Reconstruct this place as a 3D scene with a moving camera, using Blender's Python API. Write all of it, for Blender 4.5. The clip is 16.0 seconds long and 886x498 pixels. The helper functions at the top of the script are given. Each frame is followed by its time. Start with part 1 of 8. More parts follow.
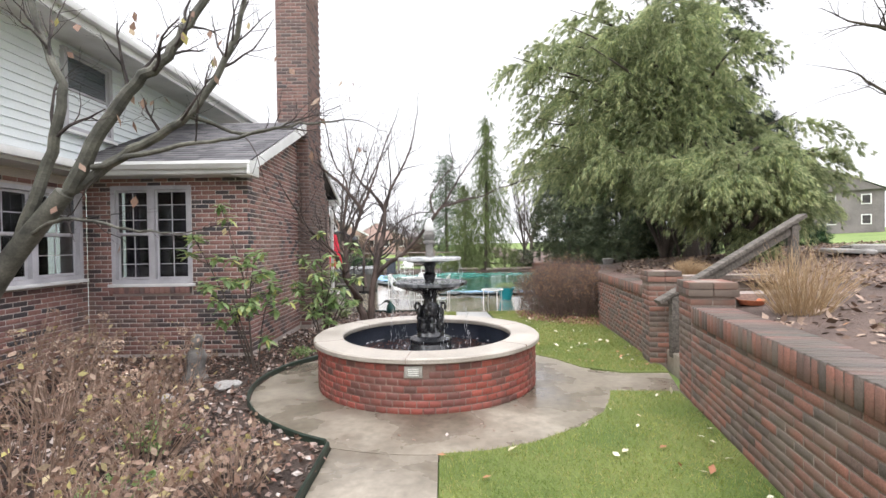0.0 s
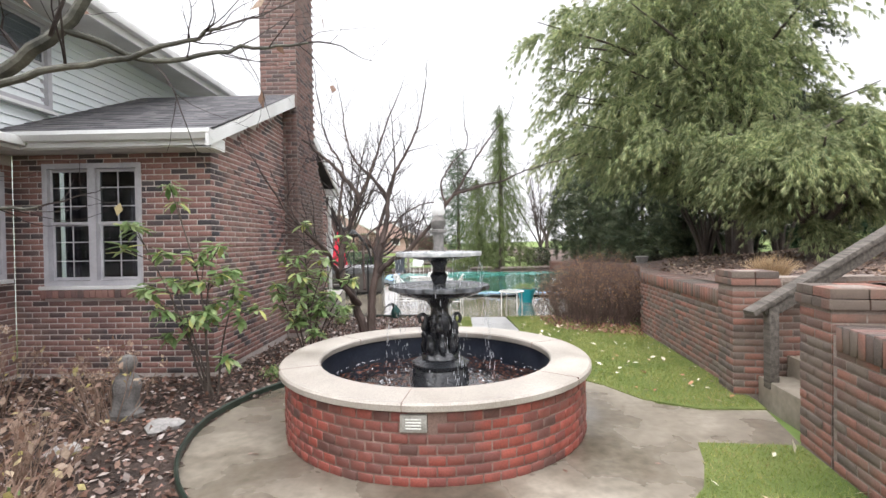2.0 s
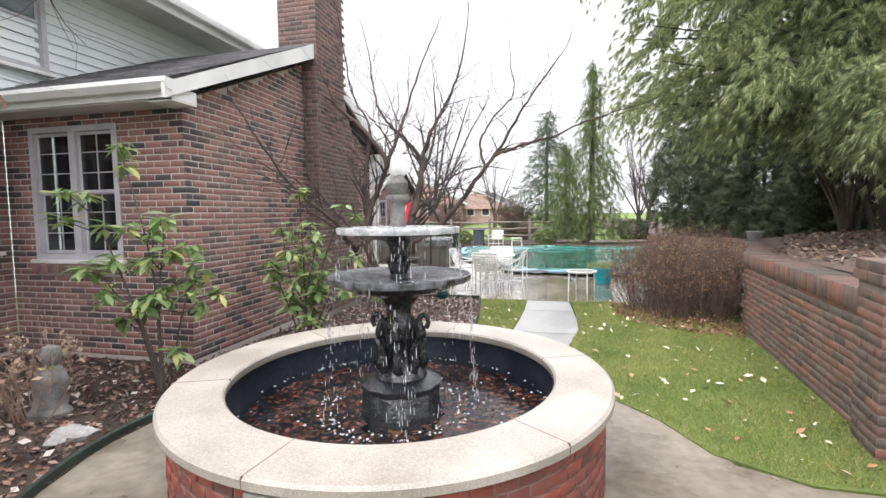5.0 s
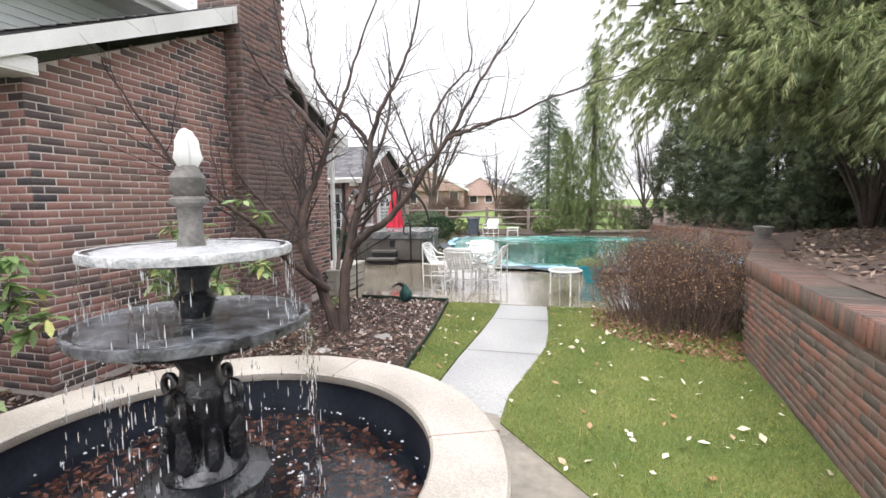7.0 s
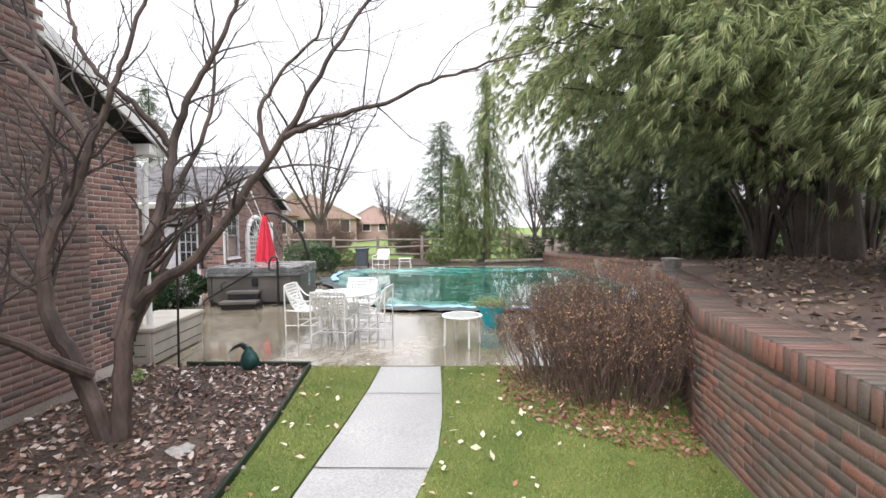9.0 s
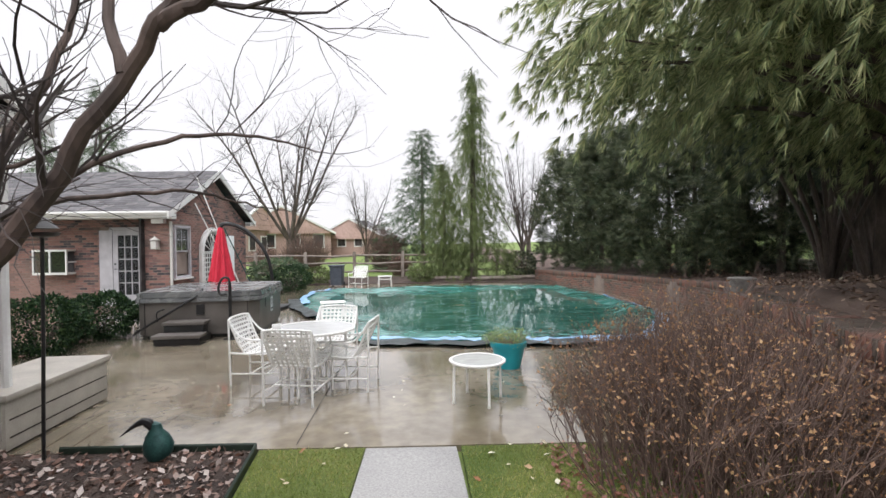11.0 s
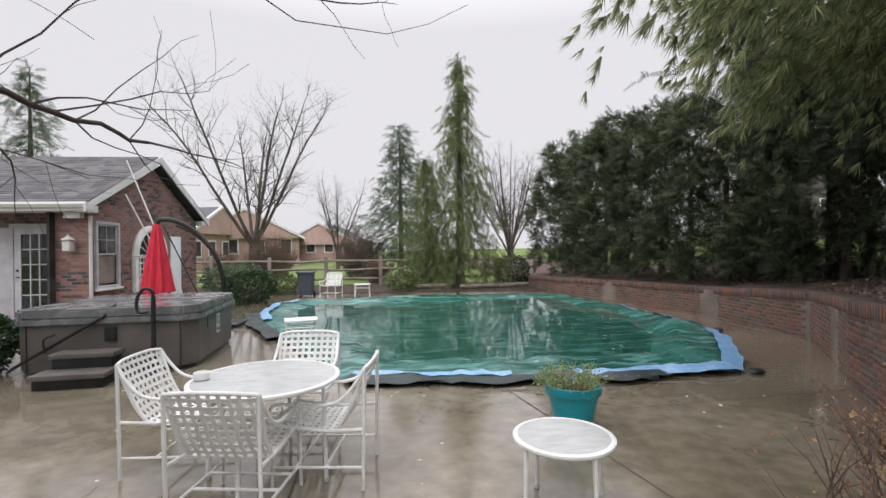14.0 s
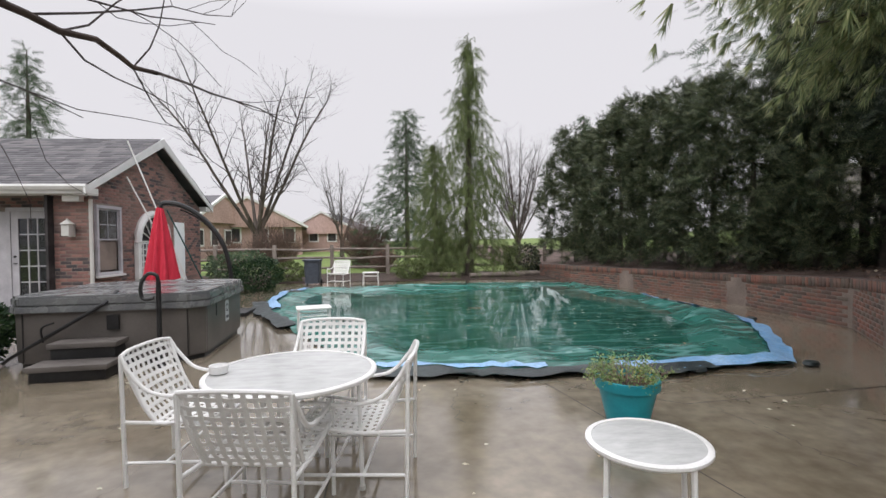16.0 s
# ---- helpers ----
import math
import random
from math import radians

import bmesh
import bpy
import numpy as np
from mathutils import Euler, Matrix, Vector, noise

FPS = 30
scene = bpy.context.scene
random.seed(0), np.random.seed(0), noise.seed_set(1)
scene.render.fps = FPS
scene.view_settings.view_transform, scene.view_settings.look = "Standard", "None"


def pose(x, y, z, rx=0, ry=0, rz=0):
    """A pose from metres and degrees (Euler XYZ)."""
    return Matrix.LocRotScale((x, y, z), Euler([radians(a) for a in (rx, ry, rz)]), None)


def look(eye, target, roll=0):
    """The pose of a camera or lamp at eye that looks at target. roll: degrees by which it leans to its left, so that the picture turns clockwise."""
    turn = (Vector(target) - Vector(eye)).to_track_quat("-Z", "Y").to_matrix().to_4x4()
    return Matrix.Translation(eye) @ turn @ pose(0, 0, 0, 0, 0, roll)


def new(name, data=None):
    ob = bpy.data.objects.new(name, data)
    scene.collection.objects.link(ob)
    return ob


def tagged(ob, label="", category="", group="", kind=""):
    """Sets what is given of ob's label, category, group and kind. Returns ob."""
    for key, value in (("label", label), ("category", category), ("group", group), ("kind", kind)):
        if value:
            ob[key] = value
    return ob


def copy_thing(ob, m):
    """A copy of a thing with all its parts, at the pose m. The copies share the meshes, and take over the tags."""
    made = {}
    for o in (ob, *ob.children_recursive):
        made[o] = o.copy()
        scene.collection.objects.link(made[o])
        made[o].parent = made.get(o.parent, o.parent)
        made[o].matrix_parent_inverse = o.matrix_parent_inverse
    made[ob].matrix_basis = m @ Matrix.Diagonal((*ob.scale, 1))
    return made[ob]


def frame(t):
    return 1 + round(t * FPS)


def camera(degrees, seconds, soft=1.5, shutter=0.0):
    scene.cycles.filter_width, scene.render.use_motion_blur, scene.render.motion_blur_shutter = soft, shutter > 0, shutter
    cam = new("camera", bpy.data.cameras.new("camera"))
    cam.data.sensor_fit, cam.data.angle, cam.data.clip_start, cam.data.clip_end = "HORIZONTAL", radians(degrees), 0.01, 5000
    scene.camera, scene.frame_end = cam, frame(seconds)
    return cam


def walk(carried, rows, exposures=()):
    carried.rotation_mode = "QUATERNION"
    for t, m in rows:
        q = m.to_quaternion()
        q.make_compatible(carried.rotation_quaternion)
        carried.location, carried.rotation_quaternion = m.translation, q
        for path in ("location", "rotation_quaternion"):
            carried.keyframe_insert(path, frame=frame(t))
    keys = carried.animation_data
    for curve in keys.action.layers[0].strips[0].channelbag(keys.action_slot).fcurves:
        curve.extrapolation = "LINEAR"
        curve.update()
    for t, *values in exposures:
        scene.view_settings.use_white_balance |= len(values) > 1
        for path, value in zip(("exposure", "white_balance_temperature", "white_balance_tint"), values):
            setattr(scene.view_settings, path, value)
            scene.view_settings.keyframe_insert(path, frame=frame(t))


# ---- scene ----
cam = camera(86.7, 16.0)
METRES, EYE, TILT, LEAN, TURN = 11.2, 1.5, 0.0, 0.0, 0.0
ROWS = [
    (0.0, 0.0, 0.0, 0.0, -0.01, -0.72, 0.86),
    (0.5, -0.0015, 0.0349, -0.0015, 0.09, -0.71, 0.84),
    (1.0, -0.0029, 0.0698, -0.0039, 0.35, -0.7, 0.86),
    (1.5, -0.004, 0.1034, -0.0055, 0.81, -0.77, 0.85),
    (2.0, -0.0022, 0.1334, -0.0074, 1.39, -0.84, 0.86),
    (2.5, 0.0046, 0.1574, -0.0106, 2.14, -0.95, 0.86),
    (3.0, 0.015, 0.1797, -0.0123, 3.5, -1.13, 0.9),
    (3.5, 0.0267, 0.1993, -0.0131, 5.64, -1.78, 0.87),
    (4.0, 0.0399, 0.2182, -0.0122, 8.51, -2.5, 0.82),
    (6.5, 0.1084, 0.3311, -0.0008, 16.05, -6.03, 0.7),
    (7.0, 0.1153, 0.3647, 0.0007, 14.28, -5.94, 0.59),
    (7.5, 0.1179, 0.402, 0.0015, 10.73, -5.65, 0.49),
    (8.0, 0.1187, 0.4422, 0.0022, 6.52, -4.89, 0.39),
    (8.5, 0.1175, 0.4847, 0.0022, 3.55, -3.75, 0.4),
    (9.0, 0.1142, 0.5301, 0.0019, 1.67, -2.64, 0.55),
    (9.5, 0.108, 0.5767, 0.0009, 0.67, -1.66, 0.55),
    (12.0, 0.0619, 0.7845, -0.0059, -2.4, -0.54, 0.81),
    (12.5, 0.0565, 0.8231, -0.0078, -3.06, -0.26, 0.79),
    (13.0, 0.0487, 0.858, -0.0092, -4.06, -0.1, 0.76),
    (13.5, 0.0414, 0.8858, -0.0122, -4.82, -0.01, 0.75),
    (14.0, 0.0352, 0.9085, -0.0141, -4.89, 0.02, 0.73),
    (14.5, 0.0289, 0.9248, -0.0174, -4.93, -0.02, 0.74),
    (15.0, 0.0222, 0.936, -0.0193, -4.83, -0.31, 0.72),
    (15.5, 0.0155, 0.9435, -0.0205, -4.76, -0.68, 0.68),
    (16.0, 0.0105, 0.9508, -0.0223, -4.75, -1.18, 0.67),
]
EXPOSURES = [(0.0, 0.44, 6300, 10), (4.0, 0.47, 6300, 10), (7.0, 0.46, 6300, 10), (9.5, 0.37, 6300, 10), (12.0, -0.22, 6350, 11), (16.0, -0.37, 6350, 12)]
walk(cam, [(t, pose(0, 0, EYE, TILT, LEAN, TURN) @ pose(METRES * x, METRES * y, METRES * z, 90 + pitch, roll, yaw)) for t, x, y, z, yaw, pitch, roll in ROWS],
     EXPOSURES)

# ---- world and sun: a bright overcast winter day ----
SUN_ELEVATION, SUN_TURN = radians(38), radians(200)
world = bpy.data.worlds.new("overcast_sky")
scene.world = world
world.use_nodes = True
wn, wl = world.node_tree.nodes, world.node_tree.links
sky = wn.new("ShaderNodeTexSky")
sky.sky_type, sky.sun_disc = "NISHITA", False
sky.sun_elevation, sky.sun_rotation = SUN_ELEVATION, SUN_TURN
sky.dust_density, sky.air_density = 6.0, 1.0
grey = wn.new("ShaderNodeHueSaturation")
grey.inputs["Saturation"].default_value = 0.12
cloud = wn.new("ShaderNodeMixRGB")
cloud.inputs["Fac"].default_value = 0.93
cloud.inputs["Color2"].default_value = (8.4, 8.22, 8.38, 1)
wl.new(sky.outputs["Color"], grey.inputs["Color"])
wl.new(grey.outputs["Color"], cloud.inputs["Color1"])
# an overcast sky is brighter overhead than at the horizon
place_ = wn.new("ShaderNodeTexCoord")
height_ = wn.new("ShaderNodeSeparateXYZ")
wl.new(place_.outputs["Generated"], height_.inputs["Vector"])
rise_ = wn.new("ShaderNodeMapRange")
rise_.inputs["From Min"].default_value, rise_.inputs["From Max"].default_value = 0.42, 1.0
rise_.inputs["To Min"].default_value, rise_.inputs["To Max"].default_value = 1.0, 3.3
wl.new(height_.outputs["Z"], rise_.inputs["Value"])
dome_ = wn.new("ShaderNodeVectorMath")
dome_.operation = "SCALE"
wl.new(cloud.outputs["Color"], dome_.inputs[0])
wl.new(rise_.outputs["Result"], dome_.inputs["Scale"])
wl.new(dome_.outputs["Vector"], wn["Background"].inputs["Color"])
wn["Background"].inputs["Strength"].default_value = 0.127
sun = new("sun", bpy.data.lights.new("sun", "SUN"))
sun.data.energy, sun.data.angle, sun.data.color = 1.5, radians(60), (1.0, 0.97, 0.93)
sun.matrix_world = look((0, 0, 30), (0 + 12, 30 * 0.9, 0))


# ---- material tools ----
def shader(name, rough=0.7, metal=0.0, spec=0.5):
    m = bpy.data.materials.new(name)
    m.use_nodes = True
    b = m.node_tree.nodes["Principled BSDF"]
    b.inputs["Roughness"].default_value = rough
    b.inputs["Metallic"].default_value = metal
    b.inputs["Specular IOR Level"].default_value = spec
    return m, m.node_tree.nodes, m.node_tree.links, b


def noise_node(n, l, scale, detail=4.0, vector=None, stretch=None):
    t = n.new("ShaderNodeTexNoise")
    t.inputs["Scale"].default_value, t.inputs["Detail"].default_value = scale, detail
    src = vector
    if src is None:
        src = n.new("ShaderNodeTexCoord").outputs["Object"]
    if stretch:
        mp = n.new("ShaderNodeMapping")
        mp.inputs["Scale"].default_value = stretch
        l.new(src, mp.inputs["Vector"])
        src = mp.outputs["Vector"]
    l.new(src, t.inputs["Vector"])
    return t.outputs["Fac"]


def world_place(n):
    return n.new("ShaderNodeNewGeometry").outputs["Position"]


def ramp(n, l, fac, stops):
    r = n.new("ShaderNodeValToRGB")
    e = r.color_ramp.elements
    while len(e) < len(stops):
        e.new(0.5)
    for i, (p, c) in enumerate(stops):
        e[i].position, e[i].color = p, (*c, 1)
    l.new(fac, r.inputs["Fac"])
    return r.outputs["Color"]


def mixed(n, l, fac, a, b, kind="MIX"):
    m = n.new("ShaderNodeMixRGB")
    m.blend_type = kind
    for key, v in (("Fac", fac), ("Color1", a), ("Color2", b)):
        if isinstance(v, (int, float)):
            m.inputs[key].default_value = v
        elif isinstance(v, tuple):
            m.inputs[key].default_value = (*v, 1)
        else:
            l.new(v, m.inputs[key])
    return m.outputs["Color"]


def bump(n, l, b, height, strength=0.3, distance=0.01):
    k = n.new("ShaderNodeBump")
    k.inputs["Strength"].default_value, k.inputs["Distance"].default_value = strength, distance
    l.new(height, k.inputs["Height"])
    l.new(k.outputs["Normal"], b.inputs["Normal"])


def mottled(name, dark, light, coarse=3.0, fine=60.0, rough=0.7, metal=0.0, bumpy=0.25, depth=0.005, spec=0.4, stretch=None, at_world=True, gloss_var=0.0, grain=0.28):
    """A surface with stains at one scale and grain at another."""
    m, n, l, b = shader(name, rough, metal, spec)
    v = world_place(n) if at_world else None
    big = noise_node(n, l, coarse, 5, v, stretch)
    small = noise_node(n, l, fine, 6, v, stretch)
    base = ramp(n, l, big, [(0.32, dark), (0.68, light)])
    speckle = ramp(n, l, small, [(0.3, (1 - grain,) * 3), (0.7, (1 + 0.43 * grain,) * 3)])
    l.new(mixed(n, l, 1.0, base, speckle, "MULTIPLY"), b.inputs["Base Color"])
    if gloss_var:
        g = ramp(n, l, big, [(0.35, (max(rough - gloss_var, 0.02),) * 3), (0.65, (min(rough + gloss_var, 1.0),) * 3)])
        l.new(g, b.inputs["Roughness"])
    bump(n, l, b, small, bumpy, depth)
    return m


def piece_random(n, l):
    """A random number for each loose piece, whether an object or an island of a mesh."""
    a = n.new("ShaderNodeObjectInfo").outputs["Random"]
    g = n.new("ShaderNodeNewGeometry").outputs["Random Per Island"]
    s = n.new("ShaderNodeMath")
    s.operation = "ADD"
    l.new(a, s.inputs[0])
    l.new(g, s.inputs[1])
    f = n.new("ShaderNodeMath")
    f.operation = "FRACT"
    l.new(s.outputs[0], f.inputs[0])
    return f.outputs[0]


def pieced(name, stops, fine=90.0, rough=0.85, bumpy=0.35, depth=0.003, spec=0.3, stain=None, coarse=1.6, lo=0.75, hi=1.15, translucent=0.0):
    """Loose pieces, each in its own tone, with grain and wide stains over all."""
    m, n, l, b = shader(name, rough, 0.0, spec)
    v = world_place(n)
    tone = ramp(n, l, piece_random(n, l), stops)
    small = noise_node(n, l, fine, 5, v)
    col = mixed(n, l, 1.0, tone, ramp(n, l, small, [(0.3, (lo,) * 3), (0.7, (hi,) * 3)]), "MULTIPLY")
    if stain:
        f = ramp(n, l, noise_node(n, l, coarse, 6, v), [(0.47, (0, 0, 0)), (0.66, (0.8, 0.8, 0.8))])
        col = mixed(n, l, f, col, stain)
    l.new(col, b.inputs["Base Color"])
    bump(n, l, b, small, bumpy, depth)
    if translucent:
        out = n["Material Output"]
        tr = n.new("ShaderNodeBsdfTranslucent")
        l.new(col, tr.inputs["Color"])
        mx = n.new("ShaderNodeMixShader")
        mx.inputs["Fac"].default_value = translucent
        l.new(b.outputs["BSDF"], mx.inputs[1])
        l.new(tr.outputs["BSDF"], mx.inputs[2])
        l.new(mx.outputs["Shader"], out.inputs["Surface"])
    return m


# ---- materials ----
BRICK_TONES = [(0.0, (0.26, 0.14, 0.125)), (0.3, (0.32, 0.175, 0.15)), (0.52, (0.235, 0.13, 0.12)), (0.7, (0.175, 0.11, 0.105)), (0.76, (0.065, 0.06, 0.066)), (1.0, (0.105, 0.088, 0.088))]
M_BRICK = pieced("house_brick", BRICK_TONES, stain=(0.30, 0.19, 0.16), coarse=0.7)
M_CHIMNEY = pieced("chimney_brick", [(0.0, (0.185, 0.112, 0.10)), (0.4, (0.23, 0.135, 0.118)), (0.7, (0.15, 0.10, 0.092)), (1.0, (0.085, 0.07, 0.07))], stain=(0.15, 0.11, 0.098), coarse=0.6)
M_CHIMNEY_MORTAR = mottled("stained_mortar", (0.22, 0.185, 0.165), (0.34, 0.295, 0.27), 1.2, 60, 0.95)
M_MORTAR = mottled("mortar", (0.50, 0.44, 0.41), (0.64, 0.57, 0.53), 2.0, 80, 0.95)
M_RING_BRICK = pieced("wet_red_brick", [(0.0, (0.24, 0.058, 0.042)), (0.5, (0.33, 0.085, 0.062)), (0.85, (0.20, 0.062, 0.052)), (1.0, (0.10, 0.05, 0.042))], rough=0.5, spec=0.5, stain=(0.13, 0.065, 0.055), coarse=2.2)
M_RING_MORTAR = mottled("wet_mortar", (0.15, 0.10, 0.082), (0.30, 0.20, 0.165), 3.0, 80, 0.8)
M_WALL_BRICK = pieced("weathered_brick", [(0.0, (0.19, 0.105, 0.082)), (0.35, (0.25, 0.118, 0.088)), (0.6, (0.165, 0.10, 0.082)), (0.8, (0.10, 0.08, 0.07)), (1.0, (0.15, 0.122, 0.10))], rough=0.85, stain=(0.15, 0.118, 0.095), coarse=3.2)
M_COPING = pieced("mossy_coping_brick", [(0.0, (0.07, 0.055, 0.048)), (0.5, (0.115, 0.082, 0.068)), (0.8, (0.18, 0.092, 0.076)), (1.0, (0.09, 0.082, 0.068))], rough=0.5, stain=(0.065, 0.06, 0.05), coarse=1.2, spec=0.4)
M_PINE_STRAW = pieced("pine_needle", [(0.0, (0.10, 0.065, 0.048)), (0.5, (0.20, 0.135, 0.10)), (1.0, (0.36, 0.27, 0.21))], rough=0.7)
M_WALL_MORTAR = mottled("old_mortar", (0.18, 0.145, 0.125), (0.30, 0.245, 0.21), 2.0, 60, 0.95)
M_STONE_CAP = mottled("cast_stone", (0.31, 0.275, 0.235), (0.45, 0.41, 0.36), 2.4, 120, 0.45, spec=0.5, gloss_var=0.12)
M_IRON = mottled("wet_black_iron", (0.008, 0.009, 0.012), (0.035, 0.037, 0.042), 9, 55, 0.17, 0.15, 0.8, 0.008, 0.9)
# white foam; on the upper bowl it also stands for reflected sky
M_FOAM_SHEEN = mottled("foam_and_sky_sheen", (0.42, 0.44, 0.46), (0.75, 0.76, 0.78), 22, 60, 0.08, 0.0, 0.8, 0.01, 0.9)
M_BASIN = mottled("basin_liner", (0.012, 0.016, 0.026), (0.028, 0.033, 0.048), 4, 40, 0.35)
M_CONCRETE = mottled("wet_concrete", (0.12, 0.10, 0.075), (0.29, 0.255, 0.205), 1.3, 14, 0.3, bumpy=0.05, depth=0.004, spec=0.5, gloss_var=0.2)
M_PATIO = mottled("wet_patio_concrete", (0.165, 0.136, 0.094), (0.295, 0.255, 0.195), 0.6, 7, 0.15, bumpy=0.03, depth=0.004, spec=0.5, gloss_var=0.07)
M_PATH = mottled("pale_path_concrete", (0.29, 0.285, 0.28), (0.39, 0.385, 0.375), 1.4, 60, 0.45, bumpy=0.15, depth=0.003, gloss_var=0.15)
film_ = M_PATIO.node_tree.nodes["Principled BSDF"]
film_.inputs["Coat Weight"].default_value, film_.inputs["Coat Roughness"].default_value, film_.inputs["Coat IOR"].default_value = 0.8, 0.06, 1.4
M_JOINT = mottled("dark_joint_recess_shade", (0.035, 0.03, 0.026), (0.07, 0.06, 0.05), 5, 60, 0.9)
M_SOIL = mottled("wet_mulch_soil", (0.03, 0.02, 0.016), (0.085, 0.058, 0.045), 3.0, 45, 0.85, bumpy=1.0, depth=0.03)
M_BANK_SOIL = mottled("pine_straw_soil", (0.075, 0.052, 0.043), (0.17, 0.12, 0.098), 1.6, 50, 0.9, bumpy=1.0, depth=0.03)
M_TURF = mottled("turf_soil", (0.075, 0.115, 0.022), (0.15, 0.175, 0.045), 1.3, 50, 0.9, bumpy=0.8, depth=0.02)
M_FAR_TURF = mottled("far_lawn", (0.11, 0.17, 0.04), (0.19, 0.25, 0.07), 0.25, 6, 0.95, bumpy=0.3, depth=0.02)
M_BLADE = pieced("grass_blade", [(0.0, (0.13, 0.195, 0.042)), (0.45, (0.27, 0.32, 0.075)), (0.78, (0.40, 0.385, 0.12)), (1.0, (0.56, 0.46, 0.26))], rough=0.5, spec=0.5, translucent=0.4, stain=(0.15, 0.215, 0.05), coarse=1.7)
M_MULCH = pieced("mulch_chip", [(0.0, (0.035, 0.022, 0.018)), (0.5, (0.10, 0.06, 0.045)), (0.8, (0.16, 0.085, 0.06)), (1.0, (0.22, 0.14, 0.11))], rough=0.65, spec=0.5)
M_LITTER = pieced("fallen_leaf", [(0.0, (0.13, 0.075, 0.052)), (0.35, (0.23, 0.125, 0.09)), (0.68, (0.33, 0.25, 0.21)), (1.0, (0.60, 0.53, 0.49))], rough=0.4, spec=0.6, translucent=0.15)
M_RED_LITTER = pieced("russet_leaf", [(0.0, (0.13, 0.05, 0.035)), (0.5, (0.24, 0.095, 0.065)), (1.0, (0.34, 0.18, 0.13))], rough=0.55, spec=0.5)
M_SODDEN = pieced("sodden_leaf", [(0.0, (0.035, 0.012, 0.008)), (0.6, (0.12, 0.043, 0.026)), (1.0, (0.30, 0.13, 0.08))], rough=0.4)
M_PALE_LEAF = pieced("pale_fallen_leaf", [(0.0, (0.5, 0.43, 0.3)), (0.6, (0.68, 0.66, 0.52)), (0.85, (0.4, 0.2, 0.09)), (1.0, (0.30, 0.12, 0.06))], rough=0.45, spec=0.5)
M_BARK = mottled("grey_bark", (0.045, 0.036, 0.03), (0.125, 0.10, 0.084), 5, 50, 0.8, bumpy=0.8, depth=0.01, stretch=(1, 1, 0.35))
M_BARK_GREEN = mottled("mossy_grey_bark", (0.045, 0.045, 0.038), (0.17, 0.165, 0.135), 6, 60, 0.75, bumpy=0.7, depth=0.008)
M_TWIG = mottled("dark_twig", (0.03, 0.024, 0.023), (0.075, 0.058, 0.054), 8, 60, 0.7)
M_PINK_BARK = mottled("crape_bark", (0.036, 0.026, 0.023), (0.12, 0.085, 0.072), 7, 40, 0.7, bumpy=0.5, depth=0.006, stretch=(1, 1, 0.3))
M_WEEP = pieced("weeping_foliage", [(0.0, (0.13, 0.18, 0.10)), (0.45, (0.30, 0.355, 0.175)), (0.8, (0.47, 0.50, 0.26)), (1.0, (0.58, 0.57, 0.33))], rough=0.5, translucent=0.5, fine=1.2, lo=0.6, hi=1.25)
M_BLUEGREEN = pieced("arborvitae_foliage", [(0.0, (0.018, 0.031, 0.018)), (0.5, (0.066, 0.088, 0.047)), (0.85, (0.145, 0.165, 0.09)), (1.0, (0.24, 0.235, 0.13))], rough=0.55, translucent=0.15, fine=2.2, lo=0.6, hi=1.25)
# darker copy of the arborvitae foliage, with thicket shade put into the colour
M_SHADED_EVERGREEN = pieced("shaded_evergreen_foliage", [(0.0, (0.008, 0.016, 0.01)), (0.5, (0.024, 0.038, 0.022)), (1.0, (0.08, 0.095, 0.05))], rough=0.65, translucent=0.08, fine=1.5, lo=0.6, hi=1.25)
M_SPRUCE = pieced("spruce_foliage", [(0.0, (0.06, 0.10, 0.06)), (0.5, (0.095, 0.14, 0.08)), (1.0, (0.15, 0.185, 0.10))], rough=0.65, translucent=0.25, fine=0.8, lo=0.6, hi=1.2)
M_WEEP_SPRUCE = pieced("weeping_spruce_foliage", [(0.0, (0.085, 0.12, 0.045)), (0.5, (0.13, 0.17, 0.06)), (1.0, (0.19, 0.22, 0.09))], rough=0.65, translucent=0.25, fine=1.0, lo=0.6, hi=1.2)
M_BOX_LEAF = pieced("boxwood_leaf", [(0.0, (0.008, 0.024, 0.01)), (0.6, (0.02, 0.05, 0.018)), (1.0, (0.05, 0.09, 0.028))], rough=0.7, spec=0.25, translucent=0.1)
M_RHODO = pieced("shrub_leaf", [(0.0, (0.14, 0.24, 0.08)), (0.5, (0.25, 0.36, 0.14)), (0.85, (0.36, 0.44, 0.21)), (1.0, (0.50, 0.50, 0.15))], rough=0.4, spec=0.5, translucent=0.35)
M_DRY_LEAF = pieced("dry_leaf", [(0.0, (0.20, 0.12, 0.085)), (0.45, (0.33, 0.22, 0.165)), (0.8, (0.44, 0.34, 0.26)), (1.0, (0.5, 0.45, 0.16))], rough=0.7, translucent=0.3)
M_BARBERRY = pieced("barberry_leaf", [(0.0, (0.22, 0.12, 0.07)), (0.5, (0.36, 0.20, 0.11)), (1.0, (0.50, 0.33, 0.17))], rough=0.7, translucent=0.25)
M_BARB_TWIG = mottled("barberry_twig", (0.085, 0.056, 0.046), (0.20, 0.138, 0.115), 9, 50, 0.8)
M_DRY_TWIG = mottled("dry_stem", (0.22, 0.15, 0.11), (0.38, 0.27, 0.21), 9, 50, 0.8)
M_STRAW = pieced("straw_grass", [(0.0, (0.36, 0.24, 0.13)), (0.6, (0.50, 0.36, 0.21)), (1.0, (0.60, 0.48, 0.32))], rough=0.7, translucent=0.3)
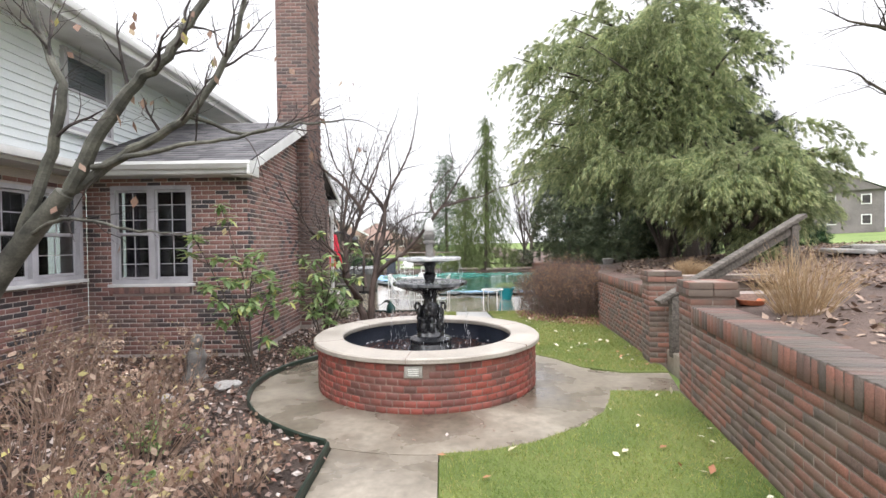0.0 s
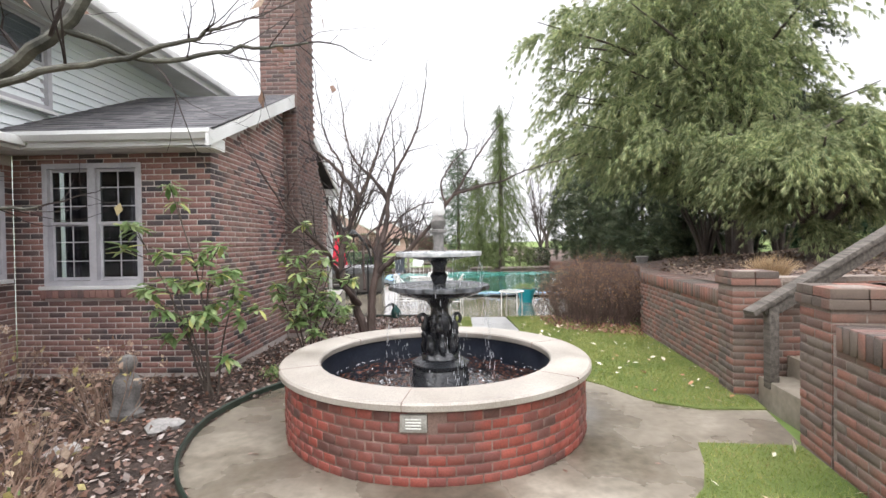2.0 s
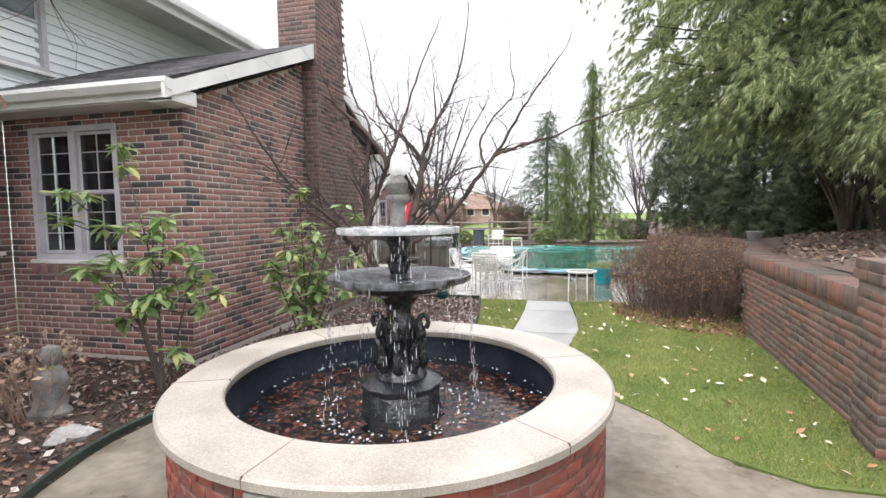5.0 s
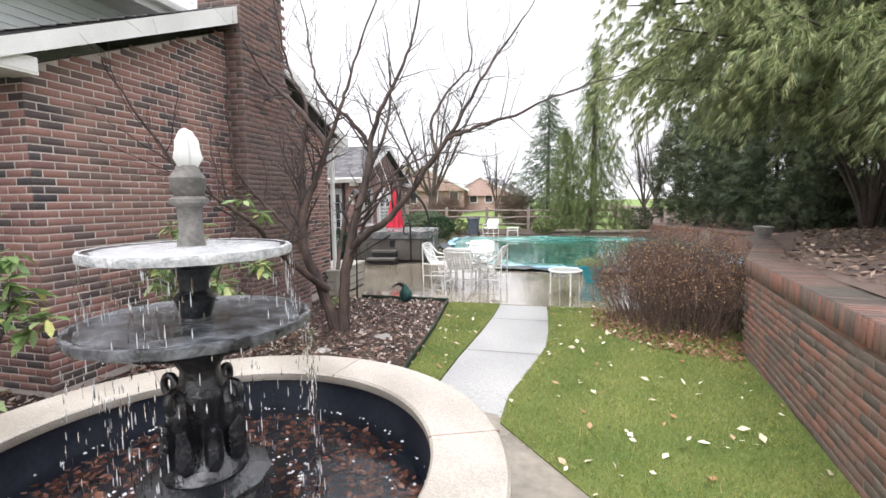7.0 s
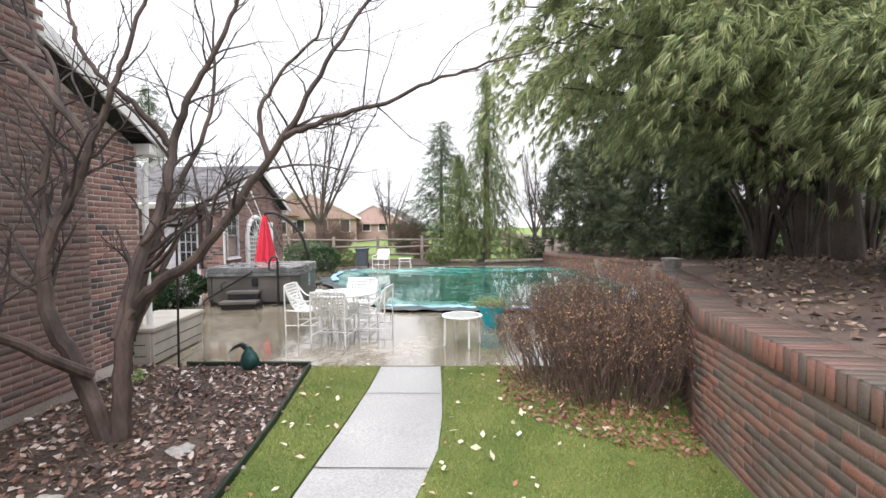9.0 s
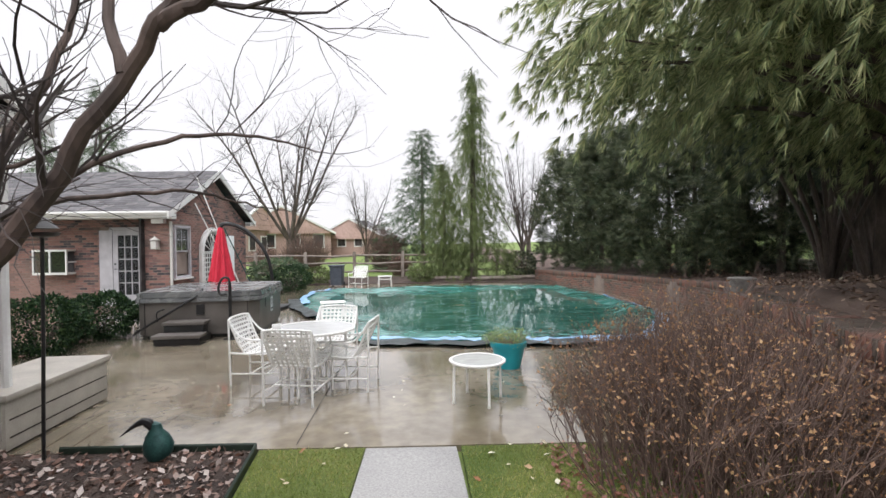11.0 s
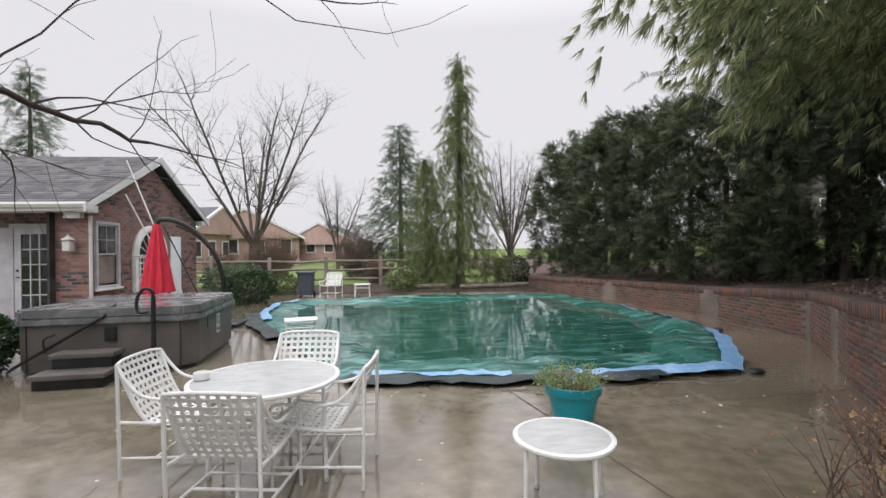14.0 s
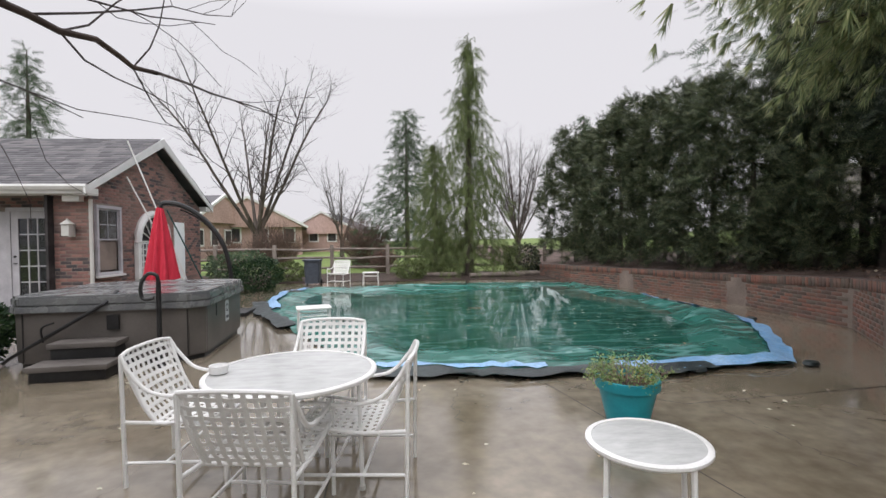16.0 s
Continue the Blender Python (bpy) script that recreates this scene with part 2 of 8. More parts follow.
M_SHINGLE = pieced("asphalt_shingle", [(0.0, (0.085, 0.083, 0.09)), (0.5, (0.13, 0.125, 0.135)), (1.0, (0.19, 0.18, 0.185))], fine=120, rough=0.6, spec=0.4)
M_SHEATH = mottled("roof_sheathing", (0.06, 0.06, 0.062), (0.1, 0.1, 0.1), 3, 60, 0.9)
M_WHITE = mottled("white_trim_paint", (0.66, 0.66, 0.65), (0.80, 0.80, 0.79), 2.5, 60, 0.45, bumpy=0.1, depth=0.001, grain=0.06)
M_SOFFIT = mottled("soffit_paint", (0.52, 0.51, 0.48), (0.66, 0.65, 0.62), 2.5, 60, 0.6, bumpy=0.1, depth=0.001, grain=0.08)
M_SIDING = mottled("pale_blue_siding", (0.74, 0.79, 0.81), (0.82, 0.85, 0.86), 1.2, 50, 0.5, bumpy=0.1, depth=0.001, grain=0.06)
# near-black: the dimness of unlit rooms is put into this colour
M_ROOM_DARK = mottled("room_darkness", (0.03, 0.028, 0.03), (0.09, 0.08, 0.08), 2, 12, 0.9)
# white frame paint greyed: the shade under the eaves is in its colour
M_SHADED_FRAME = mottled("eave_shaded_window_paint", (0.40, 0.39, 0.42), (0.54, 0.53, 0.56), 4, 60, 0.55, bumpy=0.15, depth=0.001, grain=0.1)
M_CURTAIN = mottled("curtain_cloth", (0.07, 0.06, 0.08), (0.16, 0.14, 0.17), 6, 50, 0.9, stretch=(6, 6, 0.3))
M_WHITE_METAL = mottled("white_enamel", (0.74, 0.74, 0.72), (0.84, 0.84, 0.83), 5, 90, 0.32, bumpy=0.06, depth=0.001, spec=0.5, grain=0.07)
M_STRAP = mottled("white_vinyl_strap", (0.70, 0.70, 0.68), (0.82, 0.82, 0.80), 7, 90, 0.4, bumpy=0.1, depth=0.001, grain=0.08)
M_TUB = mottled("grey_brown_cabinet", (0.095, 0.085, 0.078), (0.135, 0.122, 0.112), 2.5, 50, 0.4, bumpy=0.1, depth=0.001, grain=0.08)
M_TUB_LID = mottled("grey_vinyl_lid", (0.12, 0.125, 0.13), (0.18, 0.185, 0.185), 4, 70, 0.25, bumpy=0.25, depth=0.004, spec=0.6, gloss_var=0.12)
M_BLACK = mottled("black_powdercoat", (0.012, 0.012, 0.013), (0.025, 0.025, 0.026), 6, 80, 0.35)
M_RED = mottled("red_canvas", (0.50, 0.018, 0.04), (0.66, 0.035, 0.07), 6, 120, 0.75, stretch=(4, 4, 0.4), bumpy=0.5)
M_TEAL_POT = mottled("teal_glazed_plastic", (0.01, 0.24, 0.30), (0.018, 0.32, 0.38), 5, 50, 0.35, bumpy=0.1, depth=0.001, grain=0.08)
M_BLUE_TARP = mottled("blue_tarp", (0.16, 0.36, 0.62), (0.32, 0.52, 0.75), 5, 30, 0.3, bumpy=0.5, depth=0.01, spec=0.6)
M_TARP_UNDER = mottled("black_tarp_back", (0.012, 0.02, 0.022), (0.035, 0.05, 0.05), 4, 30, 0.35, bumpy=0.5, depth=0.01)
M_TIMBER = mottled("weathered_timber", (0.065, 0.056, 0.048), (0.165, 0.145, 0.125), 4, 60, 0.85, bumpy=0.8, depth=0.004, stretch=(8, 1, 8))
M_FENCE = mottled("grey_fence_rail", (0.17, 0.14, 0.12), (0.29, 0.25, 0.22), 3, 30, 0.9, bumpy=0.6, depth=0.01)
M_BOX = mottled("beige_resin", (0.32, 0.30, 0.26), (0.43, 0.40, 0.35), 3, 60, 0.5, bumpy=0.1, depth=0.001, grain=0.1)
M_EDGING = mottled("dark_green_edging", (0.012, 0.022, 0.016), (0.028, 0.045, 0.032), 5, 60, 0.45)
M_GREEN_METAL = mottled("verdigris_metal", (0.012, 0.05, 0.05), (0.04, 0.11, 0.10), 12, 80, 0.4, 0.3)
M_STATUE = mottled("mossy_cast_stone", (0.10, 0.095, 0.09), (0.25, 0.235, 0.22), 8, 60, 0.8, bumpy=0.6, depth=0.01)
M_PLAQUE = mottled("aged_plaque", (0.26, 0.25, 0.22), (0.40, 0.385, 0.35), 12, 70, 0.6)
M_LETTER = mottled("pale_lettering", (0.6, 0.6, 0.56), (0.72, 0.72, 0.68), 8, 60, 0.6)
M_TERRACOTTA = mottled("terracotta", (0.42, 0.13, 0.06), (0.55, 0.2, 0.1), 5, 50, 0.8)
M_GREY_PLASTIC = mottled("grey_bin_plastic", (0.055, 0.065, 0.085), (0.085, 0.10, 0.125), 5, 50, 0.45)
M_FAR_BRICK = mottled("far_house_brick", (0.44, 0.30, 0.265), (0.54, 0.38, 0.34), 0.5, 9, 0.9)
M_GREY_BRICK = mottled("far_grey_brick", (0.15, 0.135, 0.135), (0.24, 0.215, 0.21), 0.5, 9, 0.9)
M_STONE = mottled("field_stone", (0.22, 0.21, 0.2), (0.42, 0.40, 0.38), 3, 30, 0.85, bumpy=0.6, depth=0.02)
M_DECAL = mottled("white_sticker", (0.6, 0.62, 0.65), (0.7, 0.72, 0.74), 8, 60, 0.4)
M_FLOWER = pieced("dried_flower_head", [(0.0, (0.40, 0.27, 0.2)), (0.6, (0.58, 0.44, 0.34)), (1.0, (0.68, 0.57, 0.46))], rough=0.8, translucent=0.3)


def glass_material():
    m, n, l, b = shader("window_glass", 0.03, 0.0, 0.5)
    b.inputs["Transmission Weight"].default_value = 1.0
    b.inputs["IOR"].default_value = 1.45
    b.inputs["Base Color"].default_value = (0.42, 0.45, 0.47, 1)
    return m


def water_material(name, tint, wave, strength):
    m, n, l, b = shader(name, 0.02, 0.0, 0.5)
    b.inputs["Transmission Weight"].default_value = 1.0
    b.inputs["IOR"].default_value = 1.33
    b.inputs["Base Color"].default_value = (*tint, 1)
    bump(n, l, b, noise_node(n, l, wave, 3, world_place(n)), strength, 0.02)
    return m


def tarp_material():
    """Teal vinyl, wet, with standing water in the middle and creases whose bright reflections are painted as pale
    streaks.
    """
    m, n, l, b = shader("green_pool_cover", 0.2, 0.0, 0.3)
    v = world_place(n)
    big = noise_node(n, l, 0.5, 5, v)
    fine = noise_node(n, l, 5.0, 5, v, (1.0, 3.5, 1.0))
    col = ramp(n, l, big, [(0.3, (0.012, 0.085, 0.066)), (0.7, (0.024, 0.14, 0.11))])
    crease = n.new("ShaderNodeTexNoise")
    crease.inputs["Scale"].default_value, crease.inputs["Detail"].default_value = 1.1, 4.0
    turned = n.new("ShaderNodeMapping")
    turned.inputs["Rotation"].default_value = (0, 0, 0.3)
    turned.inputs["Scale"].default_value = (0.55, 2.3, 1.0)
    l.new(v, turned.inputs["Vector"])
    l.new(turned.outputs["Vector"], crease.inputs["Vector"])
    # pale streaks put the reflections along the creases into the colour
    pale = ramp(n, l, crease.outputs["Fac"], [(0.455, (0, 0, 0)), (0.494, (0.5, 0.5, 0.5)), (0.51, (0.45, 0.45, 0.45)), (0.545, (0.0, 0.0, 0.0)), (0.8, (0.2, 0.2, 0.2))])
    l.new(mixed(n, l, pale, col, (0.24, 0.46, 0.44)), b.inputs["Base Color"])
    l.new(ramp(n, l, big, [(0.4, (0.10,) * 3), (0.62, (0.32,) * 3)]), b.inputs["Roughness"])
    bump(n, l, b, crease.outputs["Fac"], 0.35, 0.03)
    return m


M_GLASS = glass_material()
M_WATER = water_material("fountain_water", (0.72, 0.75, 0.78), 12.0, 0.3)
M_PUDDLE = water_material("standing_water", (0.72, 0.86, 0.83), 3.0, 0.12)
M_DROPS = water_material("falling_water", (0.95, 0.97, 1.0), 30.0, 0.2)
M_TARP = tarp_material()
# dark water whose pale mottles paint the highlights on the ripples
M_GLINT_WATER = mottled("thin_water_painted_glints", (0.008, 0.01, 0.013), (0.19, 0.20, 0.22), 11, 40, 0.08, 0.0, 0.9, 0.012, 0.9)


# ---- mesh tools ----
def thing(name, m, label, category, group="", kind=""):
    """An empty at the base of a thing; its parts are built in its own coordinates."""
    ob = new(name)
    ob.empty_display_size = 0.1
    ob.matrix_world = m
    return tagged(ob, label, category, group, kind)


def finish(name, me, material, parent=None, label="", smooth=True):
    me.materials.append(material)
    if smooth:
        me.polygons.foreach_set("use_smooth", [True] * len(me.polygons))
        me.set_sharp_from_angle(angle=radians(38))
    ob = new(name, me)
    if parent:
        ob.parent = parent
    if label:
        ob["label"] = label
    return ob


def part(name, bm, material, parent=None, label="", smooth=True):
    me = bpy.data.meshes.new(name)
    bm.normal_update()
    bm.to_mesh(me)
    bm.free()
    return finish(name, me, material, parent, label, smooth)


def box(bm, x0, x1, y0, y1, z0, z1, m=None, bevel=0.0):
    vs = [bm.verts.new((x, y, z)) for z in (z0, z1) for y in (y0, y1) for x in (x0, x1)]
    fs = [bm.faces.new([vs[i] for i in q]) for q in ((0, 2, 3, 1), (4, 5, 7, 6), (0, 1, 5, 4), (2, 6, 7, 3), (0, 4, 6, 2), (1, 3, 7, 5))]
    if bevel:
        es = list({e for f in fs for e in f.edges})
        out = bmesh.ops.bevel(bm, geom=es, offset=bevel, segments=2, affect="EDGES", profile=0.6)
        vs = list({v for f in out["faces"] for v in f.verts} | {v for v in vs if v.is_valid})
    if m is not None:
        for v in vs:
            v.co = m @ v.co
    return bm


def a_box(*size, m=None, bevel=0.0):
    return box(bmesh.new(), *size, m=m, bevel=bevel)


def tube(bm, pts, radii, n=6, cap=True):
    """A round bar along points."""
    pts = [Vector(p) for p in pts]
    if isinstance(radii, (int, float)):
        radii = [radii] * len(pts)
    rings, up = [], None
    for i, p in enumerate(pts):
        d = (pts[min(i + 1, len(pts) - 1)] - pts[max(i - 1, 0)]).normalized()
        if up is None:
            up = d.orthogonal().normalized()
        side = d.cross(up)
        if side.length < 1e-4:
            side = d.orthogonal()
        side.normalize()
        up = side.cross(d).normalized()
        rings.append([bm.verts.new(p + radii[i] * (math.cos(a) * side + math.sin(a) * up)) for a in (2 * math.pi * k / n for k in range(n))])
    for a, b in zip(rings, rings[1:]):
        for k in range(n):
            bm.faces.new((a[k], a[(k + 1) % n], b[(k + 1) % n], b[k]))
    if cap:
        bm.faces.new(rings[0][::-1])
        bm.faces.new(rings[-1])
    return bm


def a_tube(pts, radii, n=8):
    return tube(bmesh.new(), pts, radii, n)


def lathe(profile, n=48, wave=None):
    """A turned shape; wave(angle, radius) gives a factor for the radius."""
    bm = bmesh.new()
    rings = []
    for r, z in profile:
        ring = []
        for k in range(n):
            a = 2 * math.pi * k / n
            f = wave(a, r) if wave else 1.0
            ring.append(bm.verts.new((r * f * math.cos(a), r * f * math.sin(a), z)))
        rings.append(ring)
    for a, b in zip(rings, rings[1:]):
        for k in range(n):
            bm.faces.new((a[k], a[(k + 1) % n], b[(k + 1) % n], b[k]))
    bmesh.ops.remove_doubles(bm, verts=bm.verts, dist=1e-5)
    return bm


def curve_points(pts, steps=6):
    """A smooth line through points."""
    p = [Vector(q) for q in pts]
    p = [2 * p[0] - p[1]] + p + [2 * p[-1] - p[-2]]
    out = []
    for i in range(1, len(p) - 2):
        for k in range(steps):
            t = k / steps
            a, b, c, d = p[i - 1:i + 3]
            out.append(0.5 * (2 * b + (c - a) * t + (2 * a - 5 * b + 4 * c - d) * t * t + (3 * b - a - 3 * c + d) * t ** 3))
    return out + [p[-2]]


def mesh_from_arrays(name, verts, faces):
    """verts (n, 3), faces (m, 3 or 4), fast."""
    me = bpy.data.meshes.new(name)
    verts = np.asarray(verts, np.float32)
    faces = np.asarray(faces, np.int32)
    k = faces.shape[1]
    me.vertices.add(len(verts))
    me.vertices.foreach_set("co", verts.ravel())
    me.loops.add(faces.size)
    me.loops.foreach_set("vertex_index", faces.ravel())
    me.polygons.add(len(faces))
    me.polygons.foreach_set("loop_start", np.arange(0, faces.size, k, dtype=np.int32))
    me.update(calc_edges=True)
    return me


def scatter(name, tv, tf, places, axes, sizes, material, parent=None, label=""):
    """Many copies of a small shape in one mesh. axes: (n, 3, 3), whose rows are the shape's own x, y, z."""
    tv, tf = np.asarray(tv, float), np.asarray(tf, int)
    n = len(places)
    sizes = np.asarray(sizes, float)
    v = np.einsum("vk,nkj->nvj", tv, axes) * sizes.reshape(n, 1, -1) + np.asarray(places)[:, None, :]
    f = tf[None] + (np.arange(n) * len(tv))[:, None, None]
    return finish(name, mesh_from_arrays(name, v.reshape(-1, 3), f.reshape(-1, tf.shape[1])), material, parent, label, smooth=False)


def frames_from(d, rng, roll=None):
    """Right-handed axes whose x runs along each direction d."""
    d = d / np.linalg.norm(d, axis=1, keepdims=True)
    r = rng.normal(size=d.shape) if roll is None else roll
    y = np.cross(r, d)
    y /= np.linalg.norm(y, axis=1, keepdims=True) + 1e-9
    return np.stack([d, y, np.cross(d, y)], axis=1)


LEAF_V = [(0, 0, 0), (0.45, 0.28, 0.06), (1, 0, 0), (0.45, -0.28, 0.06)]
LEAF_F = [(0, 1, 2), (0, 2, 3)]
SPRAY_V, SPRAY_F = [], []
for k_ in range(7):
    x_ = k_ / 7
    for s_ in (-1, 1):
        i_ = len(SPRAY_V)
        w_ = 0.34 * (1 - 0.55 * x_)
        SPRAY_V += [(x_, 0, 0), (x_ + 0.07, 0, 0.0), (x_ + 0.24, s_ * w_, 0.05 * s_)]
        SPRAY_F.append((i_, i_ + 1, i_ + 2))
i_ = len(SPRAY_V)
SPRAY_V += [(0.0, -0.02, 0), (0.0, 0.02, 0), (1.12, 0, 0)]
SPRAY_F.append((i_, i_ + 1, i_ + 2))
# a tuft of soft needles
TUFT_V, TUFT_F = [], []
for k_ in range(12):
    a_, o_ = 2.39996 * k_, 0.16 + 0.5 * ((k_ * 5) % 12) / 12
    l_ = 0.75 + 0.25 * ((k_ * 7) % 12) / 12
    e_ = (l_ * math.cos(o_), l_ * math.sin(o_) * math.cos(a_), l_ * math.sin(o_) * math.sin(a_))
    i_ = len(TUFT_V)
    TUFT_V += [(0.0, -0.045 * math.sin(a_), 0.045 * math.cos(a_)), (0.0, 0.045 * math.sin(a_), -0.045 * math.cos(a_)), e_]
    TUFT_F.append((i_, i_ + 1, i_ + 2))


# ---- the lie of the land ----
def ground_z(y):
    """The lower level: flat round the fountain, falling gently to the pool."""
    return -0.10 - 0.14 * min(max((y - 4.0) / 7.8, 0.0), 1.0)


WALL_Y = [-12, 2.88, 4.6, 5.9, 9.8, 11.5, 13.6, 15.0, 16.1, 17.5, 20.2, 23.9, 26.0, 29.0, 34]
WALL_X = [-1.0, 2.08, 2.42, 2.78, 3.25, 3.9, 4.5, 5.35, 6.25, 7.2, 7.3, 6.6, 5.7, 5.5, 5.2]
TOP_Y = [-12, 13.0, 17.5, 20.2, 24.0, 27, 34]
TOP_Z = [0.86, 0.84, 0.55, 0.42, 0.34, 0.30, 0.0]


def wall_x(y):
    return float(np.interp(y, WALL_Y, WALL_X))


def wall_top(y):
    return float(np.interp(y, TOP_Y, TOP_Z))


def bank_z(d, y):
    """The upper level, d metres behind the retaining wall."""
    base = wall_top(y) - 0.05
    return base + 0.35 * (1 - math.exp(-d / 2.5)) + 0.05 * max(d - 3, 0) * (1 if y < 30 else 0.7) + 0.03 * math.sin(d * 1.3 + y)


def grid_sheet(name, us, vs, place, material, parent=None, label=""):
    v = [place(a, b) for a in us for b in vs]
    n = len(vs)
    f = [(i * n + j, (i + 1) * n + j, (i + 1) * n + j + 1, i * n + j + 1) for i in range(len(us) - 1) for j in range(n - 1)]
    return finish(name, mesh_from_arrays(name, v, f), material, parent, label)


def slab(name, outline, thick, material, lift, parent=None, label="", soft=0.0):
    """A flat piece of paving or bed that follows the fall of the ground, with its own edge."""
    bm = bmesh.new()
    face = bm.faces.new([bm.verts.new((x, y, 0)) for x, y in outline])
    ys = [y for _, y in outline]
    for k in range(int(min(ys) * 2), int(max(ys) * 2) + 1):
        geom = list(bm.verts) + list(bm.edges) + list(bm.faces)
        bmesh.ops.bisect_plane(bm, geom=geom, plane_co=(0, k / 2, 0), plane_no=(0, 1, 0))
    top = list(bm.faces)
    ext = bmesh.ops.extrude_face_region(bm, geom=top)
    low = [g for g in ext["geom"] if isinstance(g, bmesh.types.BMVert)]
    for v in bm.verts:
        v.co.z = ground_z(v.co.y) + lift
    for v in low:
        v.co.z -= thick
    bmesh.ops.recalc_face_normals(bm, faces=bm.faces)
    return part(name, bm, material, parent, label, smooth=False)


far_steps = [-400, -200, -120, -70, -40, -25, -15, -8]
xs = far_steps + [float(k) for k in range(-6, 11, 2)] + [16, 25, 40, 70, 120, 200, 400]
ys = far_steps + [float(k) for k in range(-6, 34, 1)] + [38, 45, 60, 90, 140, 220, 400]


def land(x, y):
    z = ground_z(y) - 0.06
    if y > 29:
        z += 0.012 * (min(y, 70) - 29) + max(x - 4, 0) * 0.01
    return (x, y, z)


ground = tagged(grid_sheet("ground", xs, ys, land, M_FAR_TURF), "damp winter lawn and earth reaching the horizon", "ground", kind="structure")
bank_rows = [-12, -8, -5, -3, -2, -1, 0, 1, 2, 3, 4, 4.5, 4.96, 4.975, 5.5, 6.09, 6.105] + [6.5 + 0.5 * k for k in range(47)] + [31, 33, 36, 42, 55, 80, 120]
bank_cols = [0.0, 0.2, 0.5, 0.9, 1.3, 1.8, 2.4, 3, 4, 5, 6, 8, 10, 13, 17, 22, 30, 45, 70, 110]


def bank_place(y, d):
    start = 1.25 if 4.97 < y < 6.1 else 0.3
    return (wall_x(y) + start + d, y, bank_z(start + d, y))


bank = tagged(grid_sheet("upper_bed", bank_rows, bank_cols[:11], bank_place, M_BANK_SOIL), "raised planting bed of brown pine straw behind the brick retaining wall", "planting bed", kind="structure")
tagged(grid_sheet("upper_lawn", bank_rows, bank_cols[10:], bank_place, M_FAR_TURF), "bright green lawn sloping up beyond the trees", "lawn", kind="structure")


def arc(cx, cy, r, a0, a1, n=24):
    return [(cx + r * math.cos(radians(a0 + (a1 - a0) * k / n)), cy + r * math.sin(radians(a0 + (a1 - a0) * k / n))) for k in range(n + 1)]


FX, FY = -0.205, 5.67
# paving round the fountain, with the walk that leads in and the link to the steps
slab("pavement_round", arc(-0.14, 5.57, 2.04, 0, 360, 72)[:-1], 0.09, M_CONCRETE, 0.0)
slab("pavement_walk", [(-0.90, 3.75), (-0.92, -9), (-0.06, -9), (-0.06, 3.6)], 0.09, M_CONCRETE, -0.004)
slab("pavement_apron", [(0.2, 7.0), (1.2, 6.5), (1.5, 6.6), (1.15, 7.0), (0.82, 7.6), (0.3, 7.7)], 0.09, M_CONCRETE, -0.002)
slab("pavement_link", [(1.6, 5.02), (2.52, 5.0), (2.8, 5.9), (2.65, 5.76), (2.2, 5.80), (1.80, 6.0), (1.5, 6.2)], 0.09, M_CONCRETE, -0.006)
path_left = [(0.32, 6.6), (0.27, 7.4), (0.2, 8.1), (0.22, 8.9), (0.28, 10.0), (0.31, 11.0), (0.30, 11.82)]
path_right = [(1.06, 11.82), (1.1, 11.0), (1.13, 10.2), (1.12, 9.5), (1.0, 8.8), (0.86, 8.0), (0.85, 7.35), (0.95, 6.6)]
slab("pavement_path", path_left + path_right, 0.09, M_PATH, -0.004)
slab("pavement_patio", [(-14, 11.84), (3.97, 11.84), (4.5, 13.5), (5.4, 15.0), (6.3, 16.1), (7.2, 17.5), (7.3, 20.2), (6.6, 23.9), (5.7, 26.0), (5.6, 27.0), (3, 27.6), (-14, 27.6)], 0.1, M_PATIO, 0.0)
# turf and beds
slab("lawn_front", [(-0.05, -6.5), (0.13, -6.5), (2.08, 2.88), (2.5, 4.98), (1.78, 5.04), (1.66, 4.72), (1.48, 4.38), (1.15, 4.02), (0.7, 3.72), (0.3, 3.58), (-0.05, 3.54)], 0.06, M_TURF, 0.005)
slab("lawn_middle", [(1.1, 11.8), (1.14, 10.2), (1.13, 9.5), (1.01, 8.8), (0.87, 8.0), (0.86, 7.45), (1.2, 7.0), (1.55, 6.55), (1.78, 6.05), (2.2, 5.78), (2.76, 5.76), (2.82, 6.0), (3.22, 9.7), (3.5, 10.6), (3.85, 11.8)], 0.06, M_TURF, 0.008)
slab("lawn_strip", [(0.30, 11.8), (0.30, 11.0), (0.27, 10.0), (0.21, 8.9), (0.19, 8.1), (0.26, 7.62), (0.28, 7.58), (-0.06, 7.6), (-0.12, 7.9), (-0.2, 8.5), (-0.34, 10), (-0.58, 11.8)], 0.06, M_TURF, 0.008)
BED = [(-0.93, -6.0), (-0.92, 3.66), (-1.25, 3.86), (-1.66, 4.22), (-1.98, 4.7), (-2.17, 5.3), (-2.16, 5.9), (-1.96, 6.5), (-1.5, 7.1), (-0.9, 7.5), (-0.08, 7.62), (-0.14, 7.9), (-0.22, 8.5), (-0.36, 10), (-0.6, 11.8), (-2.88, 11.8), (-2.88, 7.0), (-9, 7.0), (-9, -6)]
slab("mulch_bed", BED, 0.05, M_SOIL, 0.012)
for ob_ in list(scene.objects):
    if ob_.name.startswith("pavement"):
        tagged(ob_, "wet concrete paving with joints and stains", "paving", kind="structure")
    elif ob_.name.startswith("lawn"):
        tagged(ob_, "damp green lawn with scattered pale leaves", "lawn", kind="structure")
    elif ob_.name == "mulch_bed":
        tagged(ob_, "dark wet mulch bed littered with fallen leaves", "planting bed", kind="structure")


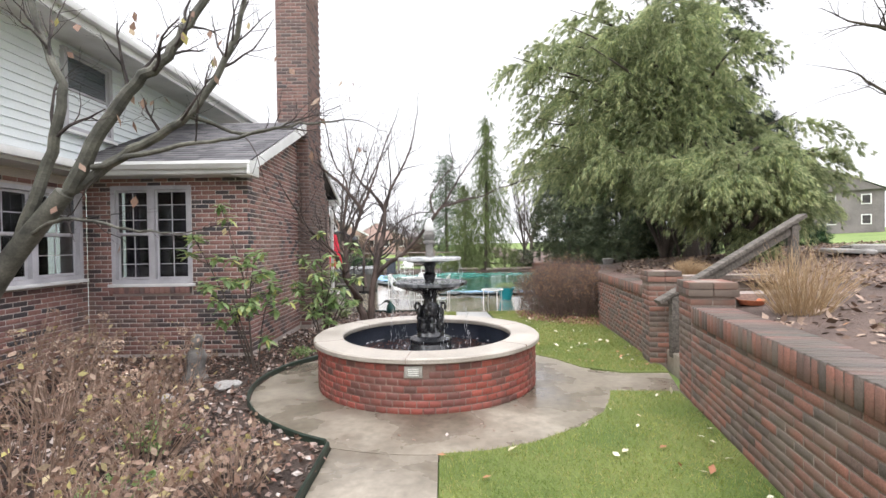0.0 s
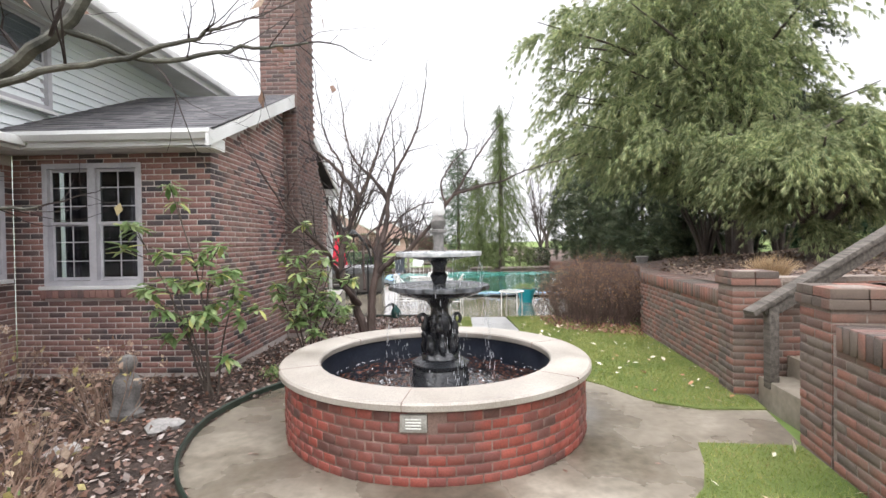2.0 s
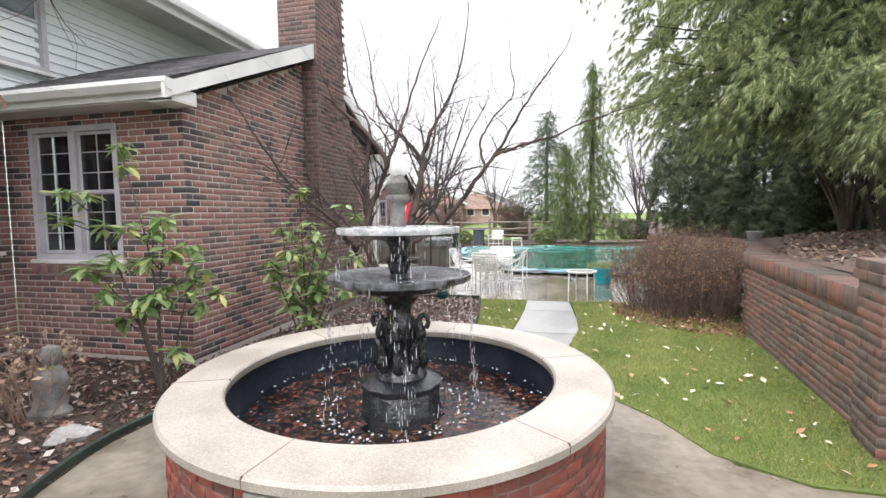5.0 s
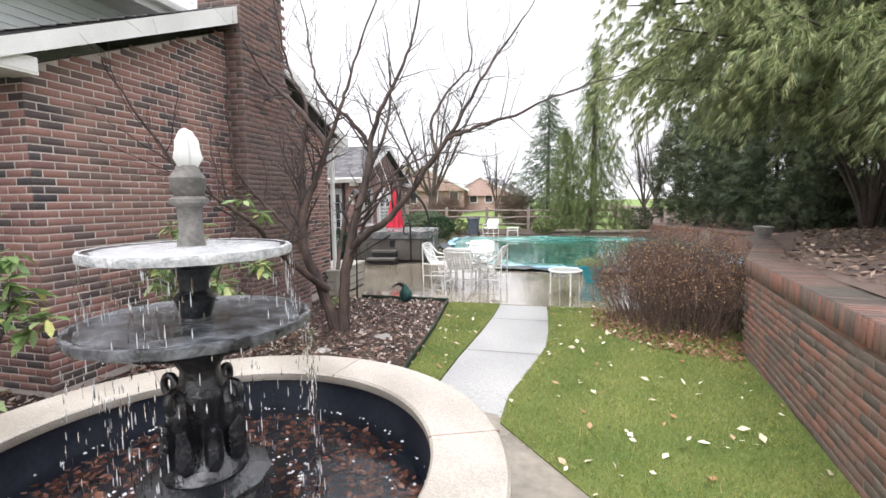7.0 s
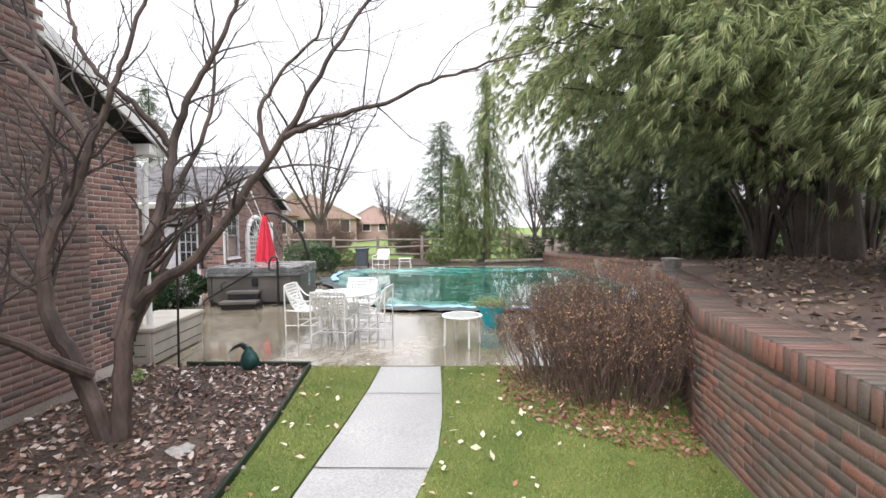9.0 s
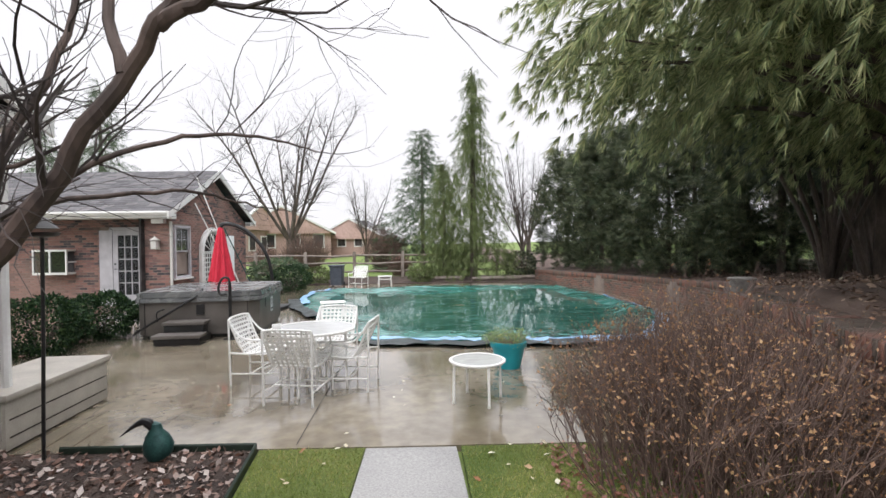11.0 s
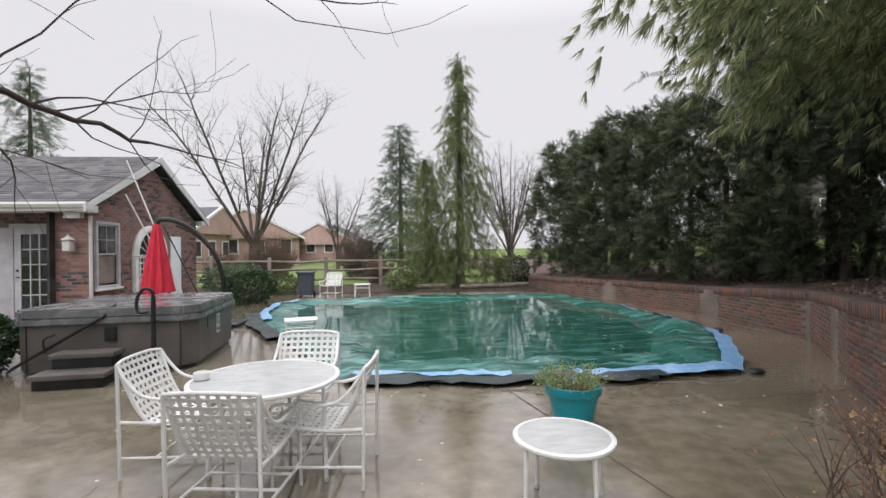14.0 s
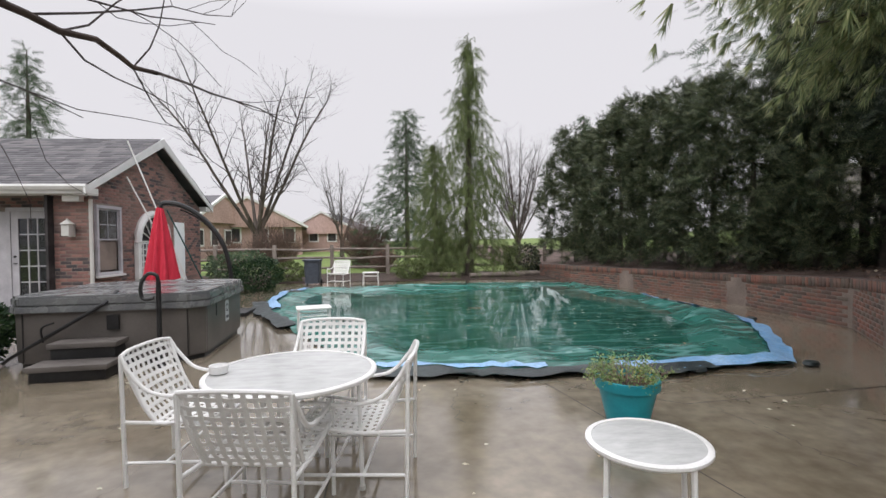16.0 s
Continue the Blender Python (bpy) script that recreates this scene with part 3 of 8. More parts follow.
# ---- brickwork ----
def brick_mesh(w, h, d, c=0.004):
    """A brick face-on: x along the wall, y out of it, z up; a chamfered face and sides."""
    c = min(c, 0.6 * d)
    v = [(0, 0, 0), (w, 0, 0), (w, 0, h), (0, 0, h), (0, d - c, 0), (w, d - c, 0), (w, d - c, h), (0, d - c, h), (c, d, c), (w - c, d, c), (w - c, d, h - c), (c, d, h - c)]
    f = [(8, 11, 10, 9)] + [(4 + k, 8 + k, 8 + (k + 1) % 4, 4 + (k + 1) % 4) for k in range(4)] + [(k, 4 + k, 4 + (k + 1) % 4, (k + 1) % 4) for k in range(4)]
    return np.array(v, float), np.array(f)


brick_cache = {}


def lay(parent, cells, place, material, depth=0.0035, near=None, limit=300):
    """Bricks of a wall. cells: (u0, u1, z0, z1); place(u, z): the pose of a brick's lower corner. The ones that near() picks are
    objects of their own, the rest is one mesh."""
    rng = random.Random(len(cells))
    single, rest = [], []
    for c in cells:
        (single if near and near(c) and len(single) < limit else rest).append(c)
    for u0, u1, z0, z1 in single:
        key = (round(u1 - u0, 3), round(z1 - z0, 3), material.name)
        if key not in brick_cache:
            v, f = brick_mesh(u1 - u0, z1 - z0, depth)
            me = mesh_from_arrays("brick", v, f)
            me.materials.append(material)
            brick_cache[key] = me
        ob = new("brick", brick_cache[key])
        ob.parent = parent
        ob.matrix_basis = place(u0, z0) @ pose(0, rng.uniform(-0.002, 0.003), 0, 0, 0, rng.uniform(-0.4, 0.4))
    if rest:
        vs, fs, k = [], [], 0
        for u0, u1, z0, z1 in rest:
            v, f = brick_mesh(u1 - u0, z1 - z0, depth + rng.uniform(-0.002, 0.003))
            m = np.array(place(u0, z0))
            vs.append(v @ m[:3, :3].T + m[:3, 3])
            fs.append(f + k)
            k += len(v)
        ob = finish("brickwork", mesh_from_arrays("brickwork", np.concatenate(vs), np.concatenate(fs)), material, parent, smooth=False)
        ob["kind"] = "stuff"


def courses(u0, u1, z0, z1, keep=None, length=0.203, rise=0.0677, joint=0.012, holes=()):
    """Running bond; keep(u, z) says whether a brick centred there is in the wall; holes: openings (u0, u1, z0, z1)."""
    cells = []
    rows = int((z1 - z0) / rise + 0.01)
    for r in range(rows):
        u = u0 - (0.5 * length if r % 2 else 0.0)
        z = z0 + r * rise
        while u < u1 - 0.02:
            a, b = max(u, u0), min(u + length, u1) - joint
            for h0, h1, g0, g1 in holes:
                if g0 < z + rise / 2 < g1:
                    if h0 < (a + b) / 2 < h1 and a >= h0 and b <= h1:
                        b = a
                    elif a < h0 < b:
                        b = h0
                    elif a < h1 < b:
                        a = h1
            if b - a > 0.03 and (keep is None or keep((a + b) / 2, z + rise / 2)):
                cells.append((a, b, z + joint / 2, z + rise - joint / 2))
            u += length
    return cells


# ---- the brick wing with the chimney ----
HX, HY0, HY1 = -2.9, 7.0, 12.0
EAVE, PITCH = 2.60, 0.44
RIDGE_Y = (HY0 + HY1) / 2


def gable_top(y):
    return EAVE + 0.02 + PITCH * (2.5 - abs(y - RIDGE_Y))


wing = thing("brick_house_wing", pose(HX, HY0, -0.1), "one-storey red brick house wing with white eaves and grey shingles", "house")


def wing_local(bm):
    bmesh.ops.translate(bm, verts=bm.verts, vec=(-HX, -HY0, 0.1))
    return bm


# gable wall core, then the front wall core pierced by its windows
bm_ = bmesh.new()
prof = [(HY0, -0.3), (HY1, -0.3), (HY1, EAVE), (RIDGE_Y, gable_top(RIDGE_Y) - 0.02), (HY0, EAVE)]
va = [bm_.verts.new((HX, y, z)) for y, z in prof]
vb = [bm_.verts.new((HX - 0.25, y, z)) for y, z in prof]
bm_.faces.new(va)
bm_.faces.new(vb[::-1])
for k_ in range(5):
    bm_.faces.new((va[k_], vb[k_], vb[(k_ + 1) % 5], va[(k_ + 1) % 5]))
gable = part("wall_gable", wing_local(bm_), M_MORTAR, wing, smooth=False)
bm_ = bmesh.new()
WIN = (-4.94, -3.74, 0.96, 2.42)
BAYX = -5.30
for x0, x1, z0, z1 in ((WIN[1], HX - 0.252, -0.3, EAVE), (BAYX, WIN[0], -0.3, EAVE), (WIN[0], WIN[1], -0.3, WIN[2]), (WIN[0], WIN[1], WIN[3], EAVE)):
    bm_ = bmesh.new()
    box(bm_, x0, x1, HY0, HY0 + 0.25, z0, z1)
    front = part("wall_front", wing_local(bm_), M_MORTAR, wing, smooth=False)
bm_ = bmesh.new()
box(bm_, BAYX, HX - 0.252, HY1 - 0.25, HY1, -0.3, EAVE)
back = part("wall_back", wing_local(bm_), M_MORTAR, wing, smooth=False)
turn_x = Matrix(((0, 1, 0, 0), (1, 0, 0, 0), (0, 0, 1, 0), (0, 0, 0, 1)))
lay(gable, courses(HY0 - 0.01, HY1, -0.1, gable_top(RIDGE_Y), lambda u, z: z + 0.05 < gable_top(u) and not (9.45 < u < 10.3 and z < 3.9)),
    lambda u, z: Matrix.Translation((0, u - HY0, z + 0.1)) @ Matrix(((0, 1, 0, 0), (1, 0, 0, 0), (0, 0, 1, 0), (0, 0, 0, 1))), M_BRICK, near=lambda c: c[0] < 8.6 and 0.3 < c[2] < 2.4)
flip = Matrix(((1, 0, 0, 0), (0, -1, 0, 0), (0, 0, 1, 0), (0, 0, 0, 1)))
lay(front, courses(BAYX, HX + 0.008, -0.1, EAVE, holes=[(WIN[0] - 0.005, WIN[1] + 0.005, WIN[2] - 0.15, WIN[3])]),
    lambda u, z: Matrix.Translation((u - HX, 0, z + 0.1)) @ flip, M_BRICK, near=lambda c: c[0] > -3.75 or (c[0] > -4.95 and 0.2 < c[2] < 0.95))


def shingle_roof(parent, x0, x1, ridge, z_ridge, eave_y, z_eave, side, group_near=None):
    """One slope, its ridge along x. side: +1 or -1, the way it falls in y."""
    run = abs(eave_y - ridge)
    slope_len = math.hypot(run, z_ridge - z_eave)
    rows = int(slope_len / 0.14)
    vs, fs, k = [], [], 0
    rng = random.Random(int(abs(x0) * 10))
    d = Vector((0, side * run, z_eave - z_ridge)).normalized()
    nrm = Vector((1, 0, 0)).cross(d)
    if nrm.z < 0:
        nrm = -nrm
    for r in range(rows):
        a = Vector((0, ridge, z_ridge)) + d * (slope_len - (r + 1) * 0.14)
        b = a + d * 0.15
        x = x0 - rng.random() * 0.2
        while x < x1:
            w = rng.choice((0.15, 0.2, 0.28, 0.33))
            xa, xb = max(x, x0), min(x + w, x1)
            if xb - xa > 0.02:
                t = 0.010 + rng.random() * 0.006
                p = [a + Vector((xa, 0, 0)) + nrm * 0.002, a + Vector((xb - 0.004, 0, 0)) + nrm * 0.002, b + Vector((xb - 0.004, 0, 0)) + nrm * t, b + Vector((xa, 0, 0)) + nrm * t]
                q = [b + Vector((xa, 0, 0)), b + Vector((xb - 0.004, 0, 0))]
                vs += p + q
                fs += [(k, k + 1, k + 2, k + 3), (k + 3, k + 2, k + 5, k + 4)]
                k += 6
            x += w
    inv = parent.matrix_world.inverted()
    vs = [inv @ v for v in vs]
    ob = finish("shingles", mesh_from_arrays("shingles", np.array([tuple(v) for v in vs]), fs), M_SHINGLE, parent, smooth=False)
    ob["kind"] = "stuff"


scene.view_layers[0].update()
OVER = 0.32


def wing_roof(parent, x0, x1, y0, y1, eave, pitch, local):
    """Sheathing, shingles, gutter, fascia, soffit and the white rake boards of a gabled roof."""
    mid = (y0 + y1) / 2
    zr = eave + 0.14 + pitch * (mid - y0 + OVER)
    bm = bmesh.new()
    p = [(y0 - OVER, eave + 0.13), (mid, zr), (y1 + OVER, eave + 0.13), (y1 + OVER, eave + 0.05), (mid, zr - 0.09), (y0 - OVER, eave + 0.05)]
    a = [bm.verts.new((x0, y, z)) for y, z in p]
    b = [bm.verts.new((x1 - 0.03, y, z)) for y, z in p]
    bm.faces.new(a[::-1])
    bm.faces.new(b)
    for k in range(6):
        bm.faces.new((a[k], a[(k + 1) % 6], b[(k + 1) % 6], b[k]))
    part("roof", local(bm), M_SHEATH, parent, "grey asphalt roof deck", smooth=False)
    shingle_roof(parent, x0, x1, mid, zr + 0.003, y0 - OVER - 0.03, eave + 0.133 - 0.03 * pitch, -1)
    shingle_roof(parent, x0, x1, mid, zr + 0.003, y1 + OVER + 0.03, eave + 0.133 - 0.03 * pitch, 1)
    for s, y in ((-1, y0 - OVER), (1, y1 + OVER)):
        bm = bmesh.new()
        box(bm, x0, x1 - 0.05, min(y, y + s * 0.025), max(y, y + s * 0.025), eave - 0.06, eave + 0.1)
        part("fascia", local(bm), M_WHITE, parent, smooth=False)
        bm = bmesh.new()
        ya = y + s * 0.027
        prof = [(ya, eave + 0.1), (ya + s * 0.09, eave + 0.105), (ya + s * 0.1, eave + 0.06), (ya + s * 0.06, eave - 0.0), (ya, eave - 0.005)]
        g0 = [bm.verts.new((x0, q, z)) for q, z in prof]
        g1 = [bm.verts.new((x1 + 0.01, q, z)) for q, z in prof]
        for k in range(5):
            bm.faces.new((g0[k], g0[(k + 1) % 5], g1[(k + 1) % 5], g1[k]))
        bm.faces.new(g0[::-1])
        bm.faces.new(g1)
        part("gutter", local(bm), M_WHITE, parent, "white painted gutter")
        bm = bmesh.new()
        yb = y0 - 0.005 if s < 0 else y1 + 0.005
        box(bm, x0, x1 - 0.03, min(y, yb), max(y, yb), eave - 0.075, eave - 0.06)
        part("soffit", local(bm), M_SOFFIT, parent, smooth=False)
    for s in (-1, 1):
        ya = y0 - OVER if s < 0 else y1 + OVER
        bm = bmesh.new()
        q = [(ya + s * 0.12, eave + 0.10 - 0.12 * pitch), (mid, zr + 0.01), (mid, zr - 0.2), (ya + s * 0.12, eave - 0.09)]
        a = [bm.verts.new((x1 - 0.03, y, z)) for y, z in q]
        b = [bm.verts.new((x1 + 0.005, y, z)) for y, z in q]
        bm.faces.new(a)
        bm.faces.new(b[::-1])
        for k in range(4):
            bm.faces.new((a[k], b[k], b[(k + 1) % 4], a[(k + 1) % 4]))
        bmesh.ops.recalc_face_normals(bm, faces=bm.faces)
        part("rake_board", local(bm), M_WHITE, parent, "white rake board of the gable", smooth=False)
        bm = bmesh.new()
        e = 0.0
        y_in = y0 if s < 0 else y1
        box(bm, x1 - 0.30, x1 - 0.031, min(ya, y_in) , max(ya, y_in), eave - 0.085, eave + 0.05)
        part("eave_return", local(bm), M_WHITE, parent, smooth=False)


wing_roof(wing, BAYX + 0.004, HX + 0.21, HY0, HY1, EAVE, PITCH, wing_local)


def sash_window(parent, name, w, h, m, lights=2, grid=(2, 3), sill=True, frame_w=0.06, depth=0.09, curtain=True, brick_sill=True):
    """A window unit: frame, mullions, sashes with muntins, panes, sill and a dark sheet for the dim room. x along, y
    inwards, z up, from the lower corner.
    """
    win = part(name, a_box(0.004, 0.01, 0.02, 0.03, 0.004, 0.01), M_WHITE, parent, "white painted double-hung window")
    win.matrix_basis = m
    bm = bmesh.new()
    box(bm, 0, frame_w, -0.03, depth, 0, h)
    box(bm, w - frame_w, w, -0.03, depth, 0, h)
    box(bm, frame_w, w - frame_w, -0.03, depth, h - frame_w, h)
    box(bm, frame_w, w - frame_w, -0.03, depth, 0, frame_w)
    for k in range(1, lights):
        c = w * k / lights
        box(bm, c - 0.045, c + 0.045, -0.028, depth, frame_w, h - frame_w)
    part("window_frame", bm, M_SHADED_FRAME, win, smooth=False)
    if sill:
        part("window_sill", a_box(-0.04, w + 0.04, -0.075, 0.0, -0.045, -0.002, bevel=0.006), M_WHITE, win)
    for k in range(lights):
        a = frame_w + 0.004 if k == 0 else w * k / lights + 0.047
        b = w - frame_w - 0.004 if k == lights - 1 else w * (k + 1) / lights - 0.047
        for j in range(2):
            z0 = frame_w + 0.004 if j == 0 else h / 2
            z1 = h / 2 + 0.02 if j == 0 else h - frame_w - 0.004
            yy = 0.035 if j == 0 else 0.01
            bm = bmesh.new()
            box(bm, a, a + 0.03, yy, yy + 0.022, z0, z1)
            box(bm, b - 0.035, b, yy, yy + 0.022, z0, z1)
            box(bm, a + 0.035, b - 0.035, yy, yy + 0.022, z0, z0 + 0.035)
            box(bm, a + 0.035, b - 0.035, yy, yy + 0.022, z1 - 0.035, z1)
            nx, nz = grid
            for q in range(1, nx):
                c = a + (b - a) * q / nx
                box(bm, c - 0.006, c + 0.006, yy + 0.004, yy + 0.018, z0 + 0.035, z1 - 0.035)
            for q in range(1, nz):
                c = z0 + (z1 - z0) * q / nz
                box(bm, a + 0.035, b - 0.035, yy + 0.005, yy + 0.017, c - 0.006, c + 0.006)
            part("sash", bm, M_SHADED_FRAME, win, smooth=False)
            g = part("pane", a_box(a + 0.03, b - 0.03, yy + 0.009, yy + 0.013, z0 + 0.03, z1 - 0.03), M_GLASS, win, smooth=False)
            g.visible_shadow = False
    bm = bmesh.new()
    # dark sheet whose colour stands for the unlit room
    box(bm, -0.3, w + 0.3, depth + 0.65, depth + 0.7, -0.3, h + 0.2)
    part("room_dark_sheet", bm, M_ROOM_DARK, win, "dark sheet behind the glass, room dimness put in its colour", smooth=False)
    if curtain:
        for a in (0.09, w - 0.27):
            bm = bmesh.new()
            n = 14
            for k in range(n + 1):
                x = a + 0.18 * k / n
                y = depth + 0.1 + 0.02 * math.sin(k * 1.9)
                bm.verts.new((x, y, 0.02))
                bm.verts.new((x, y, h - 0.05))
            bm.verts.ensure_lookup_table()
            for k in range(n):
                bm.faces.new([bm.verts[i] for i in (2 * k, 2 * k + 2, 2 * k + 3, 2 * k + 1)])
            part("curtain", bm, M_CURTAIN, win)
    return win


sash_window(wing, "window", WIN[1] - WIN[0], WIN[3] - WIN[2], pose(WIN[0] - HX, 0.02, WIN[2] + 0.1))
for k_ in range(16):
    part("sill_brick", a_box(0, 0.066, -0.055, 0.02, 0, 0.095, m=pose(WIN[0] - HX - 0.02 + k_ * 0.0755, 0, WIN[2] + 0.1 - 0.145), bevel=0.004), M_BRICK, wing)

# the two-storey main house beside it: brick below, pale siding above
house = thing("main_house", pose(BAYX, -6, -0.1), "two-storey house with pale blue siding over a brick ground floor", "house")
main_wall = part("wall_main", a_box(-0.25, 0, 0, 10.3, -0.2, 2.62), M_MORTAR, house, smooth=False)
part("wall_upper", a_box(-0.25, -0.005, 0, 17.3, 2.62, 4.6), M_SIDING, house, smooth=False)
lay(main_wall, courses(7.0, 13.0, 0, 2.55, holes=[(10.38, 12.82, 1.1, 2.42)]), lambda u, z: Matrix.Translation((0, u, z)) @ turn_x, M_BRICK)
part("wall_main_end", a_box(-0.25, 0, 10.3, 12.99, -0.2, 1.14), M_MORTAR, house, smooth=False)
part("wall_main_jamb", a_box(-0.25, 0, 12.8, 12.99, 1.141, 2.399), M_MORTAR, house, smooth=False)
part("wall_main_jamb", a_box(-0.25, 0, 10.301, 10.4, 1.141, 2.399), M_MORTAR, house, smooth=False)
part("wall_main_head", a_box(-0.25, 0, 10.3, 12.99, 2.4, 2.62), M_MORTAR, house, smooth=False)
for k_ in range(16):
    bm_ = bmesh.new()
    z_ = 2.76 + k_ * 0.115
    vs_ = [bm_.verts.new(c) for c in ((0.028, 5, z_), (0.028, 17.3, z_), (0.004, 17.3, z_ + 0.118), (0.004, 5, z_ + 0.118), (0.0, 5, z_), (0.0, 17.3, z_))]
    bm_.faces.new((vs_[0], vs_[1], vs_[2], vs_[3]))
    bm_.faces.new((vs_[4], vs_[5], vs_[1], vs_[0]))
    part("siding_board", bm_, M_SIDING, house, smooth=False)
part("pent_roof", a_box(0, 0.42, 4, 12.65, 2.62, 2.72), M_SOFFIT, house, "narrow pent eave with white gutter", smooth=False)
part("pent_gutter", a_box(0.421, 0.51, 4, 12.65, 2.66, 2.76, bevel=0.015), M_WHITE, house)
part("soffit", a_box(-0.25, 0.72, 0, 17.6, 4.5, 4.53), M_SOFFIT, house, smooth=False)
part("fascia", a_box(0.721, 0.745, 0, 17.6, 4.42, 4.62), M_WHITE, house, smooth=False)
part("gutter", a_box(0.746, 0.85, 0, 17.6, 4.52, 4.63, bevel=0.02), M_WHITE, house)
bm_ = bmesh.new()
q_ = [(0.8, 4.63), (-4.2, 7.1), (-4.2, 7.0), (0.74, 4.56)]
a_ = [bm_.verts.new((x, 0, z)) for x, z in q_]
b_ = [bm_.verts.new((x, 17.6, z)) for x, z in q_]
bm_.faces.new(a_)
bm_.faces.new(b_[::-1])
for k_ in range(4):
    bm_.faces.new((a_[k_], b_[k_], b_[(k_ + 1) % 4], a_[(k_ + 1) % 4]))
bmesh.ops.recalc_face_normals(bm_, faces=bm_.faces)
part("roof", bm_, M_SHINGLE, house, "dark shingle roof", smooth=False)
part("wall_end", a_box(-9, -0.251, 17.05, 17.3, -0.2, 4.5), M_SIDING, house, smooth=False)
along = Matrix(((0, -1, 0, 0), (1, 0, 0, 0), (0, 0, 1, 0), (0, 0, 0, 1)))
sash_window(house, "upper_window", 0.95, 1.15, Matrix.Translation((0.05, 12.55, 3.28)) @ along, lights=1, grid=(1, 1), depth=0.04)
sash_window(house, "bay_window", 2.4, 1.24, Matrix.Translation((0.06, 10.4, 1.16)) @ along, lights=3, grid=(2, 2), sill=True, curtain=False)

# chimney: broad base, stepped shoulder, slim stack with a cap
chim = thing("chimney", pose(-2.89, 9.40, -0.1), "tall red brick chimney against the gable with sloped shoulder", "chimney")
CH_OUT, CH_TOP = 0.235, 8.2
bm_ = bmesh.new()
prof = [(0, -0.2), (1.45, -0.2), (1.45, 2.45), (0.93, 3.4), (0.93, CH_TOP), (0, CH_TOP)]
va = [bm_.verts.new((CH_OUT, y, z)) for y, z in prof]
vb = [bm_.verts.new((0.0, y, z)) for y, z in prof]
bm_.faces.new(va)
bm_.faces.new(vb[::-1])
for k_ in range(6):
    bm_.faces.new((va[k_], vb[k_], vb[(k_ + 1) % 6], va[(k_ + 1) % 6]))
bmesh.ops.recalc_face_normals(bm_, faces=bm_.faces)
core = part("chimney_body", bm_, M_CHIMNEY_MORTAR, chim, smooth=False)
part("upper_body", a_box(-0.38, -0.001, 0.0, 0.93, 3.2, CH_TOP), M_CHIMNEY_MORTAR, chim, smooth=False)
part("cap", a_box(-0.44, CH_OUT + 0.06, -0.06, 0.99, CH_TOP, CH_TOP + 0.12, bevel=0.02), M_STONE_CAP, chim, "pale cast-stone cap")


def shoulder(z):
    return 1.45 if z < 2.45 else max(0.93, 1.45 - 0.52 * (z - 2.45) / 0.95)


lay(core, courses(0, 1.45, 0, CH_TOP - 0.02, lambda u, z: u < shoulder(z) - 0.02), lambda u, z: Matrix.Translation((CH_OUT, u, z)) @ turn_x, M_CHIMNEY, near=lambda c: 0.4 < c[2] < 3.0)
lay(core, courses(-0.37, CH_OUT + 0.009, 0, CH_TOP - 0.02, lambda u, z: u > 0 or z > 3.3), lambda u, z: Matrix.Translation((u, 0, z)) @ flip, M_CHIMNEY, near=lambda c: 0.4 < c[2] < 5.0)


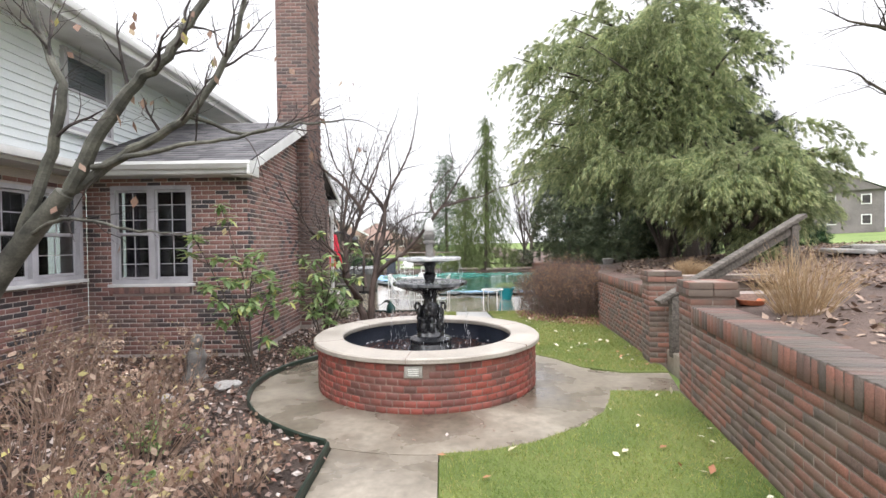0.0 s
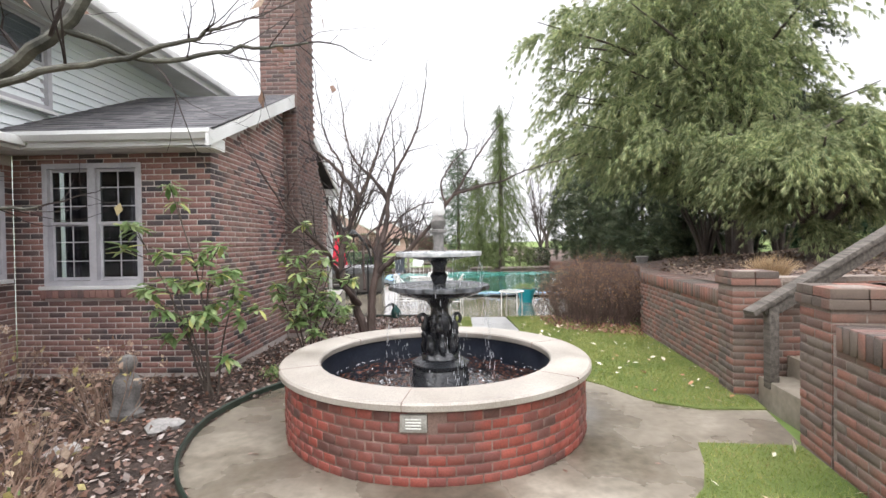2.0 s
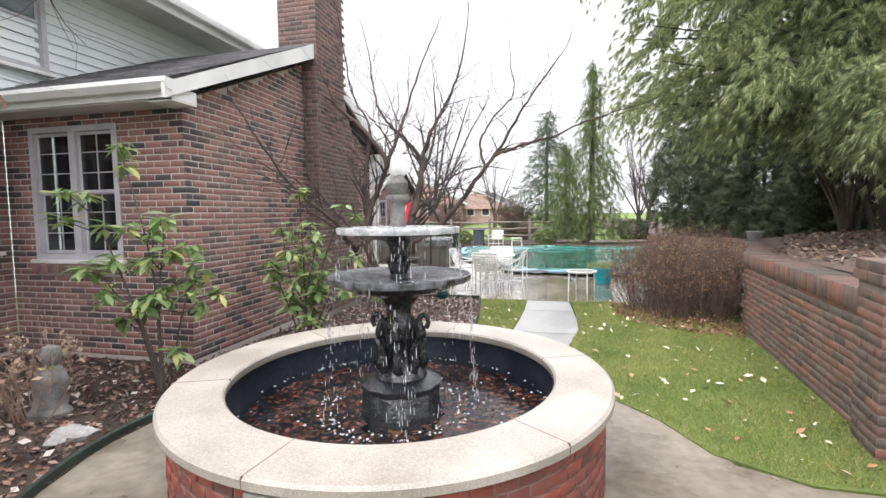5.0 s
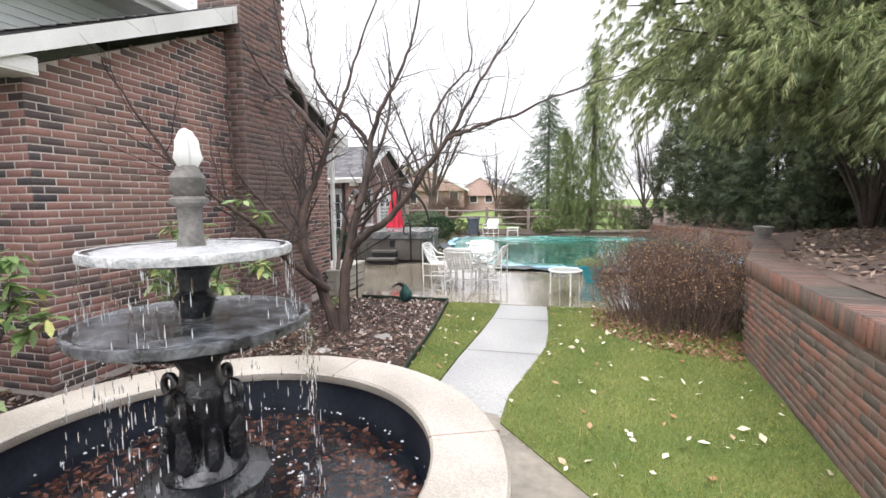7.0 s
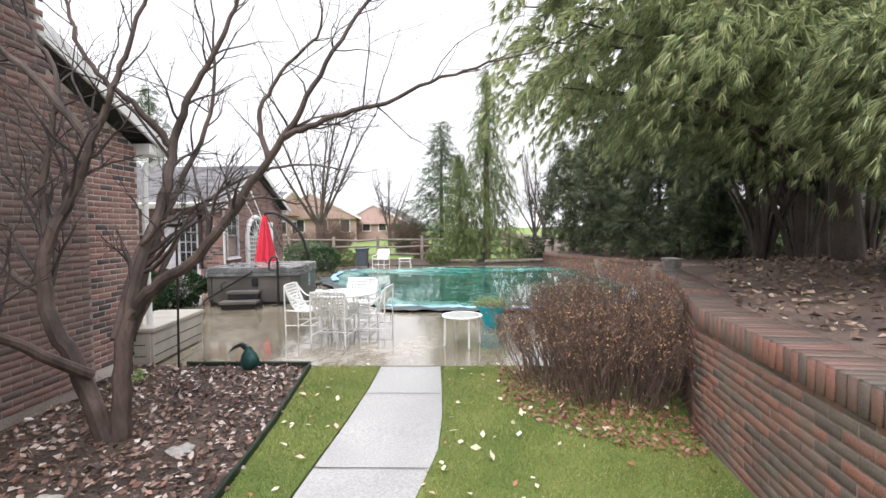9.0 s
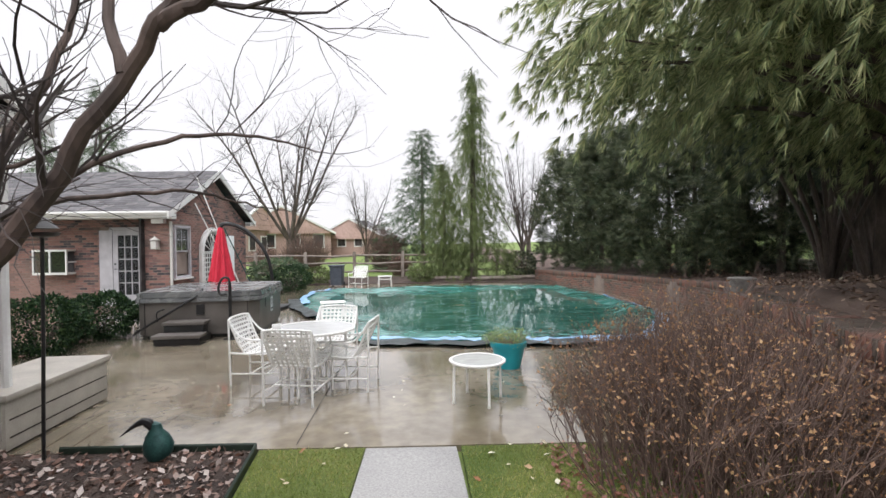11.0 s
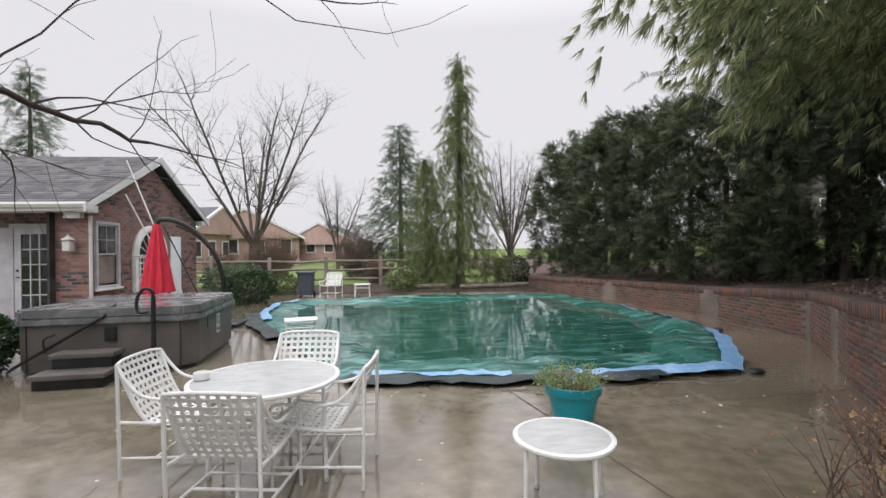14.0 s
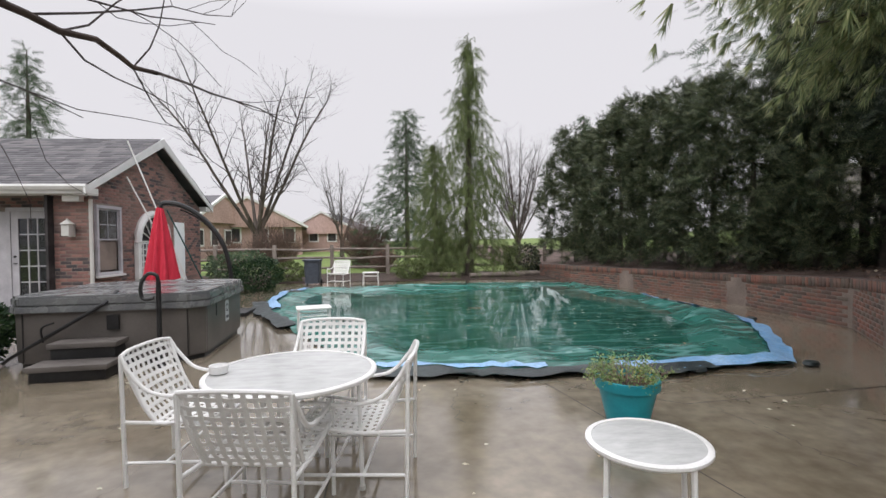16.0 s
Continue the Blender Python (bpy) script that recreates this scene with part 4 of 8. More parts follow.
# ---- retaining walls, pillars and steps ----
def wall_run(name, y0, y1, label, near=None):
    """A stretch of the retaining wall along its line, with a soldier course and a flat brick coping."""
    n = max(1, int(round((y1 - y0) / 0.6)))
    ob = thing(name, pose(wall_x((y0 + y1) / 2), (y0 + y1) / 2, ground_z((y0 + y1) / 2)), label, "retaining wall", kind="structure")
    inv = ob.matrix_world.inverted()
    core_bm = bmesh.new()
    ys = [y0 + (y1 - y0) * k / n for k in range(n + 1)]
    rows = []
    for y in ys:
        x = wall_x(y)
        zt = wall_top(y)
        rows.append([core_bm.verts.new(inv @ Vector(p)) for p in ((x, y, ground_z(y) - 0.2), (x, y, zt - 0.07), (x + 0.32, y, zt - 0.07), (x + 0.32, y, ground_z(y) - 0.2))])
    for a, b in zip(rows, rows[1:]):
        for k in range(4):
            core_bm.faces.new((a[k], a[(k + 1) % 4], b[(k + 1) % 4], b[k]))
    core_bm.faces.new(rows[0])
    core_bm.faces.new(rows[-1][::-1])
    bmesh.ops.recalc_face_normals(core_bm, faces=core_bm.faces)
    body = part("wall_body", core_bm, M_WALL_MORTAR, ob, smooth=False)
    length = 0.0
    cum = [0.0]
    for a, b in zip(ys, ys[1:]):
        length += math.hypot(b - a, wall_x(b) - wall_x(a))
        cum.append(length)

    def at(u):
        y = float(np.interp(u, cum, ys))
        e = 0.05
        t = Vector((wall_x(y + e) - wall_x(y - e), 2 * e, 0)).normalized()
        return y, t

    def place(u, z):
        y, t = at(u)
        out = Vector((-t.y, t.x, 0))
        m = Matrix.Identity(4)
        m.col[0][:3], m.col[1][:3], m.col[2][:3], m.col[3][:3] = t, out, (0, 0, 1), (wall_x(y), y, z)
        return inv @ m

    def keep(u, z):
        y, _ = at(u)
        return ground_z(y) - 0.05 < z < wall_top(y) - 0.155

    lay(body, courses(0, length, -0.3, 0.9, keep), place, M_WALL_BRICK, near=near)
    soldiers, tops = [], []
    u = 0.0
    while u < length - 0.07:
        y, _ = at(u)
        soldiers.append((u, u + 0.062, wall_top(y) - 0.155, wall_top(y) - 0.004))
        u += 0.072
    lay(body, soldiers, place, M_WALL_BRICK, depth=0.018, near=near, limit=90)

    def flat(u, z):
        return place(u, z) @ Matrix(((1, 0, 0, 0), (0, 0, 1, -0.33), (0, 1, 0, 0), (0, 0, 0, 1)))

    u = 0.0
    while u < length - 0.07:
        y, _ = at(u)
        tops.append((u, u + 0.064, wall_top(y) - 0.072, wall_top(y) - 0.072 + 0.345))
        u += 0.072
    # coping bricks laid across the top
    lay(body, [(a, b, c, d) for a, b, c, d in tops], lambda uu, zz: flat(uu, zz), M_COPING, depth=0.078, near=near, limit=90)
    return ob


wall_run("retaining_wall_front", -4.0, 4.58, "weathered red brick retaining wall with soldier course and brick coping", near=lambda c: c[0] > 5.2)
wall_run("retaining_wall_middle", 6.5, 11.6, "long mossy brick retaining wall with brick coping beside the lawn", near=lambda c: c[0] < 3.0)
wall_run("retaining_wall_pool", 11.6, 17.5, "low brick retaining wall along the patio", near=lambda c: c[0] > 5.6)
wall_run("retaining_wall_far", 17.5, 29.0, "low dark red brick wall behind the pool", near=lambda c: c[0] < 4.0)


def pillar(x, y, z0, z1, half, turn):
    p = thing("brick_pillar", pose(x, y, z0, 0, 0, turn), "square weathered brick pillar beside the garden steps", "pillar", "pillars at the steps")
    h = z1 - z0
    body = part("pillar_body", a_box(-half, half, -half, half, -0.1, h - 0.14), M_WALL_MORTAR, p, smooth=False)
    cells = courses(0, 2 * half + 0.008, 0, h - 0.14)
    for k in range(4):
        r = pose(0, 0, 0, 0, 0, 90 * k)
        lay(body, cells, lambda u, z: r @ Matrix.Translation((u - half, -half, z)) @ flip, M_WALL_BRICK, near=lambda c: k in (0, 3))
    for j in range(2):
        e = half + 0.03 - 0.008 * j
        for k in range(4):
            for q in range(2):
                part("cap_brick", a_box(-e + q * e + 0.004, -e + (q + 1) * e - 0.004, -e + 0.002 * k, -e + 0.1, h - 0.14 + j * 0.07, h - 0.075 + j * 0.07, m=pose(0, 0, 0.0005 * k, 0, 0, 90 * k), bevel=0.005), M_WALL_BRICK, p)
        part("cap_core", a_box(-e + 0.03, e - 0.03, -e + 0.03, e - 0.03, h - 0.14 + j * 0.07, h - 0.077 + j * 0.07), M_WALL_MORTAR, p, smooth=False)
    return p


pillar(2.67, 4.77, -0.1, 1.08, 0.2, -12)
pillar(2.93, 6.33, -0.12, 1.09, 0.19, -10)
# flight of steps up to the terrace
for k_ in range(5):
    st = tagged(part("step", a_box(0, 0.32, 0, 1.06, -0.3, 0.185 * (k_ + 1), bevel=0.012), M_CONCRETE), "worn concrete garden step between brick pillars", "step", "garden steps")
    st.matrix_basis = pose(2.74 + 0.3 * k_, 5.03 + 0.042 * k_, -0.1, 0, 0, -8)


def cheek_wall(x0, x1, y0, y1, z1, bricks):
    """A short brick wall beside the flight of steps."""
    w = thing("retaining_wall_steps", pose(x0, y0, -0.1), "short weathered brick wall beside the garden steps", "retaining wall", kind="structure")
    body = part("wall_body", a_box(0, x1 - x0, 0, y1 - y0, -0.2, z1 + 0.1), M_WALL_MORTAR, w, smooth=False)
    if bricks:
        lay(body, courses(0, x1 - x0, 0, z1 + 0.1), lambda u, z: Matrix.Translation((u, 0, z)) @ flip, M_WALL_BRICK, near=lambda c: True)


cheek_wall(3.08, 4.35, 6.16, 6.42, 1.02, True)
cheek_wall(2.9, 4.2, 4.66, 4.92, 0.95, False)


def timber(parent, name, p0, p1, w, h):
    p0, p1 = Vector(p0), Vector(p1)
    d = p1 - p0
    rot = d.to_track_quat("X", "Z").to_matrix().to_4x4()
    return part(name, a_box(0, d.length, -w / 2, w / 2, -h / 2, h / 2, m=Matrix.Translation(p0) @ rot, bevel=0.008), M_TIMBER, parent)


hr = thing("handrail", pose(2.85, 5.84, 0), "grey weathered timber handrail climbing the garden steps", "handrail")
timber(hr, "rail", (-0.17, 0.04, 0.72), (1.80, 0.22, 1.79), 0.14, 0.05)
timber(hr, "lower_rail", (-0.02, 0.05, 0.70), (1.74, 0.22, 1.66), 0.045, 0.11)
timber(hr, "post", (0.04, 0.05, 0.02), (0.04, 0.05, 0.78), 0.09, 0.09)
timber(hr, "post", (1.66, 0.2, 0.75), (1.66, 0.2, 1.66), 0.09, 0.09)

# ---- second wing by the pool ----
GX, GY0, GY1, GE, GP = -6.0, 20.35, 25.35, 2.26, 0.5
wing2 = thing("poolside_wing", pose(GX, GY0, -0.24), "single-storey brick house wing with white gable trim by the pool", "house")


def wing2_local(bm):
    bmesh.ops.translate(bm, verts=bm.verts, vec=(-GX, -GY0, 0.24))
    return bm


mid_ = (GY0 + GY1) / 2
bm_ = bmesh.new()
prof = [(GY0, -0.4), (GY1, -0.4), (GY1, GE), (mid_, GE + GP * 2.5), (GY0, GE)]
va = [bm_.verts.new((GX, y, z)) for y, z in prof]
vb = [bm_.verts.new((GX - 0.25, y, z)) for y, z in prof]
bm_.faces.new(va)
bm_.faces.new(vb[::-1])
for k_ in range(5):
    bm_.faces.new((va[k_], vb[k_], vb[(k_ + 1) % 5], va[(k_ + 1) % 5]))
bmesh.ops.recalc_face_normals(bm_, faces=bm_.faces)
gable2 = part("wall_gable", wing2_local(bm_), M_WALL_MORTAR, wing2, smooth=False)
front2 = part("wall_front", a_box(-13, -0.5, 0.5, 0.75, -0.2, GE + 0.24), M_WALL_MORTAR, wing2, smooth=False)
corner2 = part("wall_corner", a_box(-0.74, -0.252, 0, 0.498, -0.2, GE + 0.24), M_WALL_MORTAR, wing2, smooth=False)
part("wall_back", a_box(-13, -0.252, 4.75, 5.0, -0.2, GE + 0.24), M_MORTAR, wing2, smooth=False)
scene.view_layers[0].update()
lay(gable2, courses(0, 5.0, 0, 3.8, lambda u, z: z + 0.03 < GE + 0.24 + GP * (2.5 - abs(u - 2.5)) and not (math.hypot(u - 2.25, z - 1.5) < 0.72), holes=[(0.13, 0.97, 0.8, 2.27), (1.5, 3.0, -1, 1.52), (3.36, 3.94, -1, 2.04)]),
    lambda u, z: Matrix.Translation((0, u, z)) @ turn_x, M_BRICK, near=lambda c: c[2] < 2.3)
DOORS = (-1.78, -0.88)
lay(corner2, courses(-0.74, 0.008, 0, GE + 0.2), lambda u, z: Matrix.Translation((u, 0, z)) @ flip, M_BRICK)
lay(front2, courses(-9.0, -0.55, 0, GE + 0.2, holes=[(DOORS[0] - 0.36, DOORS[1] + 0.01, -1, 2.24)]), lambda u, z: Matrix.Translation((u, 0.5, z)) @ flip, M_BRICK, near=lambda c: c[0] > -3)
wing_roof(wing2, GX - 10, GX + 0.22, GY0, GY1, GE, GP, wing2_local)
sash_window(wing2, "window", 0.82, 1.42, Matrix.Translation((0.035, 0.14, 0.84)) @ along, lights=1, grid=(2, 2), depth=0.03)


def glazed_door(parent, w, h, m):
    d = part("door", a_box(-0.36, -0.09, -0.03, 0.0, 0.02, h), M_SHADED_FRAME, parent, "white sidelight panel", smooth=False)
    d.matrix_basis = m
    bm = bmesh.new()
    box(bm, -0.08, 0, -0.05, 0.0, 0, h + 0.08)
    box(bm, w, w + 0.08, -0.05, 0.0, 0, h + 0.08)
    box(bm, 0, w, -0.05, 0.0, h, h + 0.08)
    part("door_frame", bm, M_SHADED_FRAME, d, smooth=False)
    bm = bmesh.new()
    s = 0.14
    box(bm, 0.005, s, -0.035, 0.0, 0.02, h - 0.005)
    box(bm, w - s, w - 0.005, -0.035, 0.0, 0.02, h - 0.005)
    box(bm, s, w - s, -0.035, 0.0, h - s, h - 0.005)
    box(bm, s, w - s, -0.035, 0.0, 0.02, 0.3)
    for k in (1, 2):
        c = s + (w - 2 * s) * k / 3
        box(bm, c - 0.012, c + 0.012, -0.03, -0.006, 0.3, h - s)
    for k in range(1, 5):
        c = 0.3 + (h - s - 0.3) * k / 5
        box(bm, s, w - s, -0.029, -0.007, c - 0.012, c + 0.012)
    part("door_leaf", bm, M_SHADED_FRAME, d, "white fifteen-light door", smooth=False)
    part("pane", a_box(s - 0.01, w - s + 0.01, -0.016, -0.012, 0.29, h - s + 0.01), M_GLASS, d, smooth=False)
    # dark sheet just behind the pane, coloured like an unlit interior
    part("room_dark_sheet", a_box(s - 0.02, w - s + 0.02, -0.006, -0.002, 0.28, h - s + 0.02), M_ROOM_DARK, d, smooth=False)
    part("door_handle", a_tube([(0.07, -0.035, 1.0), (0.07, -0.07, 1.0), (0.13, -0.075, 1.0)], 0.012), M_BLACK, d, "black lever handle")
    part("deadbolt", a_tube([(0.07, -0.035, 1.14), (0.07, -0.05, 1.14)], 0.025, 12), M_BLACK, d)


glazed_door(wing2, 0.82, 2.05, pose(DOORS[0], 0.488, 0.1))
part("garden_window", a_box(-3.68, -2.78, 0.15, 0.48, 0.98, 1.04), M_WHITE, wing2, "white boxed garden window", smooth=False)
bm_ = bmesh.new()
for x_ in (-3.68, -3.25, -2.82):
    box(bm_, x_, x_ + 0.04, 0.15, 0.19, 1.04, 1.6)
box(bm_, -3.68, -2.78, 0.15, 0.48, 1.6, 1.65)
box(bm_, -2.82, -2.78, 0.19, 0.48, 1.3, 1.33)
part("garden_window_frame", bm_, M_WHITE, wing2, smooth=False)
part("garden_window_pane", a_box(-3.66, -2.80, 0.165, 0.17, 1.04, 1.6), M_GLASS, wing2, smooth=False).visible_shadow = False
# dark sheet, coloured for the unlit inside of the garden window
part("garden_window_dark_sheet", a_box(-3.63, -2.83, 0.47, 0.48, 1.05, 1.59), M_ROOM_DARK, wing2, smooth=False)
part("downspout", a_tube([(0.05, -0.02, 2.35), (0.05, -0.02, 0.02)], 0.035), M_SOFFIT, wing2)
# wall lantern between door and corner
wl_ = thing("wall_lantern", pose(GX - 0.3, GY0 - 0.02, 1.5), "pale carriage lantern on the brick corner", "wall lamp")
part("back_plate", a_box(-0.06, 0.06, -0.02, 0.0, -0.12, 0.12, bevel=0.005), M_SOFFIT, wl_)
part("lantern_glass", a_box(-0.07, 0.07, -0.2, -0.06, -0.1, 0.12, bevel=0.01), M_SOFFIT, wl_)
part("lantern_roof", lathe([(0.0, 0.24), (0.03, 0.2), (0.12, 0.13), (0.12, 0.12), (0, 0.12)], 8), M_SOFFIT, wl_).location = (0, -0.13, 0)
fl_ = thing("floodlight", pose(GX - 0.22, GY0 - 0.05, 2.12), "white twin-bulb floodlight under the eave", "floodlight")
part("housing", a_box(-0.16, 0.16, -0.12, 0.03, -0.06, 0.06, bevel=0.02), M_WHITE, fl_)


def arched_door(parent):
    """A white arched surround with a fanlight and lattice doors below."""
    d = part("arched_doorway", a_box(0.0, 0.05, 1.47, 3.03, -0.02, 0.02), M_WHITE, parent, "white arched doorway with sunburst fanlight and lattice", smooth=False)
    c, r = 2.25, 0.68
    for y in (c - r - 0.06, c + r - 0.08):
        part("pilaster", a_box(0.0, 0.1, y, y + 0.14, 0.0, 1.5, bevel=0.01), M_WHITE, d)
    part("arch", a_tube([(0.06, c + (r + 0.0) * math.cos(a), 1.5 + r * math.sin(a)) for a in np.linspace(0, math.pi, 25)], 0.085, 8), M_WHITE, d)
    bm = bmesh.new()
    for a in np.linspace(0, math.pi, 8):
        tube(bm, [(0.05, c, 1.52), (0.05, c + 0.62 * math.cos(a), 1.52 + 0.62 * math.sin(a))], 0.016, 5)
    part("fan_bars", bm, M_WHITE, d)
    bm = bmesh.new()
    for k in range(9):
        y = c - 0.58 + 1.16 * k / 8
        box(bm, 0.03, 0.045, y - 0.02, y + 0.02, 0.05, 1.48)
    for k in range(11):
        z = 0.05 + 1.43 * k / 10
        box(bm, 0.046, 0.06, c - 0.6, c + 0.6, z - 0.02, z + 0.02)
    part("lattice", bm, M_WHITE, d, smooth=False)
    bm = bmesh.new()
    # dark sheet behind fan and lattice, the inner dimness in its colour
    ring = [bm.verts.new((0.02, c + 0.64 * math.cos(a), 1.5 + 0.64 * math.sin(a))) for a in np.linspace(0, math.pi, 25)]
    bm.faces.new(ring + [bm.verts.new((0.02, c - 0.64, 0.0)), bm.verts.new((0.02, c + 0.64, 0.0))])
    part("doorway_dark_sheet", bm, M_ROOM_DARK, d, smooth=False)


arched_door(wing2)
part("side_door", a_box(-0.02, 0.03, 3.37, 3.93, 0.0, 2.03, bevel=0.006), M_SIDING, wing2, "pale blue side door")


# ---- fountain ----
CAP_Z, RING_R = 0.545, 1.275
FZ = -0.115
fountain_ring = thing("fountain_basin", pose(FX, FY, FZ), "round red brick fountain basin with a pale cast-stone rim", "fountain")
ring = part("basin_wall", lathe([(RING_R, -0.1), (RING_R, CAP_Z - 0.06), (1.02, CAP_Z - 0.06), (1.02, 0.1), (0, 0.1)], 96), M_RING_MORTAR, fountain_ring)
part("liner", lathe([(1.018, CAP_Z - 0.062), (1.014, 0.14), (1.0, 0.12), (0, 0.115)], 96), M_BASIN, fountain_ring, "dark painted basin liner")
rim = lathe([(1.0, CAP_Z - 0.058), (0.995, CAP_Z - 0.045), (0.995, CAP_Z - 0.012), (1.007, CAP_Z), (1.312, CAP_Z), (1.327, CAP_Z - 0.014), (1.327, CAP_Z - 0.05), (1.317, CAP_Z - 0.058), (1.0, CAP_Z - 0.058)], 128)
part("rim", rim, M_STONE_CAP, fountain_ring, "pale cast-stone rim")
for k_ in range(6):
    a_ = radians(-97 + 60 * k_)
    part("rim_joint", a_box(0.994, 1.3285, -0.002, 0.002, CAP_Z - 0.052, CAP_Z + 0.0012, m=pose(0, 0, 0, 0, 0, math.degrees(a_))), M_RING_MORTAR, fountain_ring, smooth=False)
circ = 2 * math.pi * RING_R
cells = []
for r_ in range(7):
    n_ = 68
    for k_ in range(n_):
        u_ = (k_ + (0.5 if r_ % 2 else 0)) * circ / n_
        a_ = u_ / RING_R
        if r_ in (5, 6) and abs(((a_ - radians(270 - 4)) + math.pi) % (2 * math.pi) - math.pi) < 0.085:
            continue
        cells.append((u_, u_ + circ / n_ - 0.011, 0.002 + r_ * 0.0685, 0.002 + r_ * 0.0685 + 0.058))


def ring_place(u, z):
    a = u / RING_R
    m = Matrix.Identity(4)
    t, out = (-math.sin(a), math.cos(a), 0), (math.cos(a), math.sin(a), 0)
    m.col[0][:3], m.col[1][:3], m.col[2][:3] = t, out, (0, 0, 1)
    m.col[3][:3] = ((RING_R - 0.006) * math.cos(a), (RING_R - 0.006) * math.sin(a), z)
    return m


lay(ring, cells, ring_place, M_RING_BRICK, depth=0.0095, near=lambda c: math.sin((c[0] + 0.05) / RING_R) < 0.25)
pq = part("plaque", a_box(-0.085, 0.085, -0.025, 0.02, -0.055, 0.055, bevel=0.006), M_PLAQUE, fountain_ring, "small weathered vent plaque with bars")
pq.matrix_basis = pose(0, 0, 0.41, 0, 0, -4) @ pose(0, -RING_R, 0)
for k_ in range(4):
    part("plaque_bar", a_box(-0.05, 0.05, -0.032, -0.02, -0.034 + 0.019 * k_, -0.024 + 0.019 * k_, bevel=0.002), M_LETTER, pq)

WATER_Z = 0.30
tagged(part("fountain_water", lathe([(1.012, WATER_Z), (0.5, WATER_Z + 0.002), (0.0, WATER_Z)], 64), M_WATER), "rippled dark water over sunken leaves in the basin", "water", kind="stuff")
bpy.data.objects["fountain_water"].location = (FX, FY, FZ)
bpy.data.objects["fountain_water"].visible_shadow = False

tier = thing("tiered_fountain", pose(FX + 0.04, FY, 0.115 + FZ) @ Matrix.Diagonal((1.12, 1.12, 1.10, 1)), "wet black cast-iron two-tier fountain with pale finial", "fountain")
part("plinth", lathe([(0, -0.001), (0.25, 0), (0.25, 0.04), (0.235, 0.06), (0.215, 0.27), (0.205, 0.285), (0.225, 0.30), (0.228, 0.325), (0.19, 0.345), (0.13, 0.36), (0, 0.361)], 64, lambda a, r: 1 + 0.018 * math.cos(12 * a) if 0.2 < r < 0.24 else 1), M_IRON, tier, "fluted drum plinth")
part("shaft", lathe([(0.0, 0.35), (0.15, 0.36), (0.135, 0.39), (0.10, 0.42), (0.088, 0.48), (0.082, 0.56), (0.095, 0.63), (0.10, 0.665), (0.075, 0.70), (0.068, 0.75), (0.085, 0.79), (0.11, 0.82), (0.0, 0.825)], 48, lambda a, r: 1 + 0.07 * math.cos(8 * a) if 0.08 < r < 0.14 else 1), M_IRON, tier)
for k_ in range(8):
    lf = part("acanthus_leaf", a_tube(curve_points([(0.10, 0, 0.37), (0.125, 0, 0.44), (0.118, 0, 0.51), (0.135, 0, 0.555), (0.15, 0, 0.54)], 3), [0.02, 0.026, 0.03, 0.032, 0.032, 0.03, 0.028, 0.026, 0.022, 0.018, 0.014, 0.01, 0.005], 6), M_IRON, tier)
    lf.rotation_euler = (0, 0, radians(45 * k_ + 10))
for k_ in range(4):
    sw = part("swan", a_tube(curve_points([(0.07, 0, 0.52), (0.105, 0, 0.555), (0.118, 0, 0.61), (0.108, 0, 0.665), (0.125, 0, 0.705), (0.155, 0, 0.70), (0.163, 0, 0.665), (0.15, 0, 0.635)], 4), [0.014 + 0.02 * max(0, 1 - abs(i - 7) / 8) for i in range(29)], 8), M_IRON, tier, "swan-shaped iron bracket")
    sw.rotation_euler = (0, 0, radians(2 + 90 * k_))


def scallop(n, amount, above):
    return lambda a, r: 1 + (amount * math.cos(n * a) if r > above else 0)


part("lower_bowl", lathe([(0.0, 0.81), (0.10, 0.815), (0.18, 0.835), (0.30, 0.87), (0.37, 0.912), (0.388, 0.93), (0.396, 0.94), (0.384, 0.945), (0.36, 0.932), (0.27, 0.90), (0.1, 0.87), (0.0, 0.865)], 72, scallop(18, 0.014, 0.2)), M_IRON, tier)
part("upper_shaft", lathe([(0.0, 0.865), (0.10, 0.87), (0.075, 0.90), (0.05, 0.95), (0.065, 1.0), (0.072, 1.02), (0.05, 1.05), (0.055, 1.10), (0.08, 1.135), (0, 1.136)], 32), M_IRON, tier)
part("upper_bowl", lathe([(0.0, 1.13), (0.09, 1.135), (0.19, 1.155), (0.29, 1.18), (0.325, 1.198), (0.335, 1.208), (0.322, 1.212), (0.22, 1.19), (0.09, 1.178), (0.0, 1.178)], 64, scallop(16, 0.014, 0.2)), M_IRON, tier)
part("finial", lathe([(0.0, 1.17), (0.065, 1.18), (0.05, 1.21), (0.04, 1.26), (0.042, 1.355), (0.065, 1.37), (0.065, 1.385), (0.045, 1.395), (0.056, 1.42), (0.06, 1.46), (0.04, 1.49), (0.034, 1.505), (0.0, 1.507)], 28), M_STATUE, tier, "grey stone finial")
part("jet", lathe([(0.0, 1.49), (0.03, 1.50), (0.045, 1.53), (0.038, 1.56), (0.036, 1.59), (0.02, 1.625), (0, 1.64)], 20, lambda a, r: 1 + 0.25 * math.sin(3 * a) + 0.12 * math.sin(7 * a)), M_WHITE, tier, "white frothing spout of water")
